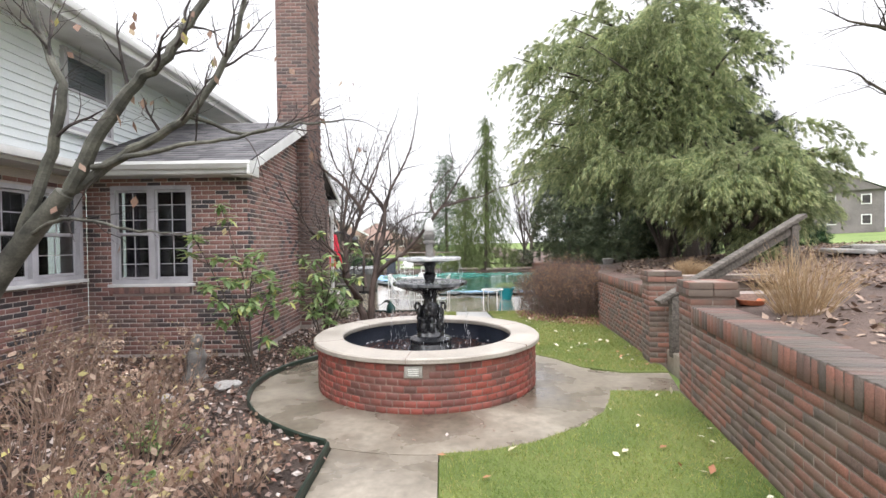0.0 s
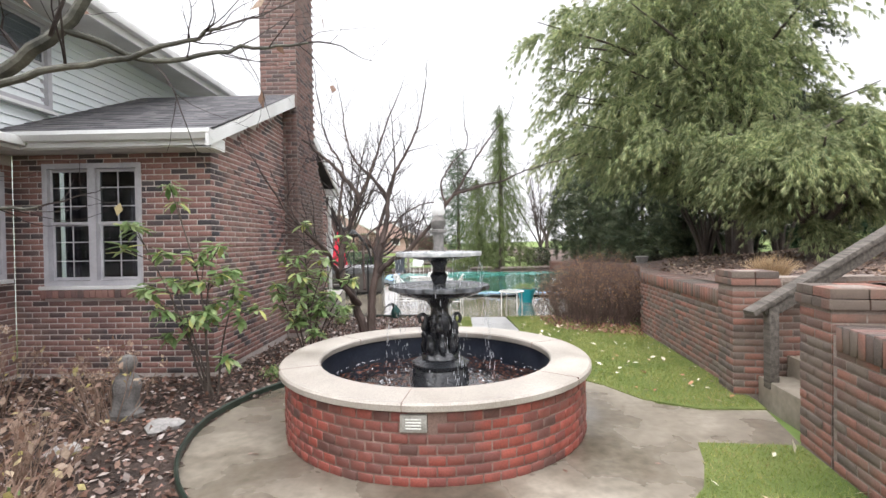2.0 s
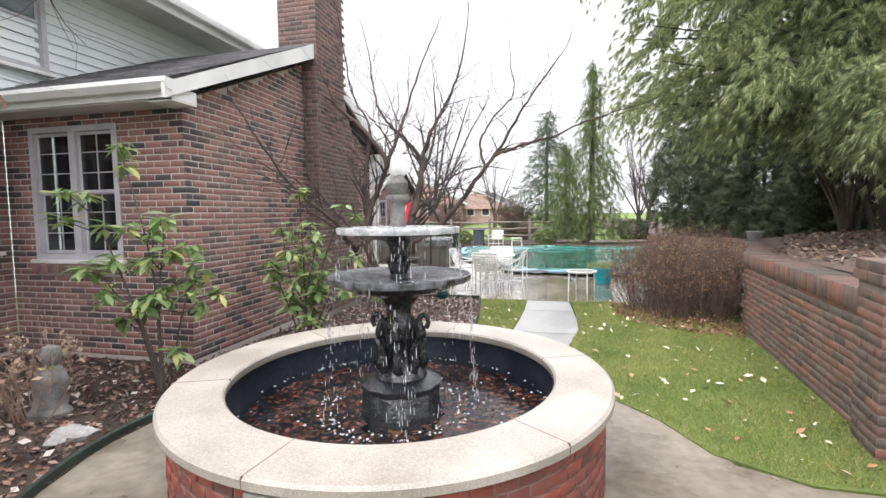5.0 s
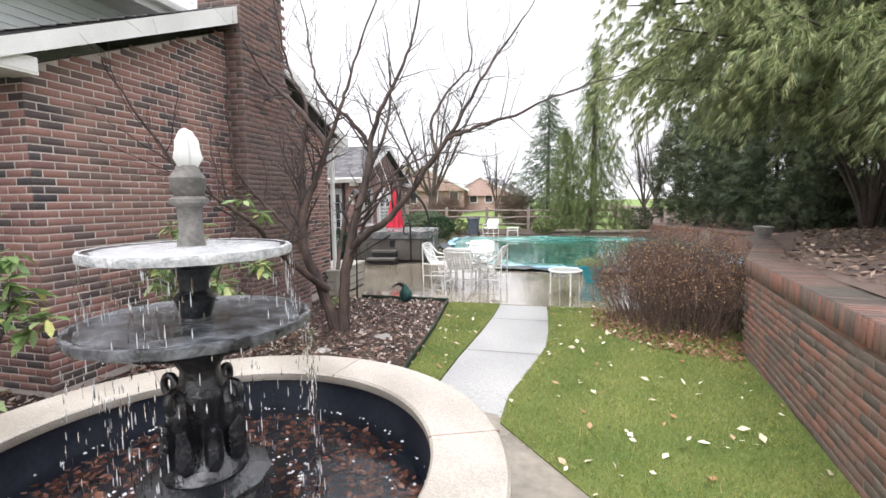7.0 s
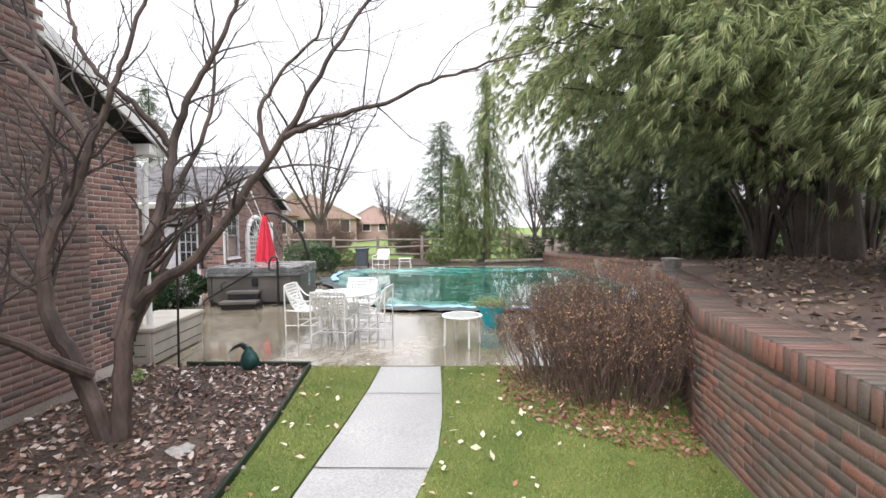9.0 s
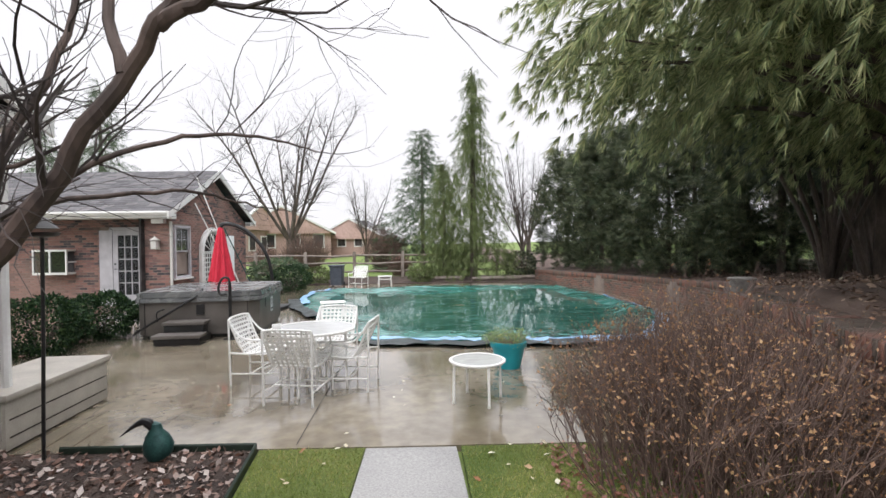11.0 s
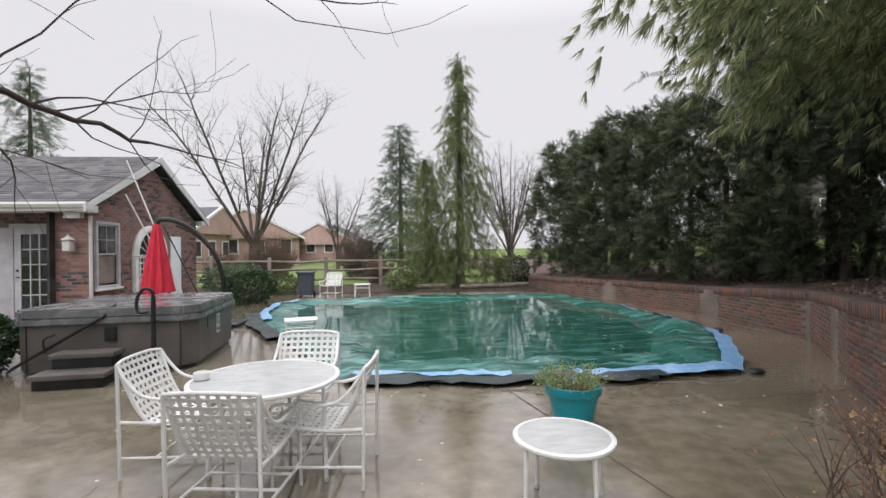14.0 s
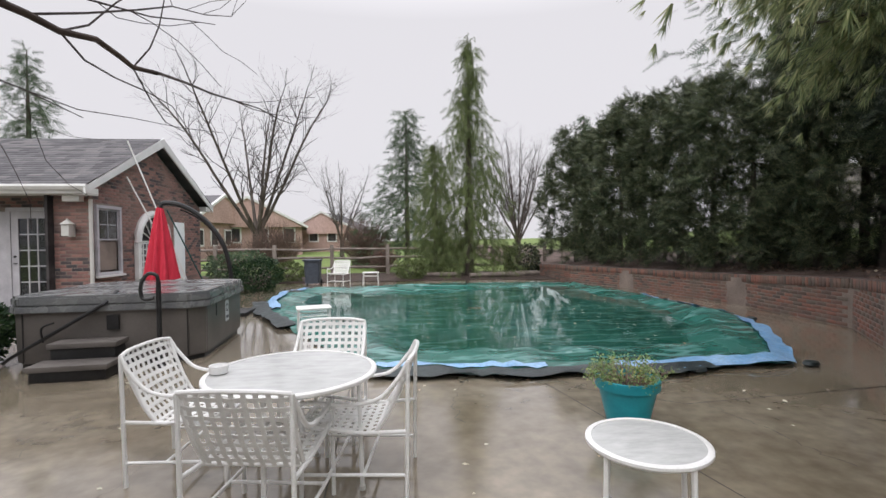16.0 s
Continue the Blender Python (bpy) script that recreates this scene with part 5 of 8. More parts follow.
for r_, z_, h_ in ((0.394, 0.941, 0.006), (0.334, 1.208, 0.005)):
    part("overflow", lathe([(r_ - 0.02, z_ - 0.004), (r_ - 0.008, z_ + h_), (r_ + 0.006, z_ + h_ * 0.6), (r_ + 0.008, z_ - 0.012), (r_ + 0.003, z_ - 0.03)], 90, lambda a, r: 1 + 0.008 * math.sin(17 * a) + 0.006 * math.sin(41 * a)), M_FOAM_SHEEN, tier, "water spilling over the bowl edge")
bpy.data.objects["overflow"].data.materials[0] = M_GLINT_WATER
# sky reflected in the bowls is put into the water's colour
for r_, z_, mt_ in ((0.37, 0.934, M_GLINT_WATER), (0.315, 1.207, M_FOAM_SHEEN)):
    w_ = part("bowl_water", lathe([(r_, z_), (r_ * 0.75, z_ + 0.006), (r_ * 0.5, z_ + 0.004), (r_ * 0.25, z_ + 0.009), (0.04, z_ + 0.006)], 64, lambda a, r: 1 + 0.012 * math.sin(13 * a)), mt_, tier, "thin sheet of running water with sky reflection put in its colour")
rng = np.random.default_rng(5)
streams_ = rng.random(9) * 2 * math.pi
fine_, white_ = bmesh.new(), bmesh.new()
for k_ in range(1050):
    up_ = rng.random() < 0.3
    r_, z0_, z1_ = (0.34, 1.20, 0.945) if up_ else (0.397, 0.935, 0.19)
    a_ = streams_[rng.integers(9)] + rng.normal() * 0.09 if rng.random() < 0.6 else rng.random() * 2 * math.pi
    z_ = z0_ - rng.random() ** 0.8 * (z0_ - z1_)
    l_ = rng.uniform(0.012, 0.06)
    q_ = r_ + 0.05 * (z0_ - z_) + rng.normal() * 0.008
    c_, s_ = math.cos(a_) * q_, math.sin(a_) * q_
    tube(white_ if k_ % 3 == 0 else fine_, [(c_, s_, z_), (c_, s_, z_ - l_ * 0.6), (c_, s_, z_ - l_)], [0.0006, 0.0021, 0.0008], 4)
for bm_, mt_ in ((fine_, M_DROPS), (white_, M_FOAM_SHEEN)):
    sp = part("falling_water", bm_, mt_, tier, "falling drops of water")
    sp["kind"] = "stuff"
    sp.visible_shadow = False
bub_ = bmesh.new()
for k_ in range(380):
    a_ = rng.random() * 6.283
    q_ = rng.choice((1.0, 0.985, 0.48, 0.42)) + rng.normal() * 0.012 if k_ < 300 else math.sqrt(rng.random()) * 0.95
    if q_ > 1.008:
        continue
    b_ = rng.uniform(0.003, 0.011)
    c_ = Vector((math.cos(a_) * q_, math.sin(a_) * q_, 0))
    top_ = bub_.verts.new(c_ + Vector((0, 0, b_ * 0.6)))
    rim_ = [bub_.verts.new(c_ + Vector((b_ * math.cos(j * 1.2566), b_ * math.sin(j * 1.2566), -0.001))) for j in range(5)]
    for j in range(5):
        bub_.faces.new((top_, rim_[j], rim_[(j + 1) % 5]))
fm_ = tagged(part("foam_bubbles", bub_, M_FOAM_SHEEN), "white foam bubbles floating along the basin wall", "foam", kind="stuff")
fm_.location = (FX, FY, FZ + WATER_Z + 0.003)


# ---- patio furniture ----
def strap_chair():
    """White tubular armchair with woven vinyl straps; it faces +y, its base at the origin."""
    c = thing("patio_chair", pose(0, 0, 0), "white tubular patio armchair with woven vinyl straps", "chair", "chairs round the patio table")
    hw, sd = 0.27, 0.24
    for s in (-1, 1):
        x = s * hw
        part("front_leg", a_tube([(x, 0.26, 0), (x, 0.25, 0.42)], 0.0125), M_WHITE_METAL, c)
        part("back_leg", a_tube([(x, -0.345, 0), (x, -0.36, 0.80)], 0.0125), M_WHITE_METAL, c)
        part("arm", a_tube(curve_points([(x, -0.36, 0.80), (x * 1.03, -0.3, 0.70), (x * 1.04, -0.18, 0.585), (x * 1.04, 0.02, 0.555), (x * 1.03, 0.2, 0.57), (x * 1.0, 0.27, 0.53), (x, 0.25, 0.42)], 5), 0.0125), M_WHITE_METAL, c)
        part("back_rail", a_tube(curve_points([(x * 0.93, -0.16, 0.38), (x * 0.95, -0.24, 0.50), (x * 0.97, -0.31, 0.66), (x, -0.36, 0.80)], 4), 0.0125), M_WHITE_METAL, c)
        part("seat_rail", a_tube([(x * 0.99, -0.352, 0.40), (x * 0.96, -0.1, 0.385), (x * 0.96, 0.27, 0.43)], 0.0125), M_WHITE_METAL, c)
        part("runner", a_tube([(x, -0.347, 0.15), (x, 0.256, 0.15)], 0.010), M_WHITE_METAL, c)
    part("stretcher", a_tube([(-hw, 0.10, 0.15), (hw, 0.10, 0.15)], 0.010), M_WHITE_METAL, c)
    part("stretcher", a_tube([(-hw, -0.10, 0.15), (hw, -0.10, 0.15)], 0.010), M_WHITE_METAL, c)
    part("top_rail", a_tube(curve_points([(-hw, -0.36, 0.80), (-hw * 0.5, -0.385, 0.815), (hw * 0.5, -0.385, 0.815), (hw, -0.36, 0.80)], 4), 0.0125), M_WHITE_METAL, c)
    part("front_rail", a_tube([(-hw, 0.27, 0.43), (hw, 0.27, 0.43)], 0.0125), M_WHITE_METAL, c)
    part("low_rail", a_tube([(-hw * 0.95, -0.17, 0.385), (hw * 0.95, -0.17, 0.385)], 0.0125), M_WHITE_METAL, c)

    def strip(pts, w, axis, lift):
        bm = bmesh.new()
        rows = []
        for k, p in enumerate(pts):
            p = Vector(p)
            d = (Vector(pts[min(k + 1, len(pts) - 1)]) - Vector(pts[max(k - 1, 0)])).normalized()
            nrm = d.cross(axis).normalized()
            q = p + nrm * lift * (1 if k % 2 else -1)
            rows.append([bm.verts.new(q + axis * a * w / 2 + nrm * b) for a, b in ((-1, 0.0015), (1, 0.0015), (1, -0.0015), (-1, -0.0015))])
        for a, b in zip(rows, rows[1:]):
            for k in range(4):
                bm.faces.new((a[k], a[(k + 1) % 4], b[(k + 1) % 4], b[k]))
        return bm

    X = Vector((1, 0, 0))
    back = curve_points([(0, -0.17, 0.385), (0, -0.245, 0.50), (0, -0.32, 0.66), (0, -0.372, 0.805)], 3)
    seat = [(0, -0.16 + 0.43 * k / 9, 0.385 - 0.03 * math.sin(math.pi * k / 9) + 0.045 * k / 9) for k in range(10)]
    for k in range(9):
        x = -0.225 + 0.45 * k / 8
        bow = 0.02 * (1 - (x / 0.25) ** 2)
        part("back_strap", strip([(x, p[1] - bow, p[2]) for p in back], 0.025, X, 0.003), M_STRAP, c)
        part("seat_strap", strip([(x, p[1], p[2]) for p in seat], 0.025, X, 0.003), M_STRAP, c)
    for k in range(8):
        t = (k + 0.7) / 8.3
        y, z = float(np.interp(t, [0, 0.3, 0.66, 1], [-0.17, -0.245, -0.32, -0.372])), 0.385 + 0.42 * t
        ax = Vector((0, -0.45, 0.89)).normalized()
        part("cross_strap", strip([(q, y - 0.02 * (1 - (q / 0.27) ** 2), z) for q in np.linspace(-0.258, 0.258, 11)], 0.026, ax, 0.003), M_STRAP, c)
        i = k + 0.8
        yy, zz = -0.16 + 0.43 * i / 9, 0.385 - 0.03 * math.sin(math.pi * i / 9) + 0.045 * i / 9
        part("cross_strap", strip([(q, yy, zz) for q in np.linspace(-0.258, 0.258, 11)], 0.026, Vector((0, 1, 0)), 0.003), M_STRAP, c)
    return c


PZ = -0.24
chair = strap_chair()
chair.matrix_world = pose(-0.615, 13.20, PZ, 0, 0, -8)
for x_, y_, a_ in ((-1.23, 13.88, -93), (-0.52, 14.36, 176), (-0.20, 13.61, 84)):
    copy_thing(chair, pose(x_, y_, PZ, 0, 0, a_))


def round_table(name, label, r, h, legs, r_leg, m, group=""):
    t = thing(name, m, label, "table", group)
    part("tabletop_rim", lathe([(r - 0.03, h - 0.028), (r - 0.012, h - 0.032), (r, h - 0.02), (r, h - 0.006), (r - 0.012, h), (r - 0.03, h - 0.002), (r - 0.03, h - 0.028)], 64), M_WHITE_METAL, t)
    part("tabletop", lathe([(0, h - 0.004), (r - 0.029, h - 0.006), (r - 0.029, h - 0.014), (0, h - 0.014)], 64), M_TABLE_GLASS, t, "frosted rippled glass top")
    for k in range(legs):
        a = 2 * math.pi * (k + 0.13) / legs
        c, s = math.cos(a), math.sin(a)
        part("leg", a_tube([(c * r_leg * 1.04, s * r_leg * 1.04, 0), (c * r_leg, s * r_leg, h - 0.03)], 0.014), M_WHITE_METAL, t)
        part("foot", lathe([(0, 0), (0.018, 0), (0.018, 0.025), (0, 0.026)], 12), M_SOFFIT, t).location = (c * r_leg * 1.04, s * r_leg * 1.04, 0.0)
    return t


M_TABLE_GLASS = mottled("frosted_wet_glass", (0.46, 0.47, 0.46), (0.58, 0.59, 0.58), 7, 25, 0.10, bumpy=0.06, depth=0.003, spec=0.7, stretch=(1, 3, 1), grain=0.06)
tb = round_table("patio_table", "round white patio table with wet frosted glass top", 0.50, 0.72, 4, 0.40, pose(-0.56, 13.52, PZ, 0, 0, -20))
round_table("side_table", "low round white side table with rippled glass top", 0.305, 0.45, 4, 0.27, pose(1.35, 12.95, PZ, 0, 0, 8))
at_ = thing("ashtray", pose(-0.98, 13.50, PZ + 0.72), "small white dish on the patio table", "dish")
part("dish", lathe([(0, 0.0), (0.05, 0.0), (0.055, 0.045), (0.047, 0.045), (0.043, 0.008), (0, 0.007)], 24), M_WHITE_METAL, at_)

# far chair and little tables
ch2 = copy_thing(chair, pose(-2.05, 26.3, PZ, 0, 0, 165))
tagged(ch2, "white strap chair standing alone beyond the pool", "chair", "chairs beyond the pool")


def small_table(x, y, a, label):
    t = thing("footstool_table", pose(x, y, PZ, 0, 0, a), label, "table", "small white stools")
    part("tabletop", a_box(-0.27, 0.27, -0.2, 0.2, 0.40, 0.43, bevel=0.012), M_STRAP, t)
    for sx in (-1, 1):
        for sy in (-1, 1):
            part("leg", a_tube([(sx * 0.25, sy * 0.18, 0), (sx * 0.23, sy * 0.16, 0.41)], 0.012), M_WHITE_METAL, t)
    part("stretcher", a_tube([(-0.24, -0.17, 0.3), (0.24, -0.17, 0.3)], 0.01), M_WHITE_METAL, t)
    part("stretcher", a_tube([(-0.24, 0.17, 0.3), (0.24, 0.17, 0.3)], 0.01), M_WHITE_METAL, t)


small_table(-1.35, 18.35, 15, "low white slatted stool near the pool edge")
small_table(-1.0, 26.4, 0, "low white stool beside the far chair")

# planter
pt = thing("plant_pot", pose(1.9, 14.28, PZ), "turquoise ribbed plastic plant pot with dry sedum", "plant pot")
part("pot", lathe([(0, 0.0), (0.155, 0.0), (0.16, 0.01)] + [(0.16 + 0.062 * k / 24 + (0.003 if k % 2 else 0), 0.012 + 0.27 * k / 24) for k in range(25)] + [(0.245, 0.285), (0.25, 0.30), (0.25, 0.36), (0.235, 0.365), (0.225, 0.35), (0.22, 0.3), (0.0, 0.3)], 48), M_TEAL_POT, pt)
part("soil", lathe([(0, 0.325), (0.2, 0.318), (0.222, 0.31)], 24), M_SOIL, pt)
rng = np.random.default_rng(8)
bm_ = bmesh.new()
ends = []
for k_ in range(120):
    a_, r_ = rng.random() * 6.28, 0.2 * math.sqrt(rng.random())
    p_ = Vector((r_ * math.cos(a_), r_ * math.sin(a_), 0.32))
    e_ = p_ + Vector((math.cos(a_) * rng.uniform(0.02, 0.16), math.sin(a_) * rng.uniform(0.02, 0.16), rng.uniform(0.05, 0.17)))
    tube(bm_, [p_, (p_ + e_) / 2 + Vector((0, 0, 0.02)), e_], [0.003, 0.002, 0.0015], 4)
    ends.append(e_)
part("stem_tangle", bm_, M_DRY_TWIG, pt)["kind"] = "stuff"
pl_ = np.repeat(np.array([tuple(e) for e in ends]), 9, axis=0) + rng.normal(size=(1080, 3)) * 0.022
part_leaves = scatter("leaves", LEAF_V, LEAF_F, pl_, frames_from(rng.normal(size=(1080, 3)), rng), np.full((1080, 1), 0.028), M_RHODO, pt)
part_leaves["kind"] = "stuff"

# ---- pool with its winter cover ----
COVER = [(-0.3, 15.72), (1.3, 15.55), (2.95, 15.48), (4.55, 15.62), (5.55, 17.2), (6.15, 18.5), (6.1, 22), (5.5, 25.3), (2.5, 25.7), (-0.8, 25.5), (-2.7, 25.0), (-3.35, 23.6), (-3.15, 21.6), (-2.7, 20.4), (-1.75, 18.6), (-0.9, 16.9)]
CX, CY = 1.6, 20.4
edge = []
for k_ in range(len(COVER)):
    a_, b_ = Vector((*COVER[k_], 0)), Vector((*COVER[(k_ + 1) % len(COVER)], 0))
    n_ = max(3, int((b_ - a_).length / 0.12))
    edge += [a_.lerp(b_, j / n_) for j in range(n_)]


def cover_point(e, t):
    """t = 0 at the hem, 1 at the middle."""
    p = e.lerp(Vector((CX, CY, 0)), t)
    d = (e - Vector((CX, CY, 0))).length * t
    w = noise.noise(Vector((p.x * 2.2, p.y * 2.2, 0))) * 0.5 + noise.noise(Vector((p.x * 6, p.y * 6, 3))) * 0.3
    lip = 0.06 * math.exp(-((d - 0.28) / 0.22) ** 2) + 0.02
    sag = -0.005 * min(1.0, max(0, (d - 0.5) / 0.6))
    fold = 0.22 * math.exp(-((d - 0.7) / 0.3) ** 2) * max(0.0, noise.noise(Vector((p.x * 0.5, p.y * 0.5, 9))) + 0.15)
    ridge = 0.17 * math.exp(-((p.y - 24.35 - 0.12 * math.sin(p.x * 1.3)) / 0.28) ** 2) * math.exp(-((p.x - 0.5) / 1.9) ** 4)
    wet = min(1.0, max(0.0, (d - 0.9) / 0.8))
    out = e + (e - Vector((CX, CY, 0))).normalized() * noise.noise(Vector((e.x * 1.7, e.y * 1.7, 5))) * 0.1 * (1 - min(1, t * 8))
    q = out.lerp(Vector((CX, CY, 0)), t)
    return (q.x, q.y, PZ + lip + sag + fold + ridge + w * (0.075 * (1 - wet) + 0.003) + 0.012)


ts = [0, 0.006, 0.012, 0.02, 0.03, 0.04, 0.05, 0.07, 0.09, 0.12, 0.15, 0.18, 0.22, 0.27, 0.33, 0.42, 0.55, 0.7, 0.85, 0.97]
pool = thing("pool_cover", pose(CX, CY, PZ), "teal green pool cover, wet and wrinkled, weighted at its hem", "pool cover")
inv_ = Matrix.Translation((-CX, -CY, -PZ))
vs_, fs_ = [], []
n_ = len(edge)
for t_ in ts:
    vs_ += [tuple(inv_ @ Vector(cover_point(e, t_))) for e in edge]
for i_ in range(len(ts) - 1):
    for k_ in range(n_):
        j_ = (k_ + 1) % n_
        fs_.append((i_ * n_ + k_, i_ * n_ + j_, (i_ + 1) * n_ + j_, (i_ + 1) * n_ + k_))
cov = finish("cover_sheet", mesh_from_arrays("cover_sheet", vs_, fs_), M_TARP, pool)


def hem(name, i0, i1, t0, t1, lift, material, label):
    """A strip along the edge of the cover."""
    vv, ff = [], []
    ids = list(range(i0, i1))
    steps = 6
    for i in ids:
        e = edge[i % n_]
        for k in range(steps):
            x, y, z = cover_point(e, t0 + (t1 - t0) * k / (steps - 1))
            vv.append((x - CX, y - CY, z - PZ + lift + 0.035 * max(0, noise.noise(Vector((x * 6, y * 6, 1))) + 0.3)))
    for a in range(len(ids) - 1):
        for k in range(steps - 1):
            ff.append((a * steps + k, (a + 1) * steps + k, (a + 1) * steps + k + 1, a * steps + k + 1))
    return finish(name, mesh_from_arrays(name, vv, ff), material, pool, label)


per = [0]
for k_ in range(len(COVER)):
    per.append(per[-1] + max(3, int((Vector(COVER[(k_ + 1) % len(COVER)]) - Vector(COVER[k_])).length / 0.12)))
flood = [e.lerp(Vector((CX, CY, 0)), 0.17 + 0.035 * noise.noise(Vector((e.x * 0.9, e.y * 0.9, 2)))) for e in edge[::3]]
bm_ = bmesh.new()
bm_.faces.new([bm_.verts.new((e.x - CX, e.y - CY, 0.037)) for e in flood])
pd_ = part("standing_water", bm_, M_PUDDLE, pool, "shallow rainwater standing on the cover", smooth=False)
pd_.visible_shadow = False
hem("blue_hem", per[2] - 4, per[5], -0.005, 0.042, 0.012, M_BLUE_TARP, "crumpled blue tarp hem turned over")
hem("blue_hem", per[5] + 2, per[6], 0.0, 0.035, 0.012, M_BLUE_TARP, "crumpled blue tarp hem turned over")
hem("blue_hem", per[0] - 0, per[1] + 4, 0.03, 0.05, 0.010, M_BLUE_TARP, "pale blue fold of the hem")
hem("black_hem", per[0], per[2] + 6, -0.018, 0.022, 0.014, M_TARP_UNDER, "black underside of the cover folded over")
hem("blue_hem", per[10] + 4, per[13], 0.03, 0.075, 0.03, M_BLUE_TARP, "pale blue crumpled fold of the hem")
hem("black_hem", per[12] - 3, per[14], -0.05, 0.03, 0.02, M_TARP_UNDER, "black underside of the cover folded over")
for x_, y_, l_, a_ in ((4.7, 15.58, 0.2, 10), (6.2, 18.4, 0.25, 70), (3.3, 15.5, 0.18, 0), (-2.9, 20.5, 0.5, 60)):
    wb = tagged(part("cover_weight", lathe([(0, 0), (0.06, 0.004), (0.085, 0.03), (0.07, 0.06), (0.0, 0.065)], 14, lambda a, r: 1 + 0.15 * math.cos(2 * a)), M_TARP_UNDER), "small black weight lying on the cover hem", "weight", "cover weights")
    wb.matrix_world = pose(x_, y_, PZ + 0.0, 0, 0, a_)

# ---- hot tub ----
tub = thing("hot_tub", pose(-3.60, 17.72, PZ, 0, 0, 6) @ Matrix.Diagonal((1.05, 1.04, 1.0, 1)), "grey-brown square hot tub with a grey vinyl lid", "hot tub")


def chamfered(half, z0, z1, cut, taper=0.0, bevel=0.0):
    bm = bmesh.new()
    o = [(half, -half + cut), (half, half - cut), (half - cut, half), (-half + cut, half), (-half, half - cut), (-half, -half + cut), (-half + cut, -half), (half - cut, -half)]
    a = [bm.verts.new((x * (1 - taper), y * (1 - taper), z0)) for x, y in o]
    b = [bm.verts.new((x, y, z1)) for x, y in o]
    bm.faces.new(a[::-1])
    bm.faces.new(b)
    for k in range(8):
        bm.faces.new((a[k], a[(k + 1) % 8], b[(k + 1) % 8], b[k]))
    if bevel:
        bmesh.ops.bevel(bm, geom=list(bm.edges), offset=bevel, segments=2, affect="EDGES")
    return bm


part("base", chamfered(0.98, 0, 0.06, 0.14), M_BLACK, tub, smooth=False)
part("cabinet", chamfered(1.03, 0.06, 0.74, 0.16, 0.01, 0.012), M_TUB, tub)
lid = part("lid", chamfered(1.06, 0.74, 0.865, 0.17, 0.0, 0.025), M_TUB_LID, tub, "padded grey vinyl cover")
part("lid_fold", a_box(-1.0, 1.0, -0.012, 0.012, 0.86, 0.869), M_BLACK, lid, smooth=False)
part("lid_skirt", chamfered(1.07, 0.67, 0.75, 0.17, -0.003, 0.008), M_TUB_LID, lid)
for k_ in range(3):
    part("panel_seam", a_box(-1.036, -1.028, -0.8 + k_ * 0.8, -0.79 + k_ * 0.8, 0.08, 0.67), M_BLACK, tub, smooth=False)
part("panel_seam", a_box(-0.86, -0.85, -1.036, -1.028, 0.08, 0.66), M_BLACK, tub, smooth=False)
part("panel_seam", a_box(0.85, 0.86, -1.036, -1.028, 0.08, 0.66), M_BLACK, tub, smooth=False)
part("control_box", a_box(0.0, 0.13, -1.06, -1.025, 0.44, 0.62, bevel=0.01), M_BLACK, tub, "black plastic lock box")
part("decal", a_box(1.028, 1.034, -0.05, 0.12, 0.32, 0.62), M_DECAL, tub, "white and grey safety sticker", smooth=False)
part("decal_ring", lathe([(0.04, 0), (0.055, 0.003), (0.065, 0)], 20), M_BLACK, tub).matrix_basis = pose(1.035, 0.035, 0.52, 0, 90, 0)
part("decal_bar", a_box(1.033, 1.037, -0.02, 0.09, 0.36, 0.40), M_GREY_PLASTIC, tub, smooth=False)
part("cover_strap", a_box(1.062, 1.07, -0.62, -0.59, 0.5, 0.72), M_BLACK, tub, smooth=False)
part("lift_bar", a_tube([(-1.02, -1.1, 0.1), (-0.95, -1.1, 0.16), (0.0, -1.1, 0.76), (0.06, -0.9, 0.9)], 0.02), M_BLACK, tub, "black cover lifter bar")
part("lift_handle", a_tube(curve_points([(-0.62, -1.1, 0.33), (-0.62, -1.12, 0.5), (-0.5, -1.12, 0.56)], 4), 0.012), M_BLACK, tub)

stp = thing("tub_steps", pose(-3.55, 16.28, PZ, 0, 0, 6), "dark plastic two-tread spa steps beside the hot tub", "steps")
part("upper_tread", a_box(-0.36, 0.36, 0.0, 0.30, 0.30, 0.36, bevel=0.012), M_TUB, stp)
part("lower_tread", a_box(-0.40, 0.40, -0.32, 0.02, 0.12, 0.18, bevel=0.012), M_TUB, stp)
part("lower_body", a_box(-0.37, 0.37, -0.28, 0.29, 0.0, 0.12, bevel=0.01), M_BLACK, stp)
part("upper_body", a_box(-0.33, 0.33, 0.025, 0.28, 0.121, 0.30, bevel=0.01), M_BLACK, stp)

hrl = thing("tub_handrail", pose(-2.82, 16.52, PZ), "black curved grab rail standing by the hot tub", "handrail")
part("post", a_tube([(0, 0, 0), (0, 0, 1.02)], 0.028, 10), M_BLACK, hrl)
part("foot_plate", a_box(-0.1, 0.1, -0.1, 0.1, 0, 0.015, bevel=0.004), M_BLACK, hrl)
part("grab_handle", a_tube(curve_points([(0, 0, 1.0), (-0.02, 0, 1.1), (-0.1, -0.02, 1.12), (-0.17, -0.03, 1.03), (-0.19, -0.03, 0.9), (-0.15, -0.03, 0.82), (-0.05, -0.01, 0.83)], 5), 0.022, 8), M_BLACK, hrl)

# ---- cantilever umbrella, furled ----
um = thing("cantilever_umbrella", pose(-3.42, 20.6, PZ) @ Matrix.Diagonal((0.92, 0.92, 1.07, 1)), "furled bright red cantilever umbrella on a curved black mast", "umbrella")
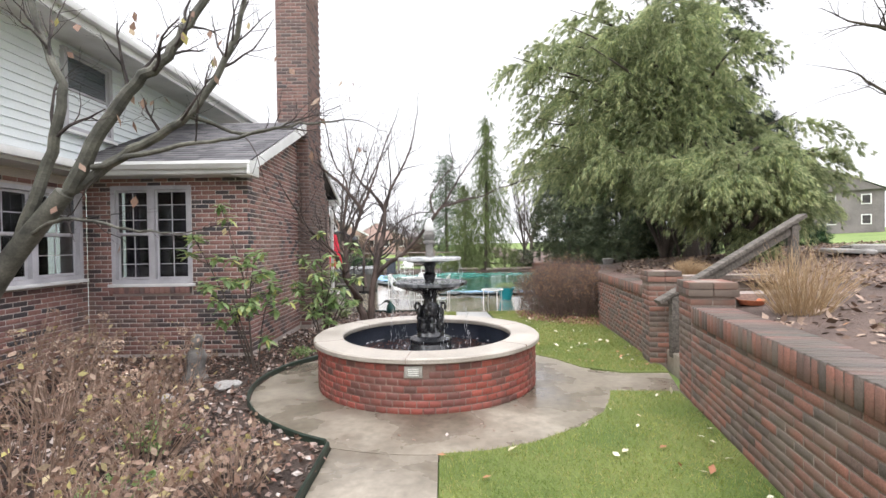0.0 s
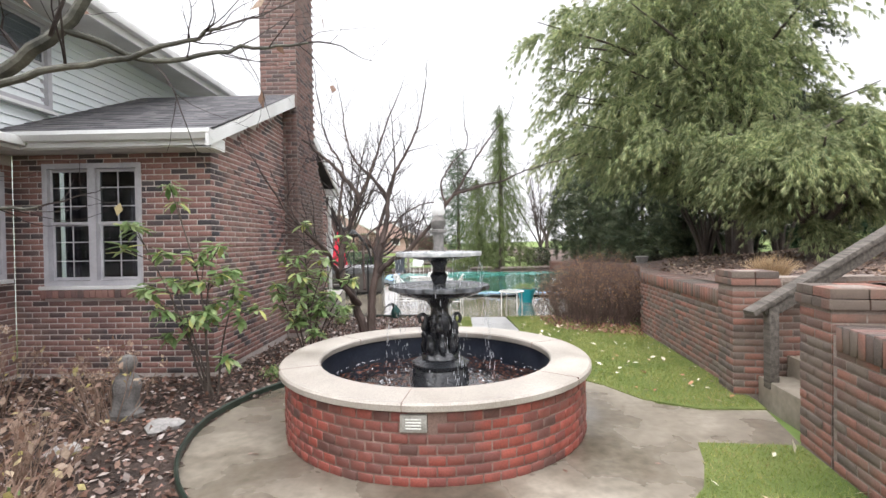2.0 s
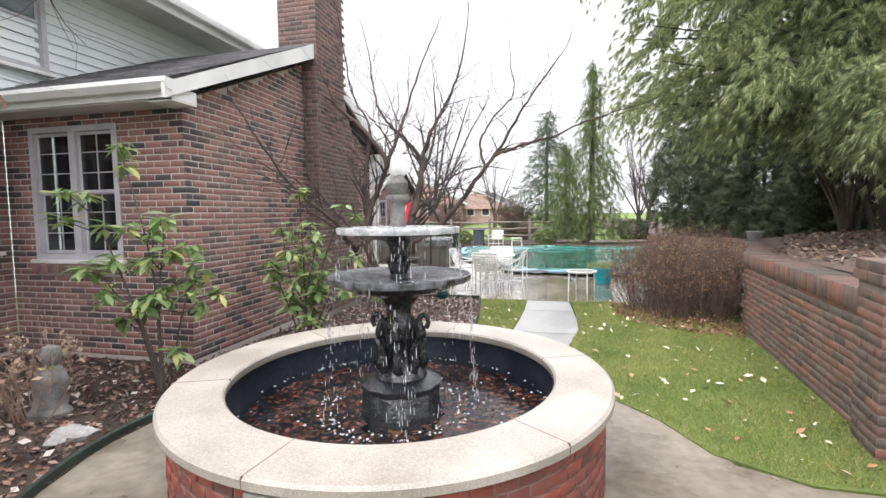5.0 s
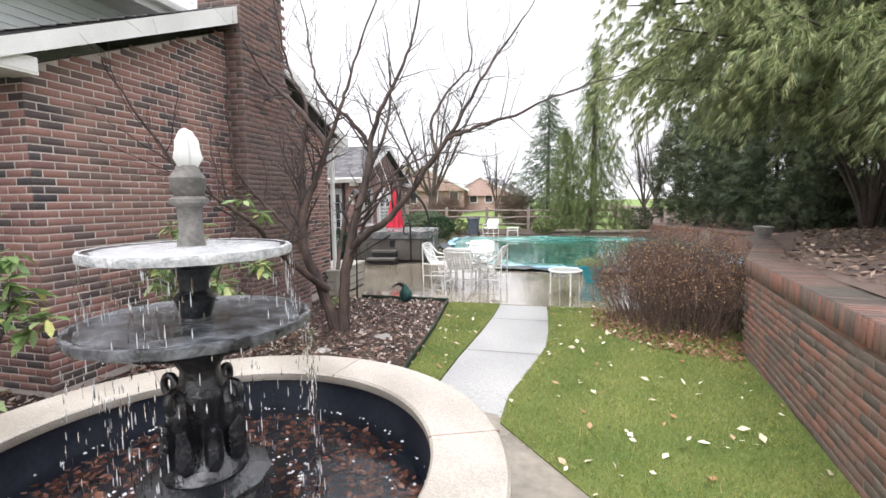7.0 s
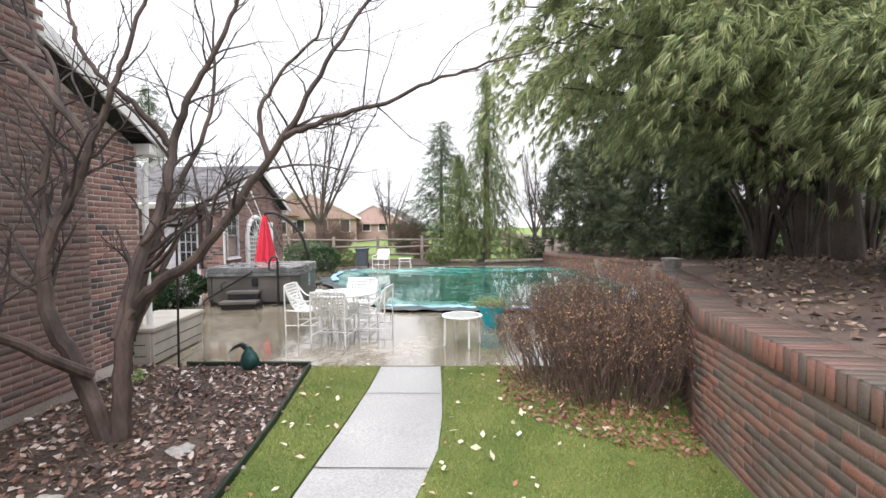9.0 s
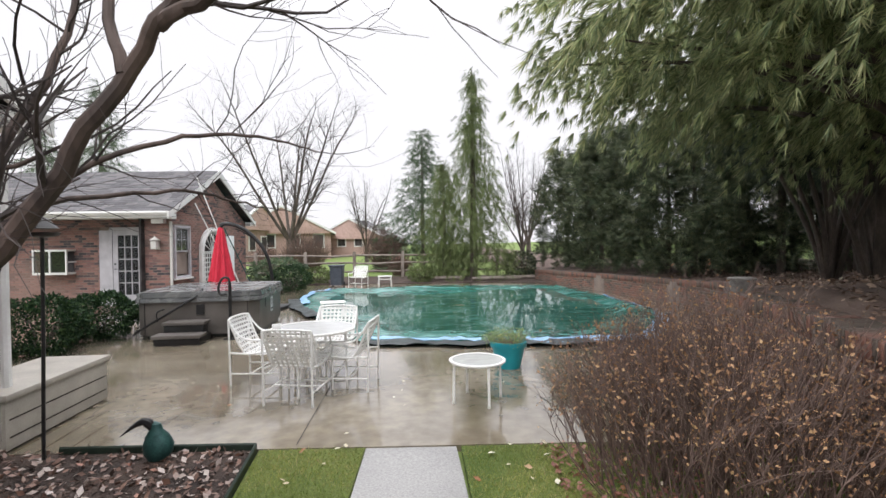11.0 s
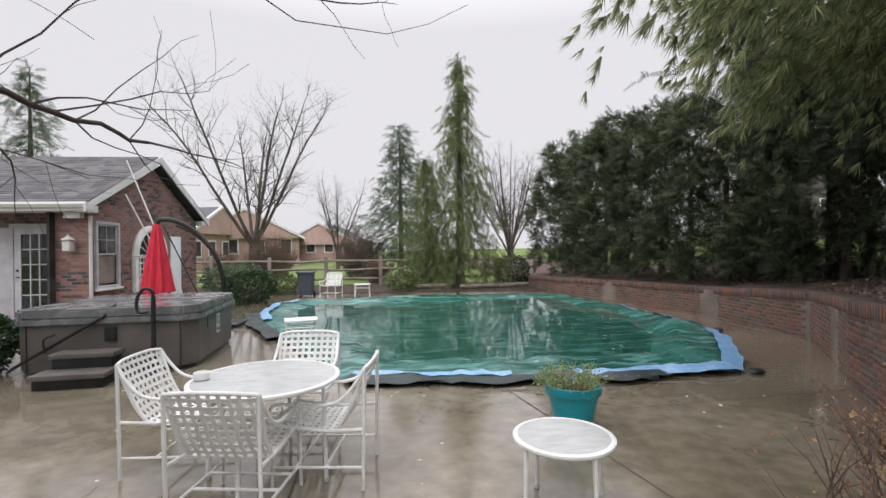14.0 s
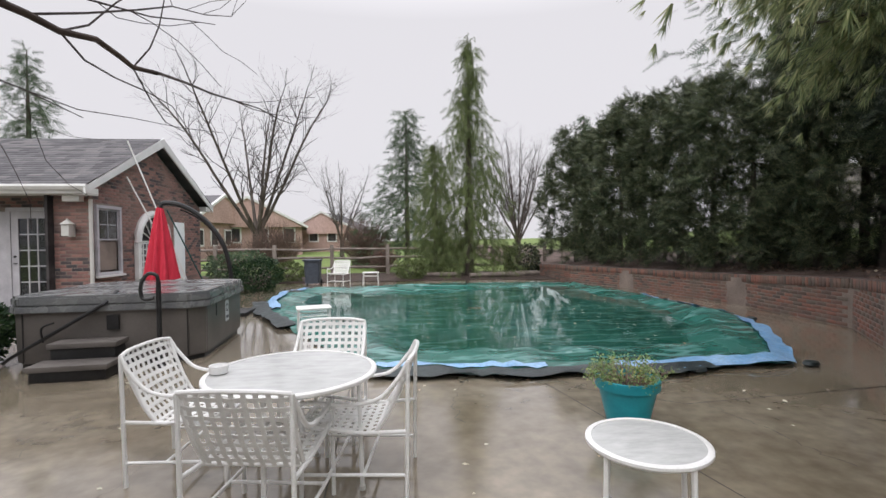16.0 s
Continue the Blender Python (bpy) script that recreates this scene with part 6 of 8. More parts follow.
part("base_plate", a_box(-0.4, 0.4, -0.4, 0.4, 0.0, 0.07, bevel=0.01), M_BLACK, um)
arc_pts = curve_points([(0.0, 0, 0.05), (-0.02, 0, 0.8), (-0.18, -0.05, 1.4), (-0.55, -0.12, 1.85), (-0.95, -0.2, 2.08), (-1.28, -0.26, 2.12), (-1.36, -0.28, 2.03)], 6)
part("mast", a_tube(arc_pts, 0.05, 8), M_BLACK, um, "curved black steel mast")
part("mast_strut", a_tube([p + Vector((0.0, 0.0, -0.1)) + Vector((0.04, 0, 0)) for p in arc_pts[8:26]], 0.014, 6), M_BLACK, um)
fold_ = lathe([(0.02, 2.06), (0.06, 2.02), (0.09, 1.9), (0.15, 1.6), (0.22, 1.25), (0.29, 0.85), (0.32, 0.72), (0.27, 0.71), (0.02, 0.76)], 72, lambda a, r: 1 + 0.16 * math.cos(9 * a + 6 * r))
cn = part("canopy", fold_, M_RED, um, "folded red canvas canopy")
cn.location = (-1.36, -0.28, 0)
part("hub", lathe([(0, 2.14), (0.03, 2.13), (0.03, 2.05), (0, 2.04)], 14), M_BLACK, um).location = (-1.36, -0.28, 0)
part("pole_cover", a_tube([(-1.36, -0.28, 0.02), (-1.36, -0.28, 0.82)], 0.015), M_BLACK, um)
# slim poles of a cleaning set leaning by the wall
for x0_, y0_, x1_, y1_, z1_, mt_ in ((-4.5, 21.6, -5.55, 20.9, 3.6, M_WHITE_METAL), (-4.7, 22.0, -5.75, 21.2, 2.9, M_WHITE_METAL), (-4.2, 21.8, -5.0, 21.3, 2.2, M_GREEN_METAL)):
    lp = thing("pool_pole", pose(x0_, y0_, PZ), "long thin pole of a pool cleaning set leaning outdoors", "pole", "pool poles")
    part("pole", a_tube([(0, 0, 0), (x1_ - x0_, y1_ - y0_, z1_)], 0.016), mt_, lp)

# ---- deck box, lantern pole, ornaments ----
db = thing("deck_box", pose(-3.05, 12.5, PZ, 0, 0, 5), "beige resin deck storage box at the patio edge", "storage box")
part("body", a_box(-0.33, 0.33, -0.7, 0.7, 0.02, 0.44, bevel=0.012), M_BOX, db)
part("lid", a_box(-0.36, 0.36, -0.73, 0.73, 0.44, 0.50, bevel=0.02), M_BOX, db, "flat overhanging lid")
# dark strips draw the shade of the grooves, nothing is cut in
for z_ in (0.12, 0.27):
    part("groove_shade_strip", a_box(0.328, 0.334, -0.66, 0.66, z_, z_ + 0.012), M_JOINT, db, smooth=False)
    part("groove_shade_strip", a_box(-0.3, 0.3, -0.704, -0.698, z_, z_ + 0.012), M_JOINT, db, smooth=False)
for x_ in (-0.3, 0.24):
    part("corner_post", a_box(x_, x_ + 0.06, -0.712, -0.69, 0.0, 0.44, bevel=0.006), M_BOX, db)
# dark patch for the shade in the hand recess
part("recess_shade_patch", a_box(-0.12, 0.12, -0.708, -0.695, 0.33, 0.38), M_JOINT, db, smooth=False)

lpz = ground_z(11.7)
lp_ = thing("bird_feeder_pole", pose(-2.25, 11.7, lpz), "slim black garden pole with a small feeder tray", "garden pole")
part("pole", a_tube([(0, 0, -0.05), (0.02, 0, 1.0), (0.03, 0, 1.82)], 0.014), M_BLACK, lp_)
part("tray", lathe([(0, 1.78), (0.1, 1.8), (0.12, 1.83), (0.11, 1.83), (0.0, 1.8)], 20), M_BLACK, lp_).location = (0.03, 0, 0)
part("roof", lathe([(0, 1.96), (0.05, 1.93), (0.11, 1.86), (0, 1.865)], 16), M_BLACK, lp_).location = (0.03, 0, 0)

dk = tagged(part("duck_ornament", lathe([(0, 0.0), (0.055, 0.005), (0.085, 0.05), (0.09, 0.10), (0.07, 0.16), (0.04, 0.2), (0.03, 0.24), (0.0, 0.26)], 20, lambda a, r: 1 + 0.25 * math.cos(a) + 0.1 * math.cos(2 * a)), M_GREEN_METAL), "verdigris green metal bird ornament in the mulch", "ornament")
dk.matrix_world = pose(-1.34, 11.65, ground_z(11.65) + 0.012, 0, 0, 8) @ Matrix.Diagonal((1.15, 1.0, 1.2, 1))
fish_bm = bmesh.new()
tube(fish_bm, curve_points([(0.0, 0, 0.2), (-0.05, 0, 0.255), (-0.11, 0, 0.245), (-0.22, 0.0, 0.17)], 4), [0.02, 0.028, 0.03, 0.032, 0.03, 0.026, 0.024, 0.022, 0.018, 0.014, 0.01, 0.006, 0.002], 8)
bl_ = part("bird_bill", fish_bm, M_BLACK, dk)

stt = tagged(part("garden_statue", lathe([(0, 0), (0.12, 0.0), (0.13, 0.06), (0.1, 0.1), (0.09, 0.22), (0.105, 0.3), (0.08, 0.38), (0.045, 0.42), (0.06, 0.46), (0.068, 0.51), (0.05, 0.56), (0, 0.58)], 20, lambda a, r: 1 + 0.12 * math.cos(2 * a) + 0.06 * math.cos(5 * a)), M_STATUE), "small weathered stone garden statue in the leaf litter", "statue")
stt.matrix_world = pose(-3.0, 5.6, ground_z(5.6) + 0.005, 0, 4, 30)
for x_, y_, s_ in ((-2.5, 5.35, 0.13), (-2.95, 4.9, 0.1), (-1.3, 8.7, 0.08), (-0.85, 9.4, 0.09)):
    rk = tagged(part("garden_stone", lathe([(0, 0), (s_, 0.0), (s_ * 1.1, s_ * 0.25), (s_ * 0.8, s_ * 0.5), (0, s_ * 0.58)], 11, lambda a, r: 1 + 0.2 * math.sin(3 * a + 5 * s_) + 0.1 * math.sin(7 * a)), M_STONE), "flat grey garden stone in the mulch", "stone", "garden stones")
    rk.matrix_world = pose(x_, y_, ground_z(y_) + 0.005, 0, 0, x_ * 90)

# bed edging strips
def edging(pts, label):
    line = curve_points([(x, y, ground_z(y)) for x, y in pts], 5)
    bm = bmesh.new()
    rows = []
    for k, p in enumerate(line):
        d = (line[min(k + 1, len(line) - 1)] - line[max(k - 1, 0)]).normalized()
        s = Vector((-d.y, d.x, 0)).normalized() * 0.012
        rows.append([bm.verts.new(q) for q in (p + s + Vector((0, 0, -0.05)), p + s + Vector((0, 0, 0.06)), p + Vector((0, 0, 0.072)), p - s + Vector((0, 0, 0.06)), p - s + Vector((0, 0, -0.05)))])
    for a, b in zip(rows, rows[1:]):
        for k in range(4):
            bm.faces.new((a[k], b[k], b[k + 1], a[k + 1]))
    bm.faces.new(rows[0][::-1])
    bm.faces.new(rows[-1])
    bmesh.ops.recalc_face_normals(bm, faces=bm.faces)
    tagged(part("bed_edging", bm, M_EDGING), label, "edging", "bed edgings")


edging([(-0.93, -3), (-0.93, 0), (-0.92, 2.4), (-0.92, 3.64)], "dark plastic edging strip along the walk")
edging([(-0.95, 3.68), (-1.25, 3.86), (-1.66, 4.22), (-1.98, 4.7), (-2.17, 5.3), (-2.16, 5.9), (-1.96, 6.5), (-1.5, 7.1), (-0.9, 7.5)], "dark green edging strip curving round the fountain paving")
edging([(-0.08, 7.64), (-0.14, 7.9), (-0.22, 8.5), (-0.36, 10), (-0.6, 11.78)], "dark edging strip between mulch bed and grass")
edging([(-0.6, 11.8), (-2.2, 11.8)], "dark edging strip at the patio edge")

# joints and cracks in the paving
for pts_ in ([(0.23, 9.2), (1.06, 9.2)], [(0.30, 10.79), (1.10, 10.79)], [(-0.85, 2.0), (-0.03, 2.0)], [(-0.84, 0.4), (-0.03, 0.4)], [(-0.3, 11.9), (-0.45, 15.5)], [(2.3, 11.9), (1.55, 15.3)], [(-9, 15.3), (-4.7, 15.3)], [(-4.7, 12.0), (-4.7, 20.2)], [(2.6, 14.6), (5.3, 14.9)], [(1.6, 15.3), (2.6, 14.6)]):
    bm_ = bmesh.new()
    a_, b_ = Vector((*pts_[0], 0)), Vector((*pts_[1], 0))
    s_ = Vector((-(b_ - a_).y, (b_ - a_).x, 0)).normalized() * 0.005
    n_ = 24
    rows_ = []
    for k_ in range(n_ + 1):
        p_ = a_.lerp(b_, k_ / n_)
        rows_.append([bm_.verts.new((p_.x + s * s_.x, p_.y + s * s_.y, ground_z(p_.y) + 0.0035)) for s in (-1, 1)])
    for r0_, r1_ in zip(rows_, rows_[1:]):
        bm_.faces.new((r0_[0], r0_[1], r1_[1], r1_[0]))
    tagged(part("paving_joint", bm_, M_JOINT, smooth=False), "dark joint between concrete slabs", "joint", "paving joints", kind="structure")
for x0_, y0_, seed_ in ((-1.75, 12.3, 2), (-2.6, 12.6, 6), (3.0, 13.4, 9), (0.6, 14.4, 4)):
    r_ = random.Random(seed_)
    bm_ = bmesh.new()
    x_, y_ = x0_, y0_
    prev_ = None
    for k_ in range(34):
        w_ = 0.004 * (1 - k_ / 40)
        row_ = [bm_.verts.new((x_ - w_, y_, PZ + 0.003)), bm_.verts.new((x_ + w_, y_, PZ + 0.003))]
        if prev_:
            bm_.faces.new((prev_[0], prev_[1], row_[1], row_[0]))
        prev_ = row_
        x_ += r_.uniform(-0.05, 0.045)
        y_ += r_.uniform(0.02, 0.09)
    tagged(part("paving_crack", bm_, M_JOINT, smooth=False), "hairline crack wandering across the patio", "crack", "paving cracks", kind="structure")


# ---- trees and shrubs ----
WALK_Y, WALK_X = [0, 1.6, 2.2, 3.7, 5.0, 6.5, 8.8, 9.9, 10.8], [0, 0, 0.3, 1.2, 1.33, 1.2, 0.7, 0.4, 0.1]


def near_walk(p):
    """Whether a point would hang in the way of someone walking through."""
    return -1 < p.y < 12.0 and 0.6 < p.z < 2.1 and abs(p.x - float(np.interp(p.y, WALK_Y, WALK_X))) < 0.5


def grow(bm_list, tips, start, direction, length, radius, level, rng, up=0.15, spread_=0.6, fork=(3, 4), droop=0.0, wiggle=0.16, min_r=0.003, root=Vector((0, 0, 0))):
    """A branch with side branches, down to twigs. bm_list: one bmesh for each level, the last for all the rest."""
    pts, d, p = [Vector(start)], Vector(direction).normalized(), Vector(start)
    n = 6 if level < 2 else 4
    for k in range(n):
        d = (d + Vector((rng.uniform(-1, 1), rng.uniform(-1, 1), rng.uniform(-1, 1))) * wiggle + Vector((0, 0, up - droop))).normalized()
        p = p + d * (length / n)
        pts.append(p.copy())
    if any(near_walk(q + root) for q in pts):
        return
    radii = [max(min_r * 0.5, radius * (1 - 0.75 * k / n)) for k in range(n + 1)]
    tube(bm_list[min(level, len(bm_list) - 1)], pts, radii, 7 if radius > 0.03 else (5 if radius > 0.008 else 3), cap=False)
    tips.append((pts[-1], d.copy()))
    if radius * 0.5 < min_r or level > 4:
        return
    for k in range(rng.randint(*fork)):
        t = rng.uniform(0.3, 0.98)
        i = min(int(t * n), n - 1)
        q = pts[i].lerp(pts[i + 1], t * n - i)
        along_d = (pts[i + 1] - pts[i]).normalized()
        side = along_d.orthogonal().normalized()
        side.rotate(Matrix.Rotation(rng.uniform(0, 6.28), 3, along_d))
        grow(bm_list, tips, q, along_d + side * rng.uniform(0.4, 1.1) * spread_ * 1.5, length * rng.uniform(0.42, 0.68), radii[i] * rng.uniform(0.4, 0.62), level + 1, rng, up, spread_, fork, droop, wiggle, min_r, root)


def guided_tree(name, base, stems, label, bark, seed, twig_len=0.9, fork=(3, 5), trunk=None, sides=5, category="tree", up=0.05, min_r=0.0022):
    """A bare tree whose main stems follow given lines; the side branches grow by themselves."""
    rng_ = random.Random(seed)
    t = thing(name, pose(*base), label, category)
    tips = []
    twigs = bmesh.new()
    for pts, r0, r1 in stems:
        line = curve_points(pts, 6)
        line = [p + Vector((rng_.uniform(-1, 1), rng_.uniform(-1, 1), rng_.uniform(-1, 1))) * 0.015 for p in line]
        n = len(line)
        radii = [r0 + (r1 - r0) * (k / (n - 1)) ** 0.8 for k in range(n)]
        part("limb", tube(bmesh.new(), line, radii, 9), bark, t)
        for k in range(sides + int(n * 0.35)):
            i = rng_.randint(int(n * 0.28), n - 2)
            d = (line[i + 1] - line[i]).normalized()
            s = d.orthogonal().normalized()
            s.rotate(Matrix.Rotation(rng_.uniform(0, 6.28), 3, d))
            grow([twigs], tips, line[i], d * 0.7 + s * rng_.uniform(0.5, 1.0) + Vector((0, 0, 0.25)), twig_len * rng_.uniform(0.5, 1.2), radii[i] * 0.42, 1, rng_, up, 0.75, fork, 0.0, 0.3, min_r, Vector(base))
        grow([twigs], tips, line[-1], line[-1] - line[-2], twig_len * 0.7, r1 * 0.95, 1, rng_, up, 0.7, fork, 0.0, 0.25, min_r, Vector(base))
    if trunk:
        part("trunk", tube(bmesh.new(), curve_points(trunk[0], 6), [trunk[1] + (trunk[2] - trunk[1]) * k / (6 * (len(trunk[0]) - 1)) for k in range(6 * (len(trunk[0]) - 1) + 1)], 12), bark, t)
    part("branchwork", twigs, M_TWIG, t)["kind"] = "stuff"
    return t, tips


TX, TY = -1.53, 9.63
TZ = ground_z(TY)
guided_tree("crape_tree", (TX, TY, TZ), [
    ([(0.03, 0.02, 0), (0.05, 0.05, 0.6), (0.14, 0.1, 1.25), (0.28, 0.3, 2.0), (0.30, 0.45, 2.5), (0.48, 0.5, 3.0), (0.8, 0.55, 3.6), (1.0, 0.6, 4.4)], 0.085, 0.010),
    ([(0.30, 0.45, 2.45), (0.06, 0.35, 2.78), (-0.22, 0.25, 3.05), (-0.40, 0.2, 3.5), (-0.45, 0.2, 4.1)], 0.034, 0.009),
    ([(-0.05, -0.02, 0), (-0.24, -0.05, 0.6), (-0.42, -0.1, 1.1), (-0.43, -0.1, 1.55), (-0.28, 0.0, 2.0), (-0.12, 0.05, 2.45), (0.05, 0.05, 2.85), (0.2, 0.1, 3.3), (0.52, 0.2, 4.2)], 0.08, 0.010),
    ([(-0.16, -0.04, 0.55), (-0.32, -0.5, 0.92), (-0.36, -0.9, 1.25), (-0.42, -1.35, 1.6), (-0.75, -1.7, 2.0), (-1.05, -1.95, 2.6)], 0.05, 0.009),
    ([(-0.44, -0.1, 1.2), (-0.75, -0.25, 1.55), (-1.0, -0.35, 1.85), (-1.22, -0.4, 2.25), (-1.25, -0.4, 3.0)], 0.03, 0.007),
    ([(-0.13, 0.05, 2.4), (-0.50, 0.03, 2.9), (-0.9, 0.0, 3.25), (-1.25, 0.0, 3.6), (-1.7, -0.1, 4.2)], 0.042, 0.009),
    ([(-0.42, -0.1, 1.5), (-0.5, 0.0, 2.2), (-0.44, 0.1, 2.9), (-0.75, 0.2, 3.5), (-0.9, 0.2, 4.3)], 0.034, 0.009),
    ([(0.10, 0.08, 1.0), (0.35, 0.05, 1.26), (0.72, 0.0, 1.5), (1.05, -0.05, 1.86), (1.38, -0.1, 2.28), (1.62, -0.15, 2.58), (1.9, -0.15, 3.05), (2.3, -0.1, 3.6)], 0.06, 0.010),
    ([(1.5, -0.12, 2.42), (1.85, -0.22, 2.52), (2.3, -0.3, 2.62), (2.8, -0.3, 2.82), (3.3, -0.25, 2.95)], 0.026, 0.006),
    ([(1.36, -0.1, 2.25), (1.3, -0.05, 2.65), (1.5, 0.0, 3.0), (1.75, 0.05, 3.3), (1.7, 0.1, 3.8)], 0.022, 0.006),
    ([(0.2, 0.1, 1.6), (0.55, 0.05, 1.85), (0.95, 0.05, 2.0)], 0.02, 0.008),
    ([(0.1, 0.2, 1.2), (0.1, 0.7, 2.0), (0.35, 1.0, 2.9), (0.3, 1.2, 3.9)], 0.045, 0.010),
    ([(0.1, 0.1, 0.8), (0.3, 0.7, 1.85), (0.75, 1.25, 2.32), (1.15, 1.7, 2.45), (1.48, 2.05, 2.42)], 0.028, 0.006),
    ([(-0.1, 0.15, 0.8), (-0.2, 0.9, 1.75), (0.33, 1.85, 2.08), (0.63, 2.3, 2.07), (0.83, 2.7, 2.02)], 0.028, 0.007),
], "bare multi-stemmed ornamental tree with smooth pinkish-brown bark", M_PINK_BARK, 3, twig_len=0.85, fork=(3, 5), sides=5)

t2, tips2 = guided_tree("dogwood_tree", (-4.5, 4.05, -0.1), [
    ([(0.8, 0, 1.55), (1.15, 0, 2.45), (1.25, -0.02, 3.0), (1.02, 0, 3.6), (0.9, 0, 4.4)], 0.055, 0.022),
    ([(1.3, 0, 2.1), (1.73, 0, 2.85), (2.16, 0, 3.24), (2.4, 0, 3.6), (2.8, 0.1, 4.3)], 0.065, 0.026),
    ([(1.2, 0.02, 2.05), (1.8, 0.05, 2.45), (2.31, 0, 2.72), (2.66, 0, 3.2), (2.82, 0, 3.65), (3.0, 0, 4.4)], 0.05, 0.015),
    ([(1.5, -0.02, 2.3), (2.2, -0.1, 2.42), (2.9, -0.15, 2.52), (3.3, -0.2, 2.6)], 0.028, 0.008),
    ([(2.3, 0.0, 2.75), (2.7, 0.2, 2.62), (3.2, 0.3, 2.72), (3.6, 0.35, 2.75)], 0.022, 0.007),
    ([(0.9, 0, 1.7), (1.4, -0.2, 1.85), (2.0, -0.3, 1.75), (2.5, -0.35, 1.7)], 0.022, 0.006),
], "leaning bare dogwood with mossy grey bark and a few last leaves", M_BARK_GREEN, 11, twig_len=0.6, fork=(3, 4), sides=3,
    trunk=([(0, 0, -0.05), (0.35, 0, 0.85), (0.72, 0, 1.45), (1.25, 0, 2.08)], 0.12, 0.075))
rng = np.random.default_rng(21)
tp = np.array([tuple(p) for p, _ in tips2])
tp = tp[rng.random(len(tp)) < 0.16]
hang = np.stack([rng.normal(size=len(tp)) * 0.5, rng.normal(size=len(tp)) * 0.5, -1 + 0 * tp[:, 0]], 1)
scatter("last_leaves", LEAF_V, LEAF_F, tp, frames_from(hang, rng), rng.uniform(0.06, 0.12, (len(tp), 1)), M_DRY_LEAF, t2, "few yellowed hanging leaves")["kind"] = "stuff"


def far_bare_tree(x, y, z, h, label, seed, bark=M_BARK, spread_=1.0):
    rng_ = random.Random(seed)
    stems = []
    for k in range(7):
        a = 6.28 * k / 7 + rng_.random()
        w = rng_.uniform(0.15, 0.38) * h * spread_
        stems.append(([(0, 0, h * 0.13), (0.3 * w * math.cos(a), 0.3 * w * math.sin(a), h * 0.32), (0.7 * w * math.cos(a), 0.7 * w * math.sin(a), h * 0.6), (w * math.cos(a), w * math.sin(a), h * rng_.uniform(0.72, 0.95))], h * 0.010, h * 0.0022))
    return guided_tree("bare_tree", (x, y, z), stems, label, bark, seed, twig_len=h * 0.19, fork=(4, 6), sides=13, trunk=([(0, 0, -0.2), (0, 0, h * 0.08), (0, 0, h * 0.16)], h * 0.026, h * 0.02), up=0.06, min_r=h * 0.00042)


far_bare_tree(-8.9, 40.5, land(-8.9, 40.5)[2], 13.2, "tall bare winter tree with a broad open crown", 31, spread_=1.35)
far_bare_tree(6.0, 34.5, 0.2, 6.2, "slender bare tree beyond the fence", 32)
far_bare_tree(8.3, 44, 0.3, 8.0, "bare pinkish-grey tree in the distance", 33)
far_bare_tree(-4.6, 47, 0.1, 7.0, "small bare tree by the distant house", 35)
guided_tree("bare_tree", (12.7, 11, bank_z(9, 11)), [
    ([(0, 0, 0), (-0.2, 0, 2.5), (-0.8, -0.2, 4.0), (-2.2, -0.4, 4.6), (-3.6, -0.5, 4.9)], 0.22, 0.02),
    ([(0, 0, 0.5), (0.4, 0, 3.0), (0.2, 0.3, 6.0), (-0.6, 0.4, 9.0)], 0.2, 0.03),
    ([(-0.4, 0, 3.0), (-1.6, -0.3, 3.2), (-2.7, -0.6, 3.2), (-3.7, -0.7, 3.7)], 0.09, 0.015)], "bare dark tree on the upper lawn", M_BARK, 41, twig_len=1.3, fork=(2, 3), sides=3)


def sprays(parent, name, places, dirs, sizes, material, rng_):
    ax = frames_from(dirs, rng_)
    return scatter(name, SPRAY_V, SPRAY_F, places, ax, np.asarray(sizes).reshape(-1, 1), material, parent)


def feathered_crown(parent, pads, rng_, material, reach=(0.45, 0.9), size=(0.12, 0.22), per=8, name="foliage"):
    """Layered boughs: each pad is a spray of drooping branchlets set with soft needle tufts. pads: (place, outward direction)."""
    pl, dr = [], []
    for c, o in pads:
        for b in range(per):
            d = o + rng_.normal(size=3) * np.array([0.6, 0.6, 0.28]) + np.array([0, 0, 0.12])
            d /= np.linalg.norm(d)
            ln = rng_.uniform(*reach)
            u = (np.arange(8) + rng_.random(8)) / 8
            p = c + d * (ln * u)[:, None]
            p[:, 2] -= 0.95 * ln * u ** 1.7
            pl.append(p + rng_.normal(size=(8, 3)) * 0.025)
            q = np.tile(d, (8, 1)) + rng_.normal(size=(8, 3)) * 0.35
            q[:, 2] -= 0.45 + 1.2 * u
            dr.append(q)
    pl, dr = np.concatenate(pl), np.concatenate(dr)
    ob = scatter(name, TUFT_V, TUFT_F, pl, frames_from(dr, rng_), rng_.uniform(*size, (len(pl), 1)), material, parent)
    ob["kind"] = "stuff"
    return ob


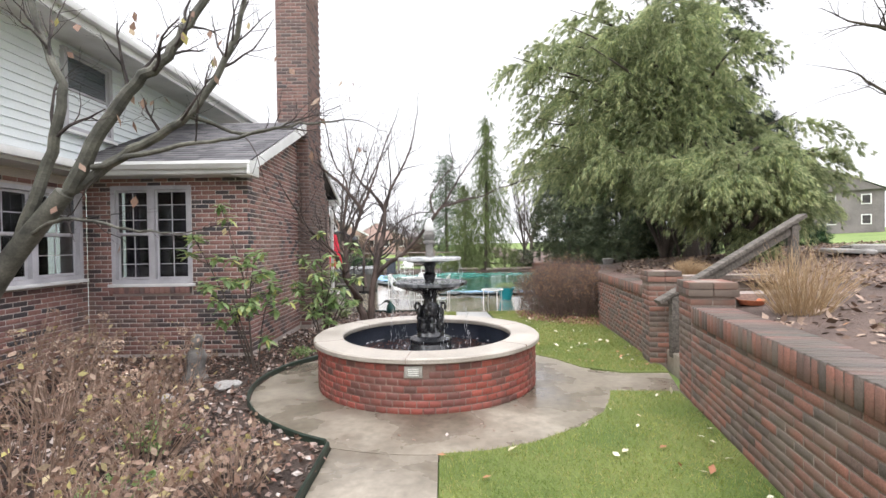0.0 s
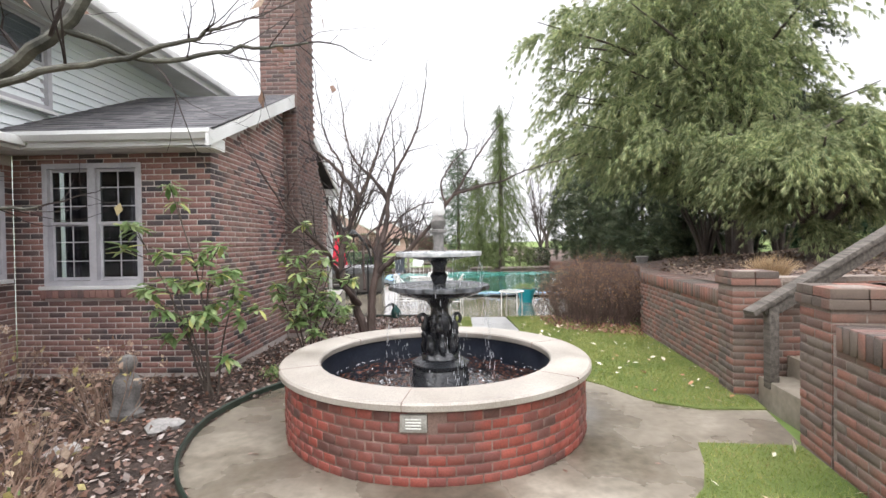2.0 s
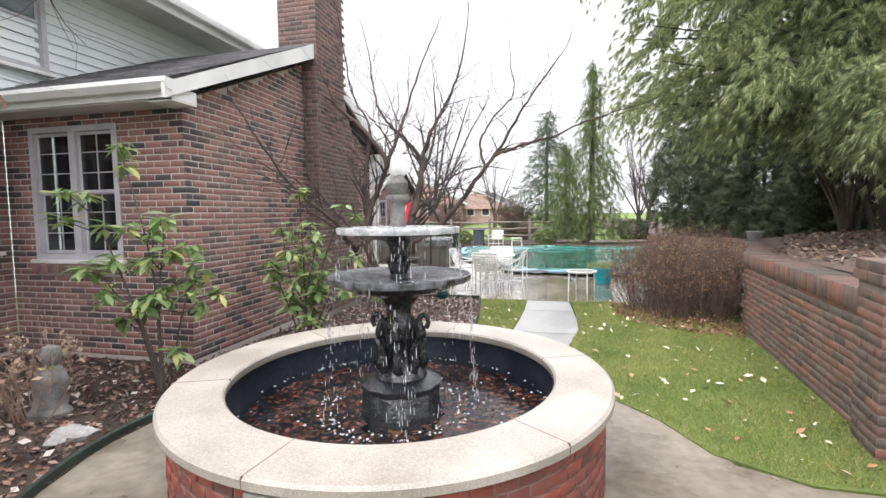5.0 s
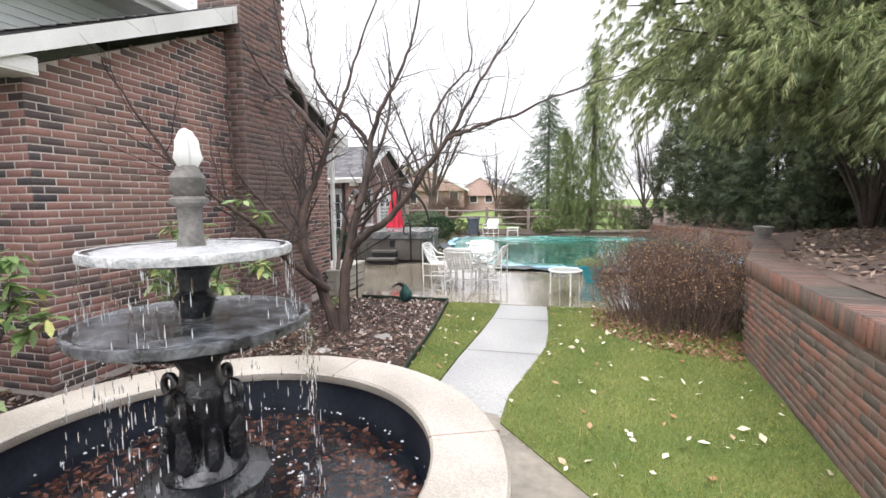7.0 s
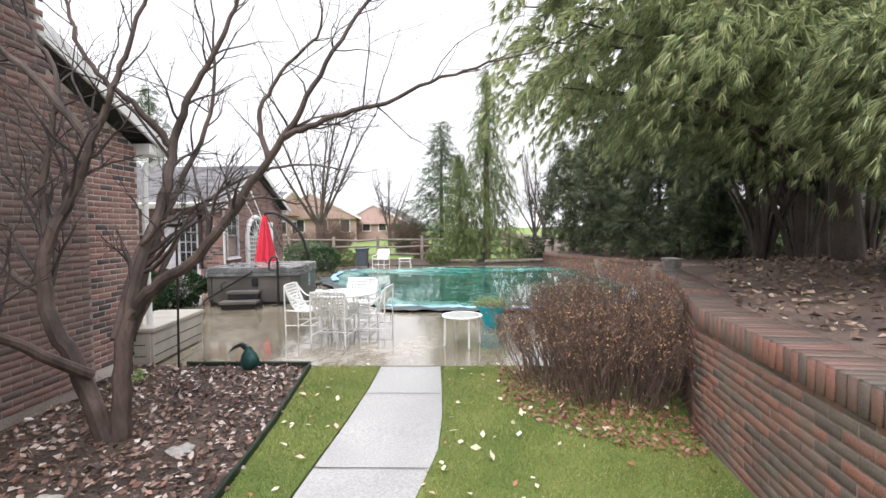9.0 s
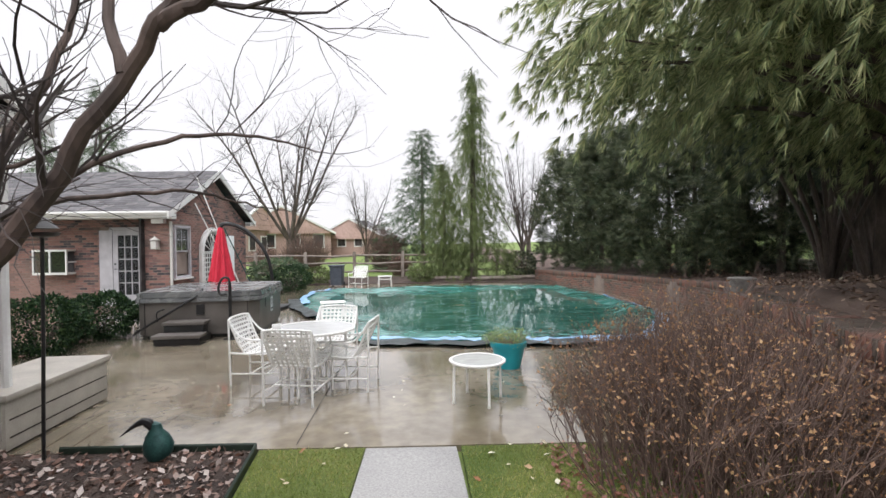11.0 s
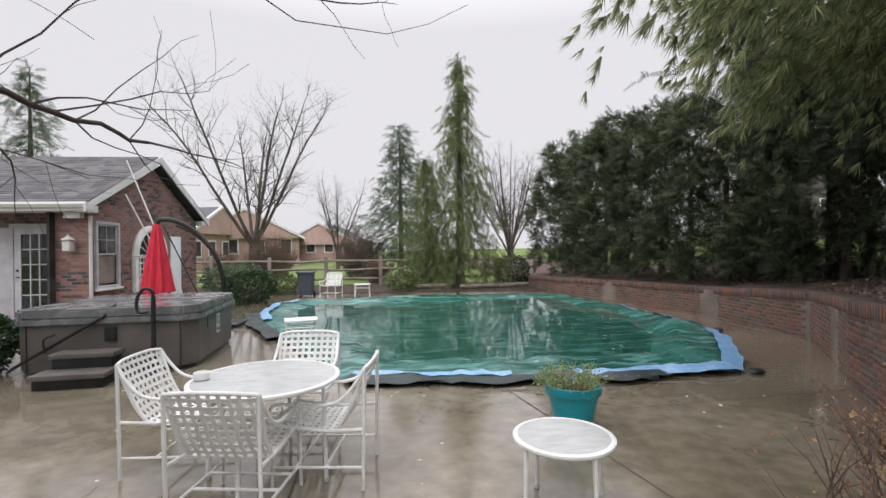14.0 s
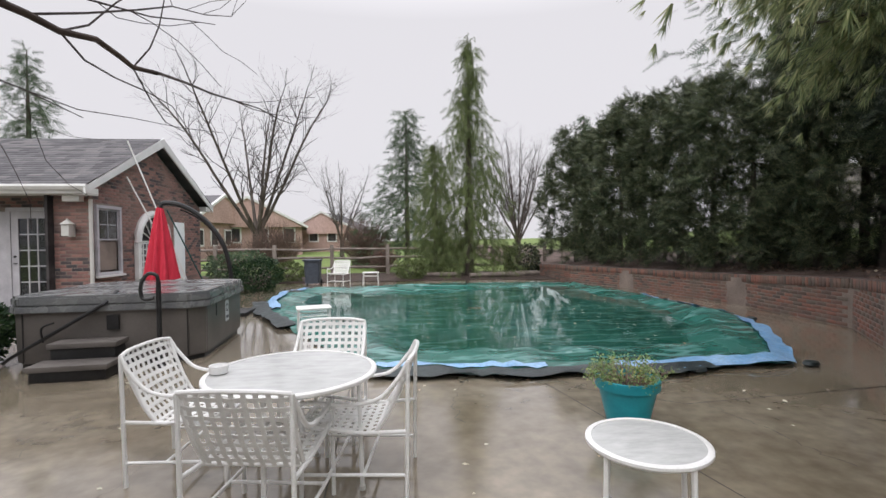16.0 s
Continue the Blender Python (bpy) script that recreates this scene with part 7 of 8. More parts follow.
def weeping_tree(name, base, height, crown, label, material, limbs, anchors_n, seed, trunk_r=0.2, lean=(0, 0), strand=(0.5, 1.3), low=0.2, size=(0.16, 0.3), keep=None):
    """crown: centre offset and radii (cx, cy, cz, rx, ry, rz)."""
    rng_ = np.random.default_rng(seed)
    t = thing(name, pose(*base), label, "tree")
    top = (crown[0] * 0.7 + lean[0], crown[1] * 0.7 + lean[1], height * 0.92)
    line = curve_points([(0, 0, -0.2), (lean[0] * 0.3, lean[1] * 0.3, height * 0.2), (lean[0] * 0.8, lean[1] * 0.8, height * 0.5), top], 6)
    part("trunk", tube(bmesh.new(), line, [trunk_r * (1.25 - 1.1 * k / (len(line) - 1)) for k in range(len(line))], 12), M_BARK, t)
    c, r = np.array(crown[:3]), np.array(crown[3:])
    pads = []
    for k in range(limbs):
        f = (k + 0.5) / limbs
        a = k * 2.39996
        s = line[int((0.25 + 0.65 * f) * (len(line) - 1))]
        zz = low + (1 - low) * f * 0.95
        w = math.sqrt(max(0.05, 1 - (2 * zz - 1) ** 2)) * rng_.uniform(0.6, 1.1)
        e = c + r * np.array([w * math.cos(a), w * math.sin(a), 2 * zz - 1])
        mid = (np.array(s) + e) / 2 + np.array([0, 0, 0.12 * r[2]])
        pts = curve_points([s, tuple(mid), tuple(e)], 6)
        if keep is not None and not keep(e + np.array(base)):
            continue
        part("limb", tube(bmesh.new(), pts, [trunk_r * 0.34 * (1 - 0.85 * q / (len(pts) - 1)) for q in range(len(pts))], 6), M_BARK, t)
        for q in range(max(3, anchors_n // limbs)):
            u = rng_.beta(2.0, 1.0)
            i = min(int(u * (len(pts) - 1)), len(pts) - 2)
            p = np.array(pts[i]) + rng_.normal(size=3) * r * np.array([0.09, 0.09, 0.05])
            if keep is None or keep(p + np.array(base)):
                o = np.array([p[0] - s[0], p[1] - s[1], 0.0])
                o = o / (np.linalg.norm(o) + 1e-6)
                pads.append((p, o))
    feathered_crown(t, pads, rng_, material, strand, size)
    return t


def on_bank(x, y):
    return bank_z(x - wall_x(y), y)


weeping_tree("weeping_conifer", (6.8, 12.7, on_bank(6.8, 12.7)), 7.2, (-1.8, 0.0, 3.7, 3.6, 3.4, 3.1), "large weeping conifer with soft yellow-green drooping foliage", M_WEEP, 74, 640, 51, 0.17, (-0.5, 0), (0.5, 1.0), 0.24, (0.13, 0.24),
             keep=lambda p: p[2] > (3.2 if p[0] < 4.2 else 2.95) and not (p[0] > 7.0 and p[2] > 4.5) and not (p[1] > 13.8 and p[0] < 3.4))
weeping_tree("weeping_conifer", (6.2, 9.5, on_bank(6.2, 9.5)), 2.4, (-0.1, 0.1, 1.75, 1.9, 1.5, 0.7), "low leaning conifer with layered yellow-green pads", M_WEEP, 26, 300, 52, 0.22, (-0.6, 0.1), (0.3, 0.6), 0.3, (0.11, 0.19))
weeping_tree("weeping_conifer", (8.4, 15.2, on_bank(8.4, 15.2)), 9.0, (0.0, 0.2, 5.2, 1.8, 2.0, 3.9), "tall weeping conifer behind with dark drooping foliage", M_BLUEGREEN, 34, 130, 53, 0.12, (0, 0), (0.5, 1.0), 0.2, (0.16, 0.28))
fan_ = thing("multi_stemmed_shrub", pose(7.2, 15.2, on_bank(7.2, 15.2)), "fan of pale bare stems under dark evergreen boughs", "shrub")
for k_ in range(9):
    a_ = radians(-10 + 25 * k_)
    part("stem", a_tube(curve_points([(0.06 * math.cos(a_), 0.05 * math.sin(a_), -0.1), (0.32 * math.cos(a_), 0.15 * math.sin(2 * a_), 0.8), (0.85 * math.cos(a_), 0.3 * math.sin(2 * a_), 1.9), (1.15 * math.cos(a_), 0.4 * math.sin(2 * a_), 2.9)], 4), [0.05 - 0.0028 * q for q in range(13)], 7), M_BARK, fan_)


def conifer(name, x, y, z, h, r, label, material, seed, whorls, per, weep=0.0, size=(0.2, 0.4), bare=0.06, bluff=1.0, dense=9):
    """A cone of whorled branches clad in sprays."""
    rng_ = np.random.default_rng(seed)
    t = thing(name, pose(x, y, z), label, "tree")
    part("trunk", a_tube([(0, 0, -0.2), (0, 0, h * 0.5), (0, 0, h)], [h * 0.02, h * 0.012, h * 0.002], 8), M_BARK, t)
    pl, dr = [], []
    for w in range(whorls):
        f = (w + 0.5) / whorls
        zz = h * (bare + (1 - bare) * f)
        reach = r * (1 - f) ** bluff + 0.04 * r
        for k in range(per):
            a = rng_.random() * 6.28
            ln = reach * rng_.uniform(0.6, 1.12)
            n = max(3, int(dense * (0.3 + ln / r)))
            for q in range(n):
                u = (q + rng_.random()) / n
                drop = -weep * ln * u ** 1.5 + (0.12 - 0.3 * u) * ln * 0.5
                p = np.array([math.cos(a) * ln * u, math.sin(a) * ln * u, zz + drop])
                pl.append(p + rng_.normal(size=3) * 0.05 * r)
                dr.append(np.array([math.cos(a), math.sin(a), -0.3 - 1.4 * weep]) + rng_.normal(size=3) * 0.45)
                if weep > 0.3:
                    pl.append(p + np.array([0, 0, -rng_.random() * 0.5]))
                    dr.append(np.array([0, 0, -1.0]) + rng_.normal(size=3) * 0.25)
    sprays(t, "foliage", np.array(pl), np.array(dr), rng_.uniform(*size, len(pl)), material, rng_)["kind"] = "stuff"
    return t


conifer("weeping_spruce", 2.8, 29.8, -0.2, 9.7, 2.7, "tall slender weeping spruce with drooping boughs", M_WEEP_SPRUCE, 61, 36, 7, 0.8, (0.28, 0.48), 0.1, 0.9, 9)
conifer("weeping_spruce", 1.45, 30.4, -0.2, 5.6, 2.2, "shorter weeping spruce beside the tall one", M_WEEP_SPRUCE, 62, 28, 6, 0.75, (0.26, 0.45), 0.1, 0.7, 6)
conifer("spruce", 0.3, 36.5, 0.0, 8.2, 3.4, "broad grey-green spruce beyond the fence", M_SPRUCE, 63, 40, 10, 0.15, (0.3, 0.55), 0.04, 0.8)
conifer("spruce", -17.5, 34.5, -0.1, 10.5, 3.0, "dark spruce rising behind the house roof", M_SPRUCE, 64, 34, 8, 0.15, (0.35, 0.6), 0.05, 0.8)
conifer("spruce", -22, 36, -0.1, 9.0, 3.0, "dark spruce rising behind the house roof", M_SPRUCE, 65, 30, 8, 0.15, (0.35, 0.6), 0.05, 0.8)
conifer("spruce", 10.5, 37, 0.8, 7.5, 1.2, "narrow spruce behind the hedge", M_SPRUCE, 66, 30, 7, 0.1, (0.3, 0.5), 0.04, 0.9)
conifer("pine", 10.6, 22.9, on_bank(10.6, 22.9), 14.6, 3.6, "tall open pine with feathery branches", M_SPRUCE, 67, 26, 6, 0.25, (0.3, 0.5), 0.22, 0.6, 8)
conifer("spruce", 21, 15, on_bank(21, 15), 8.5, 3.2, "dark green spruce on the upper lawn", M_SPRUCE, 68, 34, 9, 0.2, (0.35, 0.6), 0.05, 0.8)


def arborvitae(x, y, h, r, seed, label, group="hedge trees", stems=0, material=M_BLUEGREEN, n=1500, low=0.1):
    rng_ = np.random.default_rng(seed)
    t = thing("arborvitae", pose(x, y, on_bank(x, y)), label, "tree", group)
    part("trunk", a_tube([(0, 0, -0.15), (0.05, 0, h * 0.4), (0, 0, h * 0.85)], [0.1, 0.07, 0.02], 8), M_BARK, t)
    for k in range(stems):
        a = rng_.random() * 6.28
        part("stem", a_tube(curve_points([(0.1 * math.cos(a), 0.1 * math.sin(a), -0.1), (0.4 * math.cos(a), 0.4 * math.sin(a), h * 0.22), (0.8 * r * math.cos(a), 0.8 * r * math.sin(a), h * 0.6)], 4), [0.055 - 0.004 * q for q in range(9)], 7), M_BARK, t)
    m = max(20, n // 16)
    z = low + (1 - low) * rng_.random(m) ** 0.9
    a = rng_.random(m) * 6.28
    lump = 1 + 0.12 * np.sin(5 * a + 7 * z) + 0.10 * np.sin(9 * a - 13 * z)
    w = r * np.sqrt(np.clip(1 - ((z - 0.4) / 0.62) ** 2, 0.02, 1)) * lump * (0.78 + 0.25 * np.sqrt(rng_.random(m)))
    hub = np.stack([w * np.cos(a), w * np.sin(a), z * h], 1)
    idx = rng_.integers(0, m, n)
    out = np.stack([np.cos(a), np.sin(a), 0.25 + 0 * a], 1)[idx]
    d = out * 0.8 + rng_.normal(size=(n, 3)) * 0.6
    d[:, 2] -= 0.15
    p = hub[idx] + d * rng_.random((n, 1)) * 0.13
    sprays(t, "foliage", p, d, rng_.uniform(0.18, 0.36, n), material, rng_)["kind"] = "stuff"
    return t


for k_ in range(9):
    f_ = k_ / 8
    arborvitae(8.95 - 1.9 * f_ + 0.15 * math.sin(k_ * 2.1), 18.6 + 10.2 * f_, 4.9 + 0.25 * math.sin(k_ * 1.7), 1.32, 70 + k_, "dense dark green arborvitae in a tall clipped row", n=4200, low=0.02)
# the foliage colour of these carries the shade under the trees
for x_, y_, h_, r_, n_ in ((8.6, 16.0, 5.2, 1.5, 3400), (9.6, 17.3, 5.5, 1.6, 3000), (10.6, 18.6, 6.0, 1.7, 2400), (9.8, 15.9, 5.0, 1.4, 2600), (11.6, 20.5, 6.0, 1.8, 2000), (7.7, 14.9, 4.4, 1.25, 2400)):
    arborvitae(x_, y_, h_, r_, int(x_ * 100 + y_), "loose evergreen with several bare leaning stems, thicket shade put in its colour", "evergreens on the bank", 5, M_SHADED_EVERGREEN, n=int(n_ * 1.35), low=0.36)
# added to close a bright gap, again with shade in the foliage colour
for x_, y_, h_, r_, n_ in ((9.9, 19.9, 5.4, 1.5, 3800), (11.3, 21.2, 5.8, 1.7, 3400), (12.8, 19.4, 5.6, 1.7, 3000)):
    arborvitae(x_, y_, h_, r_, int(x_ * 100 + y_), "dense evergreen added behind the clipped row, thicket shade put in its colour", "evergreens on the bank", 0, M_SHADED_EVERGREEN, n=n_, low=0.05)
for x_, y_, h_, r_ in ((10.6, 22.5, 1.4, 1.0), (12.3, 17.0, 1.1, 1.2), (13.6, 18.8, 1.2, 1.2)):
    arborvitae(x_, y_, h_, r_, int(x_ * 10), "low green shrub under the evergreens", "shrubs on the bank", 0, M_BOX_LEAF, 900, 0.02)


def leafy_ball(name, x, y, z, r, h, label, seed, n=2600, material=M_BOX_LEAF, size=(0.035, 0.06), group="clipped shrubs"):
    rng_ = np.random.default_rng(seed)
    t = thing(name, pose(x, y, z), label, "shrub", group)
    bm = bmesh.new()
    for k in range(9):
        a = 6.28 * k / 9
        tube(bm, [(0, 0, -0.03), (0.3 * r * math.cos(a), 0.3 * r * math.sin(a), h * 0.4), (0.7 * r * math.cos(a), 0.7 * r * math.sin(a), h * 0.75)], [0.02, 0.012, 0.005], 5)
    part("stem", bm, M_BARK, t)["kind"] = "stuff"
    u = rng_.normal(size=(n, 3))
    u /= np.linalg.norm(u, axis=1, keepdims=True)
    lump = 1 + 0.1 * np.sin(5 * u[:, 0] + 4 * u[:, 1]) + 0.08 * np.sin(11 * u[:, 2] + 6 * u[:, 0])
    p = u * np.array([r, r, h / 2]) * (lump * (0.7 + 0.32 * np.sqrt(rng_.random(n))))[:, None] + np.array([0, 0, h / 2])
    p[:, 2] = np.maximum(p[:, 2], 0.02)
    scatter("leaves", LEAF_V, LEAF_F, p, frames_from(u + rng_.normal(size=(n, 3)) * 0.7, rng_), rng_.uniform(*size, (n, 1)), material, t)["kind"] = "stuff"


leafy_ball("boxwood", -5.3, 16.8, PZ, 0.6, 0.85, "rounded dark green boxwood by the patio", 81, 6000, size=(0.045, 0.075))
leafy_ball("boxwood", -5.45, 15.6, PZ, 0.66, 0.92, "rounded dark green boxwood by the patio", 82, 6000, size=(0.045, 0.075))
leafy_ball("boxwood", -4.65, 19.4, PZ, 0.55, 0.8, "rounded dark green boxwood by the house", 83, 3200)
leafy_ball("boxwood", -4.3, 25.2, PZ, 0.75, 0.95, "rounded dark green boxwood near the fence", 84, 3400, size=(0.05, 0.09))
leafy_ball("boxwood", -4.1, 28.3, PZ, 0.6, 0.7, "rounded olive shrub at the fence", 85, 1800, M_WEEP_SPRUCE, (0.06, 0.1))
leafy_ball("juniper", -5.9, 28.8, PZ, 1.2, 1.1, "spreading blue-grey juniper at the fence", 86, 2600, M_SPRUCE, (0.09, 0.16))
leafy_ball("boxwood", 0.4, 28.4, PZ, 0.55, 0.7, "rounded olive shrub at the fence", 87, 1800, M_WEEP_SPRUCE, (0.06, 0.1))
leafy_ball("boxwood", 5.0, 29.8, -0.1, 0.7, 1.1, "rounded dark shrub by the lawn", 88, 1800, M_BLUEGREEN, (0.08, 0.13))


def twiggy_bush(name, x, y, z, rx, ry, h, label, seed, stems, twig, leaf, leaves, leaf_size=(0.015, 0.03), forks=3, thick=0.006, group="", root=0.35, top_only=0.25, heads=0):
    """A bush of many thin stems that fork, with small leaves on the outer half."""
    rng_ = random.Random(seed)
    nr = np.random.default_rng(seed)
    t = thing(name, pose(x, y, z), label, "shrub", group)
    bm = bmesh.new()
    tips = []
    for k in range(stems):
        a, q = rng_.uniform(0, 6.28), math.sqrt(rng_.random())
        bx, by = root * rx * q * math.cos(a), root * ry * q * math.sin(a)
        e = Vector((rx * q * math.cos(a) * rng_.uniform(0.8, 1.1), ry * q * math.sin(a) * rng_.uniform(0.8, 1.1), h * (1 - 0.45 * q * q) * rng_.uniform(0.7, 1.05)))
        mid = Vector((bx, by, 0)).lerp(e, 0.5) + Vector((rng_.uniform(-1, 1), rng_.uniform(-1, 1), 0.4)) * 0.14 * h
        line = curve_points([(bx, by, -0.03), tuple(mid), tuple(e)], 3)
        tube(bm, line, [thick * (1 - 0.7 * i / (len(line) - 1)) for i in range(len(line))], 4, cap=False)
        for j in range(forks):
            i = rng_.randint(2, len(line) - 2)
            d = (line[i + 1] - line[i]).normalized() + Vector((rng_.uniform(-1, 1), rng_.uniform(-1, 1), rng_.uniform(-0.3, 0.9))) * 0.8
            f = line[i] + d.normalized() * h * rng_.uniform(0.15, 0.34)
            tube(bm, [line[i], line[i].lerp(f, 0.5) + Vector((rng_.uniform(-1, 1), rng_.uniform(-1, 1), 1)) * 0.02, f], [thick * 0.5, thick * 0.35, thick * 0.15], 3, cap=False)
            tips += [line[i].lerp(f, s) for s in (0.4, 0.7, 1.0)]
        tips += [line[-1], line[-2], line[-3]]
    part("stem_tangle", bm, twig, t)["kind"] = "stuff"
    if leaves:
        tp_ = np.array([tuple(p) for p in tips])
        tp_ = tp_[tp_[:, 2] > top_only * h]
        idx = nr.integers(0, len(tp_), leaves)
        p = tp_[idx] + nr.normal(size=(leaves, 3)) * 0.02
        scatter("leaves", LEAF_V, LEAF_F, p, frames_from(nr.normal(size=(leaves, 3)) + np.array([0, 0, -0.3]), nr), nr.uniform(*leaf_size, (leaves, 1)), leaf, t)["kind"] = "stuff"
    for k in range(heads):
        c = np.array(tuple(tips[rng_.randrange(len(tips))]))
        if c[2] < 0.55 * h:
            continue
        m = 60
        u = nr.normal(size=(m, 3))
        u /= np.linalg.norm(u, axis=1, keepdims=True)
        scatter("flower_head", LEAF_V, LEAF_F, c + u * 0.05 * np.array([1, 1, 0.75]), frames_from(np.cross(u, nr.normal(size=(m, 3))), nr), nr.uniform(0.02, 0.032, (m, 1)), M_FLOWER, t, "dried papery flower head")
    return t


twiggy_bush("barberry_bush", 2.85, 11.1, ground_z(11.1), 1.2, 1.2, 1.36, "dense twiggy barberry bush with sparse rusty leaves", 91, 560, M_BARB_TWIG, M_BARBERRY, 8000, (0.016, 0.034), 6, 0.0055, root=0.72, top_only=0.3)
for k_, (x_, y_, r_, h_, s_, lv_) in enumerate(((-2.7, 3.0, 0.65, 1.0, 60, 260), (-1.75, 2.35, 0.6, 0.55, 70, 420), (-3.7, 4.4, 0.7, 1.05, 60, 240), (-2.75, 4.25, 0.55, 0.6, 60, 300), (-3.6, 2.4, 0.7, 0.95, 60, 260), (-1.7, 1.35, 0.55, 0.5, 60, 320), (-3.1, 5.55, 0.5, 0.75, 40, 160), (-4.3, 5.6, 0.6, 0.9, 45, 160), (-1.4, 3.05, 0.4, 0.42, 45, 240), (-2.25, 3.45, 0.5, 0.6, 60, 300), (-2.3, 1.7, 0.6, 0.7, 60, 300), (-4.3, 3.4, 0.7, 1.1, 60, 240))):
    twiggy_bush("dry_shrub", x_, y_, ground_z(y_), r_, r_, h_, "tangled dry hydrangea with brown curled leaves", 95 + k_, s_, M_DRY_TWIG, M_DRY_LEAF, lv_, (0.03, 0.075), 3, 0.005, "dry shrubs in the bed", heads=7 if h_ > 0.7 else 0)
for x_, y_, r_, h_ in ((-1.95, 2.6, 0.4, 0.3), (-1.5, 1.9, 0.35, 0.3), (-2.25, 3.6, 0.35, 0.28), (-2.1, 6.9, 0.18, 0.16), (-2.3, 10.9, 0.2, 0.2)):
    twiggy_bush("green_shoots", x_, y_, ground_z(y_), r_, r_, h_, "low clump of yellow-green shoots in the mulch", int(abs(x_ * 100)), 26, M_DRY_TWIG, M_RHODO, 260, (0.03, 0.055), 2, 0.003, "low green clumps", top_only=0.0)
for x_, y_, r_, h_, n_ in ((-6.6, 36, 1.6, 2.6, 260), (-2.0, 36, 1.7, 2.8, 300), (-8.3, 34, 1.2, 1.8, 160), (-0.9, 33, 0.8, 1.3, 120)):
    twiggy_bush("bare_shrub", x_, y_, land(x_, y_)[2], r_, r_, h_, "rounded leafless shrub with reddish twigs", int(abs(x_) * 7), n_, M_BARB_TWIG, M_RED_LITTER, 500, (0.04, 0.07), 4, 0.014, "shrubs beyond the fence")
twiggy_bush("ornamental_grass", 3.05, 4.0, on_bank(3.05, 4.0), 0.5, 0.5, 0.62, "clump of dry straw-coloured ornamental grass", 131, 260, M_STRAW, M_STRAW, 0, (0.05, 0.12), 1, 0.0028, top_only=0.1)
twiggy_bush("ornamental_grass", 3.9, 7.4, on_bank(3.9, 7.4), 0.35, 0.35, 0.3, "low flattened clump of straw-coloured grass", 132, 260, M_STRAW, M_STRAW, 0, (0.05, 0.12), 1, 0.003, top_only=0.1)


def whorl_shrub(x, y, z, stems, label, seed):
    """Leggy stems that end in whorls of long drooping leaves."""
    rng_ = random.Random(seed)
    nr = np.random.default_rng(seed)
    t = thing("evergreen_shrub", pose(x, y, z), label, "shrub", "leggy shrubs at the house")
    pl, dr = [], []
    for (ex, ey, ez) in stems:
        line = curve_points([(rng_.uniform(-0.05, 0.05), rng_.uniform(-0.05, 0.05), -0.03), (ex * 0.35 + rng_.uniform(-0.08, 0.08), ey * 0.4, ez * 0.5), (ex, ey, ez)], 5)
        part("stem", a_tube(line, [0.013 - 0.0008 * k for k in range(len(line))], 6), M_BARK, t)
        ends = [line[-1]]
        for k in range(6):
            i = rng_.randint(4, len(line) - 2)
            f = line[i] + Vector((rng_.uniform(-1, 1), rng_.uniform(-1, 1), rng_.uniform(0.1, 0.8))).normalized() * rng_.uniform(0.15, 0.36)
            part("twig", a_tube([line[i], line[i].lerp(f, 0.5), f], [0.006, 0.005, 0.004], 5), M_BARK, t)
            ends.append(f)
        for e in ends:
            for w in range(rng_.randint(9, 15)):
                a = rng_.uniform(0, 6.28)
                pl.append(np.array(tuple(e)) + nr.normal(size=3) * 0.02)
                dr.append(np.array([math.cos(a), math.sin(a), rng_.uniform(-1.0, 0.35)]))
    n = len(pl)
    roll = np.tile(np.array([0.0, 0.0, 1.0]), (n, 1)) + nr.normal(size=(n, 3)) * 0.2
    leaf_v = [(0, 0, 0), (0.25, 0.13, 0.03), (0.6, 0.17, 0.0), (1, 0, -0.12), (0.6, -0.17, 0.0), (0.25, -0.13, 0.03), (0.5, 0, -0.03)]
    leaf_f = [(0, 6, 1), (1, 6, 2), (2, 6, 3), (3, 6, 4), (4, 6, 5), (5, 6, 0)]
    scatter("leaves", leaf_v, leaf_f, np.array(pl), frames_from(np.array(dr), nr, roll), nr.uniform(0.11, 0.19, (n, 1)), M_RHODO, t)["kind"] = "stuff"


whorl_shrub(-2.55, 6.25, ground_z(6.25), [(-0.45, 0.1, 2.2), (-0.75, 0.0, 1.75), (0.0, 0.1, 1.55), (-0.25, -0.2, 1.2), (-0.6, -0.1, 1.15), (0.15, 0.2, 1.0)], "leggy evergreen shrub with drooping pale green leaves", 141)
whorl_shrub(-1.95, 7.65, ground_z(7.65), [(-0.1, 0.1, 1.85), (0.45, 0.1, 1.7), (-0.35, 0.1, 1.45), (0.2, -0.1, 1.25), (0.5, 0.2, 1.1), (-0.1, -0.1, 0.85), (-0.45, 0, 1.05), (0.3, 0.3, 0.7)], "leggy evergreen shrub with drooping pale green leaves", 142)


# ---- ground cover: grass, chips, leaves ----
def inside(poly, p):
    poly = np.asarray(poly, float)
    x, y = p[:, 0], p[:, 1]
    ok = np.zeros(len(p), bool)
    j = len(poly) - 1
    for i in range(len(poly)):
        xi, yi, xj, yj = *poly[i], *poly[j]
        cross = ((yi > y) != (yj > y)) & (x < (xj - xi) * (y - yi) / (yj - yi + 1e-12) + xi)
        ok ^= cross
        j = i
    return ok


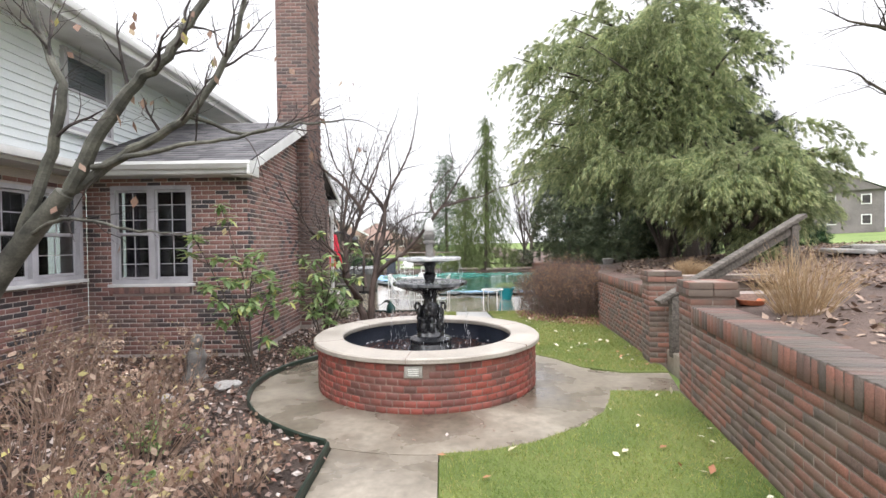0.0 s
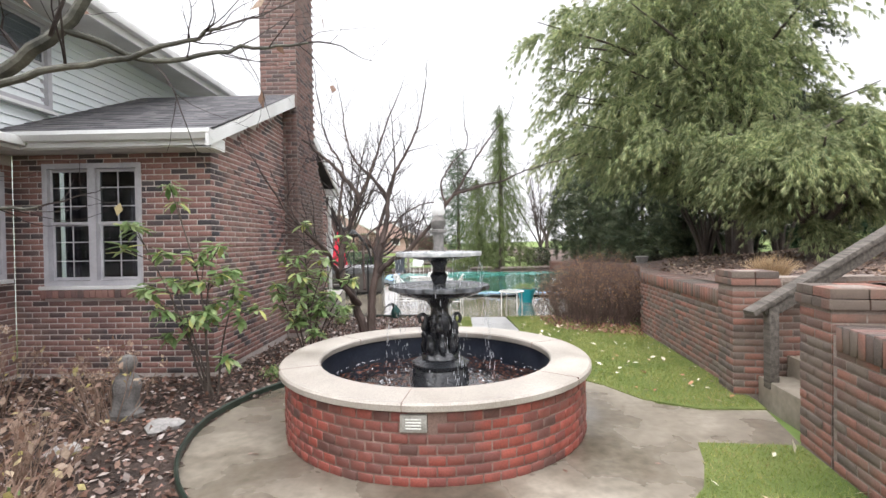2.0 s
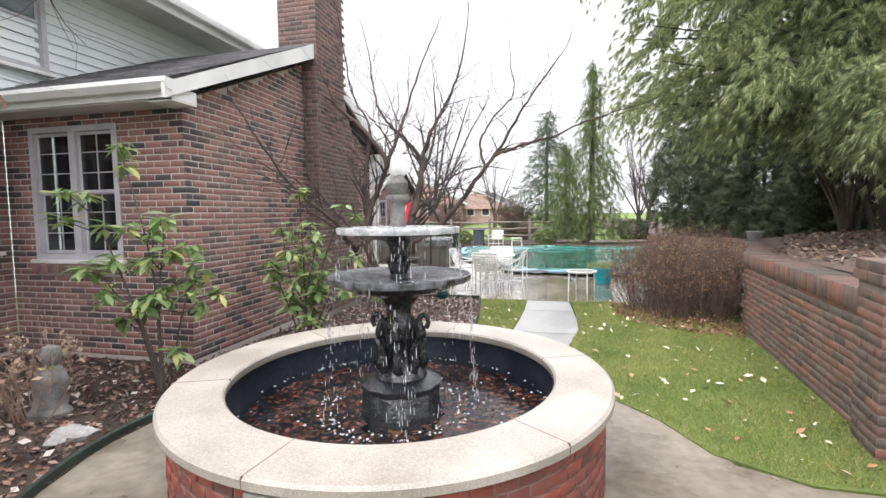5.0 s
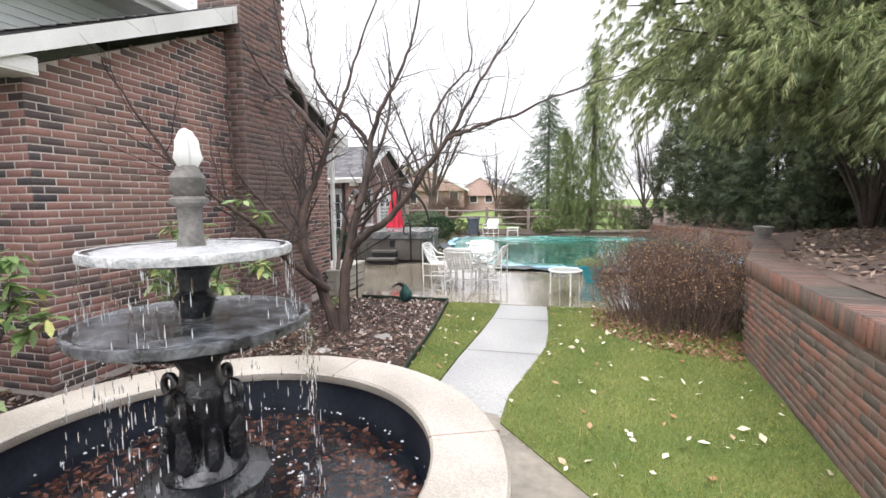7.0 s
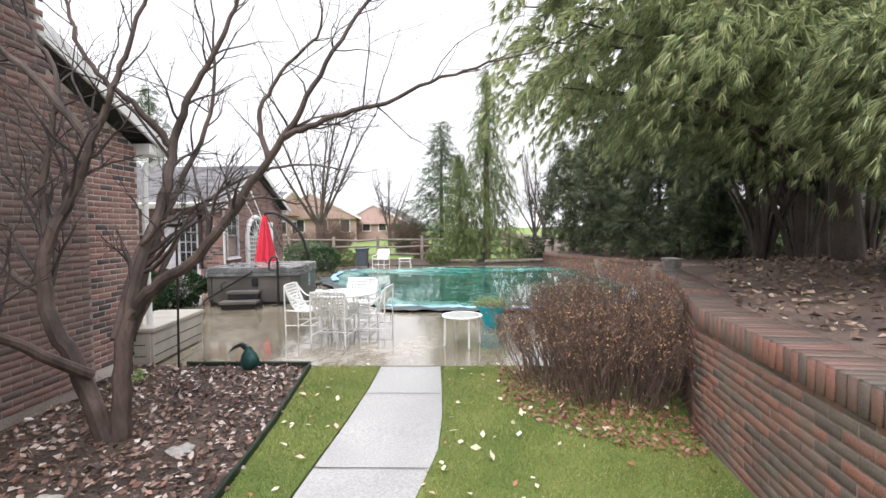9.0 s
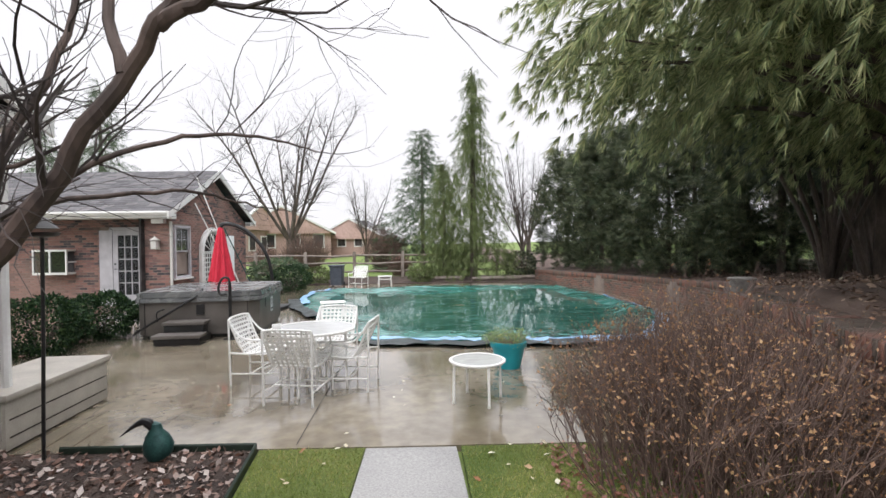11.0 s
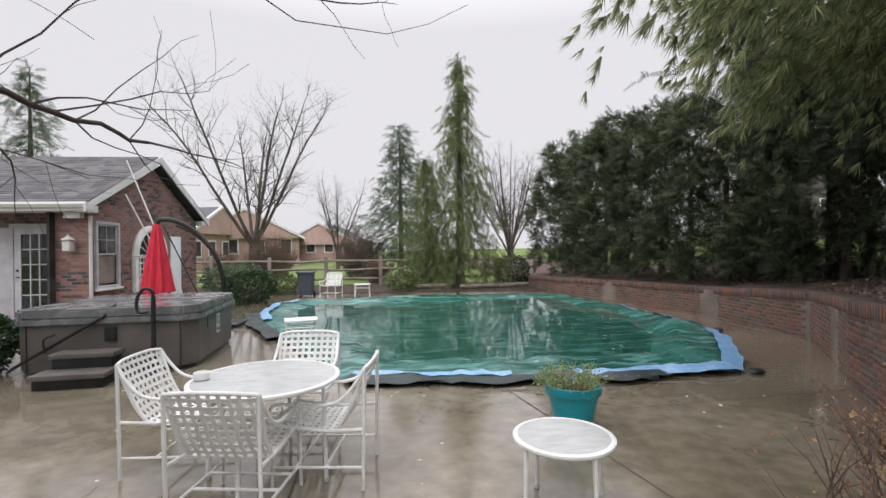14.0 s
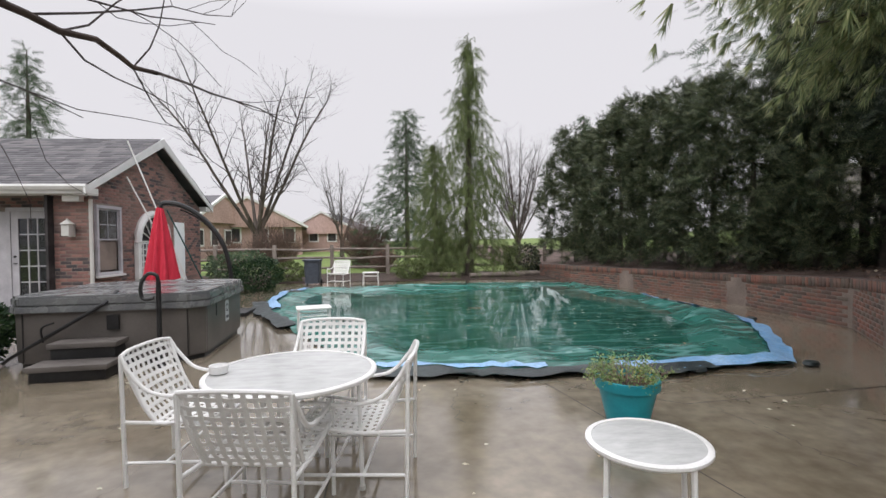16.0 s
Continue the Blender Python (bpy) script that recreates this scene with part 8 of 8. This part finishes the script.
def strewn(name, poly, count, material, size, seed, lift, flat=0.35, upright=False, label="", category="leaves", box_=None, heights=None):
    nr = np.random.default_rng(seed)
    poly_a = np.asarray(poly, float)
    lo, hi = (poly_a.min(0), poly_a.max(0)) if box_ is None else (np.array(box_[0]), np.array(box_[1]))
    p = lo + (hi - lo) * nr.random((count, 2))
    p = p[inside(poly, p)]
    n = len(p)
    z = np.interp(p[:, 1], [4.0, 11.8], [-0.10, -0.24]) if heights is None else np.array([heights(a, b) for a, b in p])
    pl = np.concatenate([p, (z + lift)[:, None]], 1)
    if upright:
        d = np.stack([nr.normal(size=n) * 0.45, nr.normal(size=n) * 0.45, np.ones(n)], 1)
        return tagged(blades(name, pl, d, nr, size, material), label, category, kind="stuff")
    d = np.stack([nr.normal(size=n), nr.normal(size=n), nr.normal(size=n) * flat], 1)
    roll = np.tile(np.array([0, 0, 1.0]), (n, 1)) + nr.normal(size=(n, 3)) * flat
    return tagged(scatter(name, LEAF_V, LEAF_F, pl, frames_from(d, nr, roll), nr.uniform(*size, (n, 1)), material), label, category, kind="stuff")


def blades(name, pl, d, nr, size, material):
    n = len(pl)
    ax = frames_from(d, nr)
    ln = nr.uniform(*size, n)[:, None]
    w = ax[:, 1] * 0.0028
    bend = nr.normal(size=(n, 3)) * 0.012
    bend[:, 2] = 0
    v = np.stack([pl - w, pl + w, pl + ax[:, 0] * ln + bend], 1).reshape(-1, 3)
    f = np.arange(n * 3).reshape(-1, 3)
    return finish(name, mesh_from_arrays(name, v, f), material, smooth=False)


LAWN1 = [(-0.04, -1.0), (1.2, -1.0), (2.06, 2.88), (2.46, 4.96), (1.78, 5.02), (1.66, 4.72), (1.48, 4.38), (1.15, 4.02), (0.7, 3.72), (0.3, 3.58), (-0.04, 3.54)]
LAWN2 = [(1.1, 11.78), (1.14, 10.2), (1.13, 9.5), (1.01, 8.8), (0.87, 8.0), (0.86, 7.45), (1.2, 7.0), (1.55, 6.55), (1.78, 6.05), (2.2, 5.8), (2.72, 5.8), (2.78, 6.0), (3.18, 9.7), (3.4, 10.6), (3.8, 11.78)]
LAWN3 = [(0.30, 11.78), (0.30, 11.0), (0.27, 10.0), (0.21, 8.9), (0.19, 8.1), (0.26, 7.62), (0.28, 7.58), (-0.06, 7.62), (-0.1, 7.9), (-0.18, 8.5), (-0.32, 10), (-0.56, 11.78)]
strewn("grass", LAWN1, 52000, M_BLADE, (0.02, 0.05), 201, 0.0, upright=True, label="short damp winter grass", category="grass")
strewn("grass", LAWN2, 95000, M_BLADE, (0.02, 0.05), 202, 0.002, upright=True, label="short damp winter grass", category="grass")
strewn("grass", LAWN3, 20000, M_BLADE, (0.02, 0.05), 203, 0.002, upright=True, label="short damp winter grass", category="grass")
for k_, (pl_, n_) in enumerate(((LAWN1, 110), (LAWN2, 240), (LAWN3, 50))):
    strewn("fallen_leaves", pl_, n_, M_PALE_LEAF, (0.04, 0.095), 210 + k_, 0.03, 0.3, label="pale fallen leaves scattered on the grass")
BED_NEAR = [(-0.95, 0.5)] + BED[1:16] + [(-2.88, 7.0), (-5.2, 7.0), (-5.2, 0.5)]
strewn("mulch_chips", BED_NEAR, 16000, M_MULCH, (0.03, 0.075), 220, 0.018, 0.5, label="dark wet bark chips", category="mulch")
strewn("leaf_litter", BED_NEAR, 15000, M_LITTER, (0.035, 0.085), 221, 0.026, 0.5, label="brown and pale fallen leaves on the mulch")
strewn("leaf_litter", [(1.75, 11.75), (1.75, 10.4), (2.3, 9.6), (3.15, 9.3), (3.35, 10.4), (3.8, 11.75)], 2600, M_RED_LITTER, (0.03, 0.07), 222, 0.03, 0.5, label="russet leaf litter under the barberry")
strewn("leaf_litter", BED_NEAR, 600, M_RED_LITTER, (0.04, 0.08), 224, 0.03, 0.5, label="russet leaves on the mulch")
BANK_NEAR = [(2.4, 0.5), (2.6, 3.9), (3.7, 4.3), (3.9, 6.1), (3.3, 6.3), (3.6, 9.9), (4.4, 11.6), (6.2, 15.5), (8.0, 18.2), (7.6, 22), (12, 22), (13, 5), (8, 0.5)]
strewn("pine_straw", BANK_NEAR, 26000, M_PINE_STRAW, (0.04, 0.10), 225, 0.015, 0.45, label="brown pine straw and needles on the raised bed", category="mulch", heights=on_bank)
strewn("fallen_leaves", BANK_NEAR, 700, M_PALE_LEAF, (0.03, 0.07), 226, 0.03, 0.4, label="pale leaves on the raised bed", heights=on_bank)
strewn("sunken_leaves", arc(FX, FY, 0.98, 0, 360, 40), 3000, M_SODDEN, (0.03, 0.07), 230, 0.02, 0.25, label="sodden brown leaves lying in the basin", heights=lambda a, b: 0.07)
strewn("fallen_leaves", [(-2.0, 12), (4, 12), (5, 15.2), (-3, 16)], 46, M_PALE_LEAF, (0.03, 0.06), 231, 0.004, 0.15, label="a few stray leaves on the wet patio")
strewn("fallen_leaves", [(0, 17), (4.5, 16.5), (5, 23), (-1, 23)], 120, M_PALE_LEAF, (0.04, 0.09), 232, PZ - ground_z(20) + 0.06, 0.05, label="a few pale leaves floating on the pool cover")
strewn("fallen_leaves", arc(FX, FY, 2.0, 0, 360, 40), 60, M_LITTER, (0.03, 0.06), 233, 0.004, 0.15, label="a few stray leaves on the paving")

# ---- fence, bin, distance ----
slab("far_bed", [(-14, 27.62), (2.9, 27.62), (5.9, 26.9), (5.4, 32.0), (-14, 32.0)], 0.05, M_SOIL, 0.02)
tagged(bpy.data.objects["far_bed"], "dark mulch bed beyond the pool under the fence", "planting bed", kind="structure")
fence = thing("split_rail_fence", pose(-4, 30.6, PZ), "weathered grey split-rail fence with three rails", "fence")
r_ = random.Random(4)
for k_ in range(8):
    x_ = -6.0 + 2.35 * k_
    y_ = 0.12 * k_
    part("post", a_box(x_ - 0.075, x_ + 0.075, y_ - 0.06, y_ + 0.06, -0.1, 1.32, bevel=0.02), M_FENCE, fence)
    if k_ < 7:
        for z_ in (0.35, 0.75, 1.12):
            part("rail", a_tube([(x_ - 0.1, y_, z_ + r_.uniform(-0.04, 0.04)), (x_ + 1.2, y_ + 0.06, z_ + r_.uniform(-0.04, 0.04)), (x_ + 2.45, y_ + 0.12, z_ + r_.uniform(-0.04, 0.04))], [0.04, 0.055, 0.04], 6), M_FENCE, fence)
bn = thing("wheeled_bin", pose(-3.0, 27.0, PZ), "dark blue-grey wheeled bin beyond the pool", "bin")
part("body", chamfered(0.26, 0.05, 0.80, 0.04, 0.12), M_GREY_PLASTIC, bn)
part("lid", a_box(-0.29, 0.29, -0.31, 0.29, 0.80, 0.86, bevel=0.02), M_GREY_PLASTIC, bn)
for s_ in (-1, 1):
    part("wheel", a_tube([(s_ * 0.2, 0.24, 0.09), (s_ * 0.27, 0.24, 0.09)], 0.09, 14), M_BLACK, bn)
for x_, y_, l_ in ((2.6, 28.4, 2.2), (4.2, 29.0, 1.6), (0.9, 28.9, 1.3)):
    lg = tagged(part("landscape_timber", a_tube([(0, 0, 0.09), (l_ / 2, 0.05, 0.1), (l_, 0.02, 0.09)], 0.09, 8), M_FENCE), "grey landscape timber edging the far bed", "timber", "landscape timbers")
    lg.matrix_world = pose(x_, y_, PZ + 0.01, 0, 0, 6)
# stone pot at the bed corner, flat stones and a clay saucer on the terrace
sp_ = tagged(part("stone_pot", lathe([(0, 0), (0.12, 0), (0.15, 0.1), (0.17, 0.13), (0.15, 0.14), (0, 0.12)], 20), M_STONE), "small pale stone bowl on the raised bed", "pot")
sp_.matrix_world = pose(4.86, 13.85, on_bank(4.86, 13.85)) @ Matrix.Diagonal((1.0, 1.0, 1.3, 1))
for k_, (x_, y_, w_) in enumerate(((7.6, 8.6, 0.5), (8.2, 8.9, 0.6), (7.9, 8.4, 0.4), (8.9, 8.7, 0.5))):
    fs = tagged(part("flat_stone", lathe([(0, 0), (w_, 0.0), (w_ * 1.02, 0.05), (w_ * 0.95, 0.08), (0, 0.085)], 9, lambda a, r: 1 + 0.25 * math.sin(2 * a + 1) + 0.1 * math.sin(5 * a)), M_STONE), "flat grey flagstone lying on the upper bed", "stone", "flagstones")
    fs.matrix_world = pose(x_, y_, on_bank(x_, y_) + 0.04 * (k_ % 2), 0, 4, 40 * k_)
sc_ = tagged(part("clay_saucer", lathe([(0, 0), (0.1, 0), (0.13, 0.05), (0.12, 0.05), (0.09, 0.012), (0, 0.012)], 24), M_TERRACOTTA), "terracotta saucer behind the brick pillar", "saucer")
sc_.matrix_world = pose(3.02, 4.6, on_bank(3.02, 4.6) + 0.005)


def far_house(x, y, z, w, d, h, turn, label, wall, gable=True):
    hs = thing("distant_house", pose(x, y, z, 0, 0, turn), label, "house", "distant houses")
    part("wall", a_box(-w / 2, w / 2, -d / 2, d / 2, -1, h), wall, hs, smooth=False)
    bm = bmesh.new()
    q = [(-w / 2 - 0.5, h - 0.1), (0, h + 0.28 * w), (w / 2 + 0.5, h - 0.1)]
    a = [bm.verts.new((px, -d / 2 - 0.4, pz)) for px, pz in q]
    b = [bm.verts.new((px, d / 2 + 0.4, pz)) for px, pz in q]
    bm.faces.new((a[0], a[1], b[1], b[0]))
    bm.faces.new((a[1], a[2], b[2], b[1]))
    bm.faces.new((a[0], a[2], b[2], b[0]))
    part("roof", bm, M_SHINGLE, hs, smooth=False)
    bm = bmesh.new()
    g = [bm.verts.new((px * 0.93, -d / 2 - 0.42, pz)) for px, pz in q]
    bm.faces.new(g)
    part("gable", bm, wall, hs, smooth=False)
    for s in (-1, 1):
        part("rake_board", a_tube([(s * (w / 2 + 0.5), -d / 2 - 0.45, h - 0.1), (0, -d / 2 - 0.45, h + 0.28 * w)], 0.14, 4), M_WHITE, hs)
    rows = 2 if h > 4 else 1
    for j in range(rows):
        for k in range(4):
            px = -w / 2 + w * (k + 0.5) / 4
            wn_ = part("window", a_box(px - 0.55, px + 0.55, -d / 2 - 0.08, -d / 2 - 0.01, 0.9 + 2.8 * j, 2.3 + 2.8 * j), M_WHITE, hs, smooth=False)
            # opaque pane, an unlit interior's darkness in its colour
            part("pane", a_box(px - 0.42, px + 0.42, -d / 2 - 0.1, -d / 2 - 0.085, 1.03 + 2.8 * j, 2.17 + 2.8 * j), M_ROOM_DARK, wn_, smooth=False)


far_house(-14.5, 58, 0.2, 9, 10, 2.4, 12, "distant pinkish brick house with grey gabled roof", M_FAR_BRICK)
far_house(-20, 52, 0.0, 8, 10, 2.9, 80, "distant pinkish brick house with grey gabled roof", M_FAR_BRICK)
far_house(-8, 66, 0.2, 8, 8, 1.9, -8, "distant pinkish brick house with grey gabled roof", M_FAR_BRICK)
far_house(57, 72, bank_z(50, 30) + 0.2, 15, 9, 5.8, -38, "distant grey two-storey house on the hill", M_GREY_BRICK)
# downspout at the wing's rear corner
ds_ = thing("downspout", pose(-2.84, 12.06, ground_z(12)), "white downspout at the brick corner", "downspout")
part("pipe", a_tube(curve_points([(0.02, 0.28, 2.72), (0.02, 0.1, 2.6), (0.0, 0.0, 2.4), (0, 0, 0.2), (0.05, 0.05, 0.05)], 4), 0.04, 8), M_WHITE, ds_)
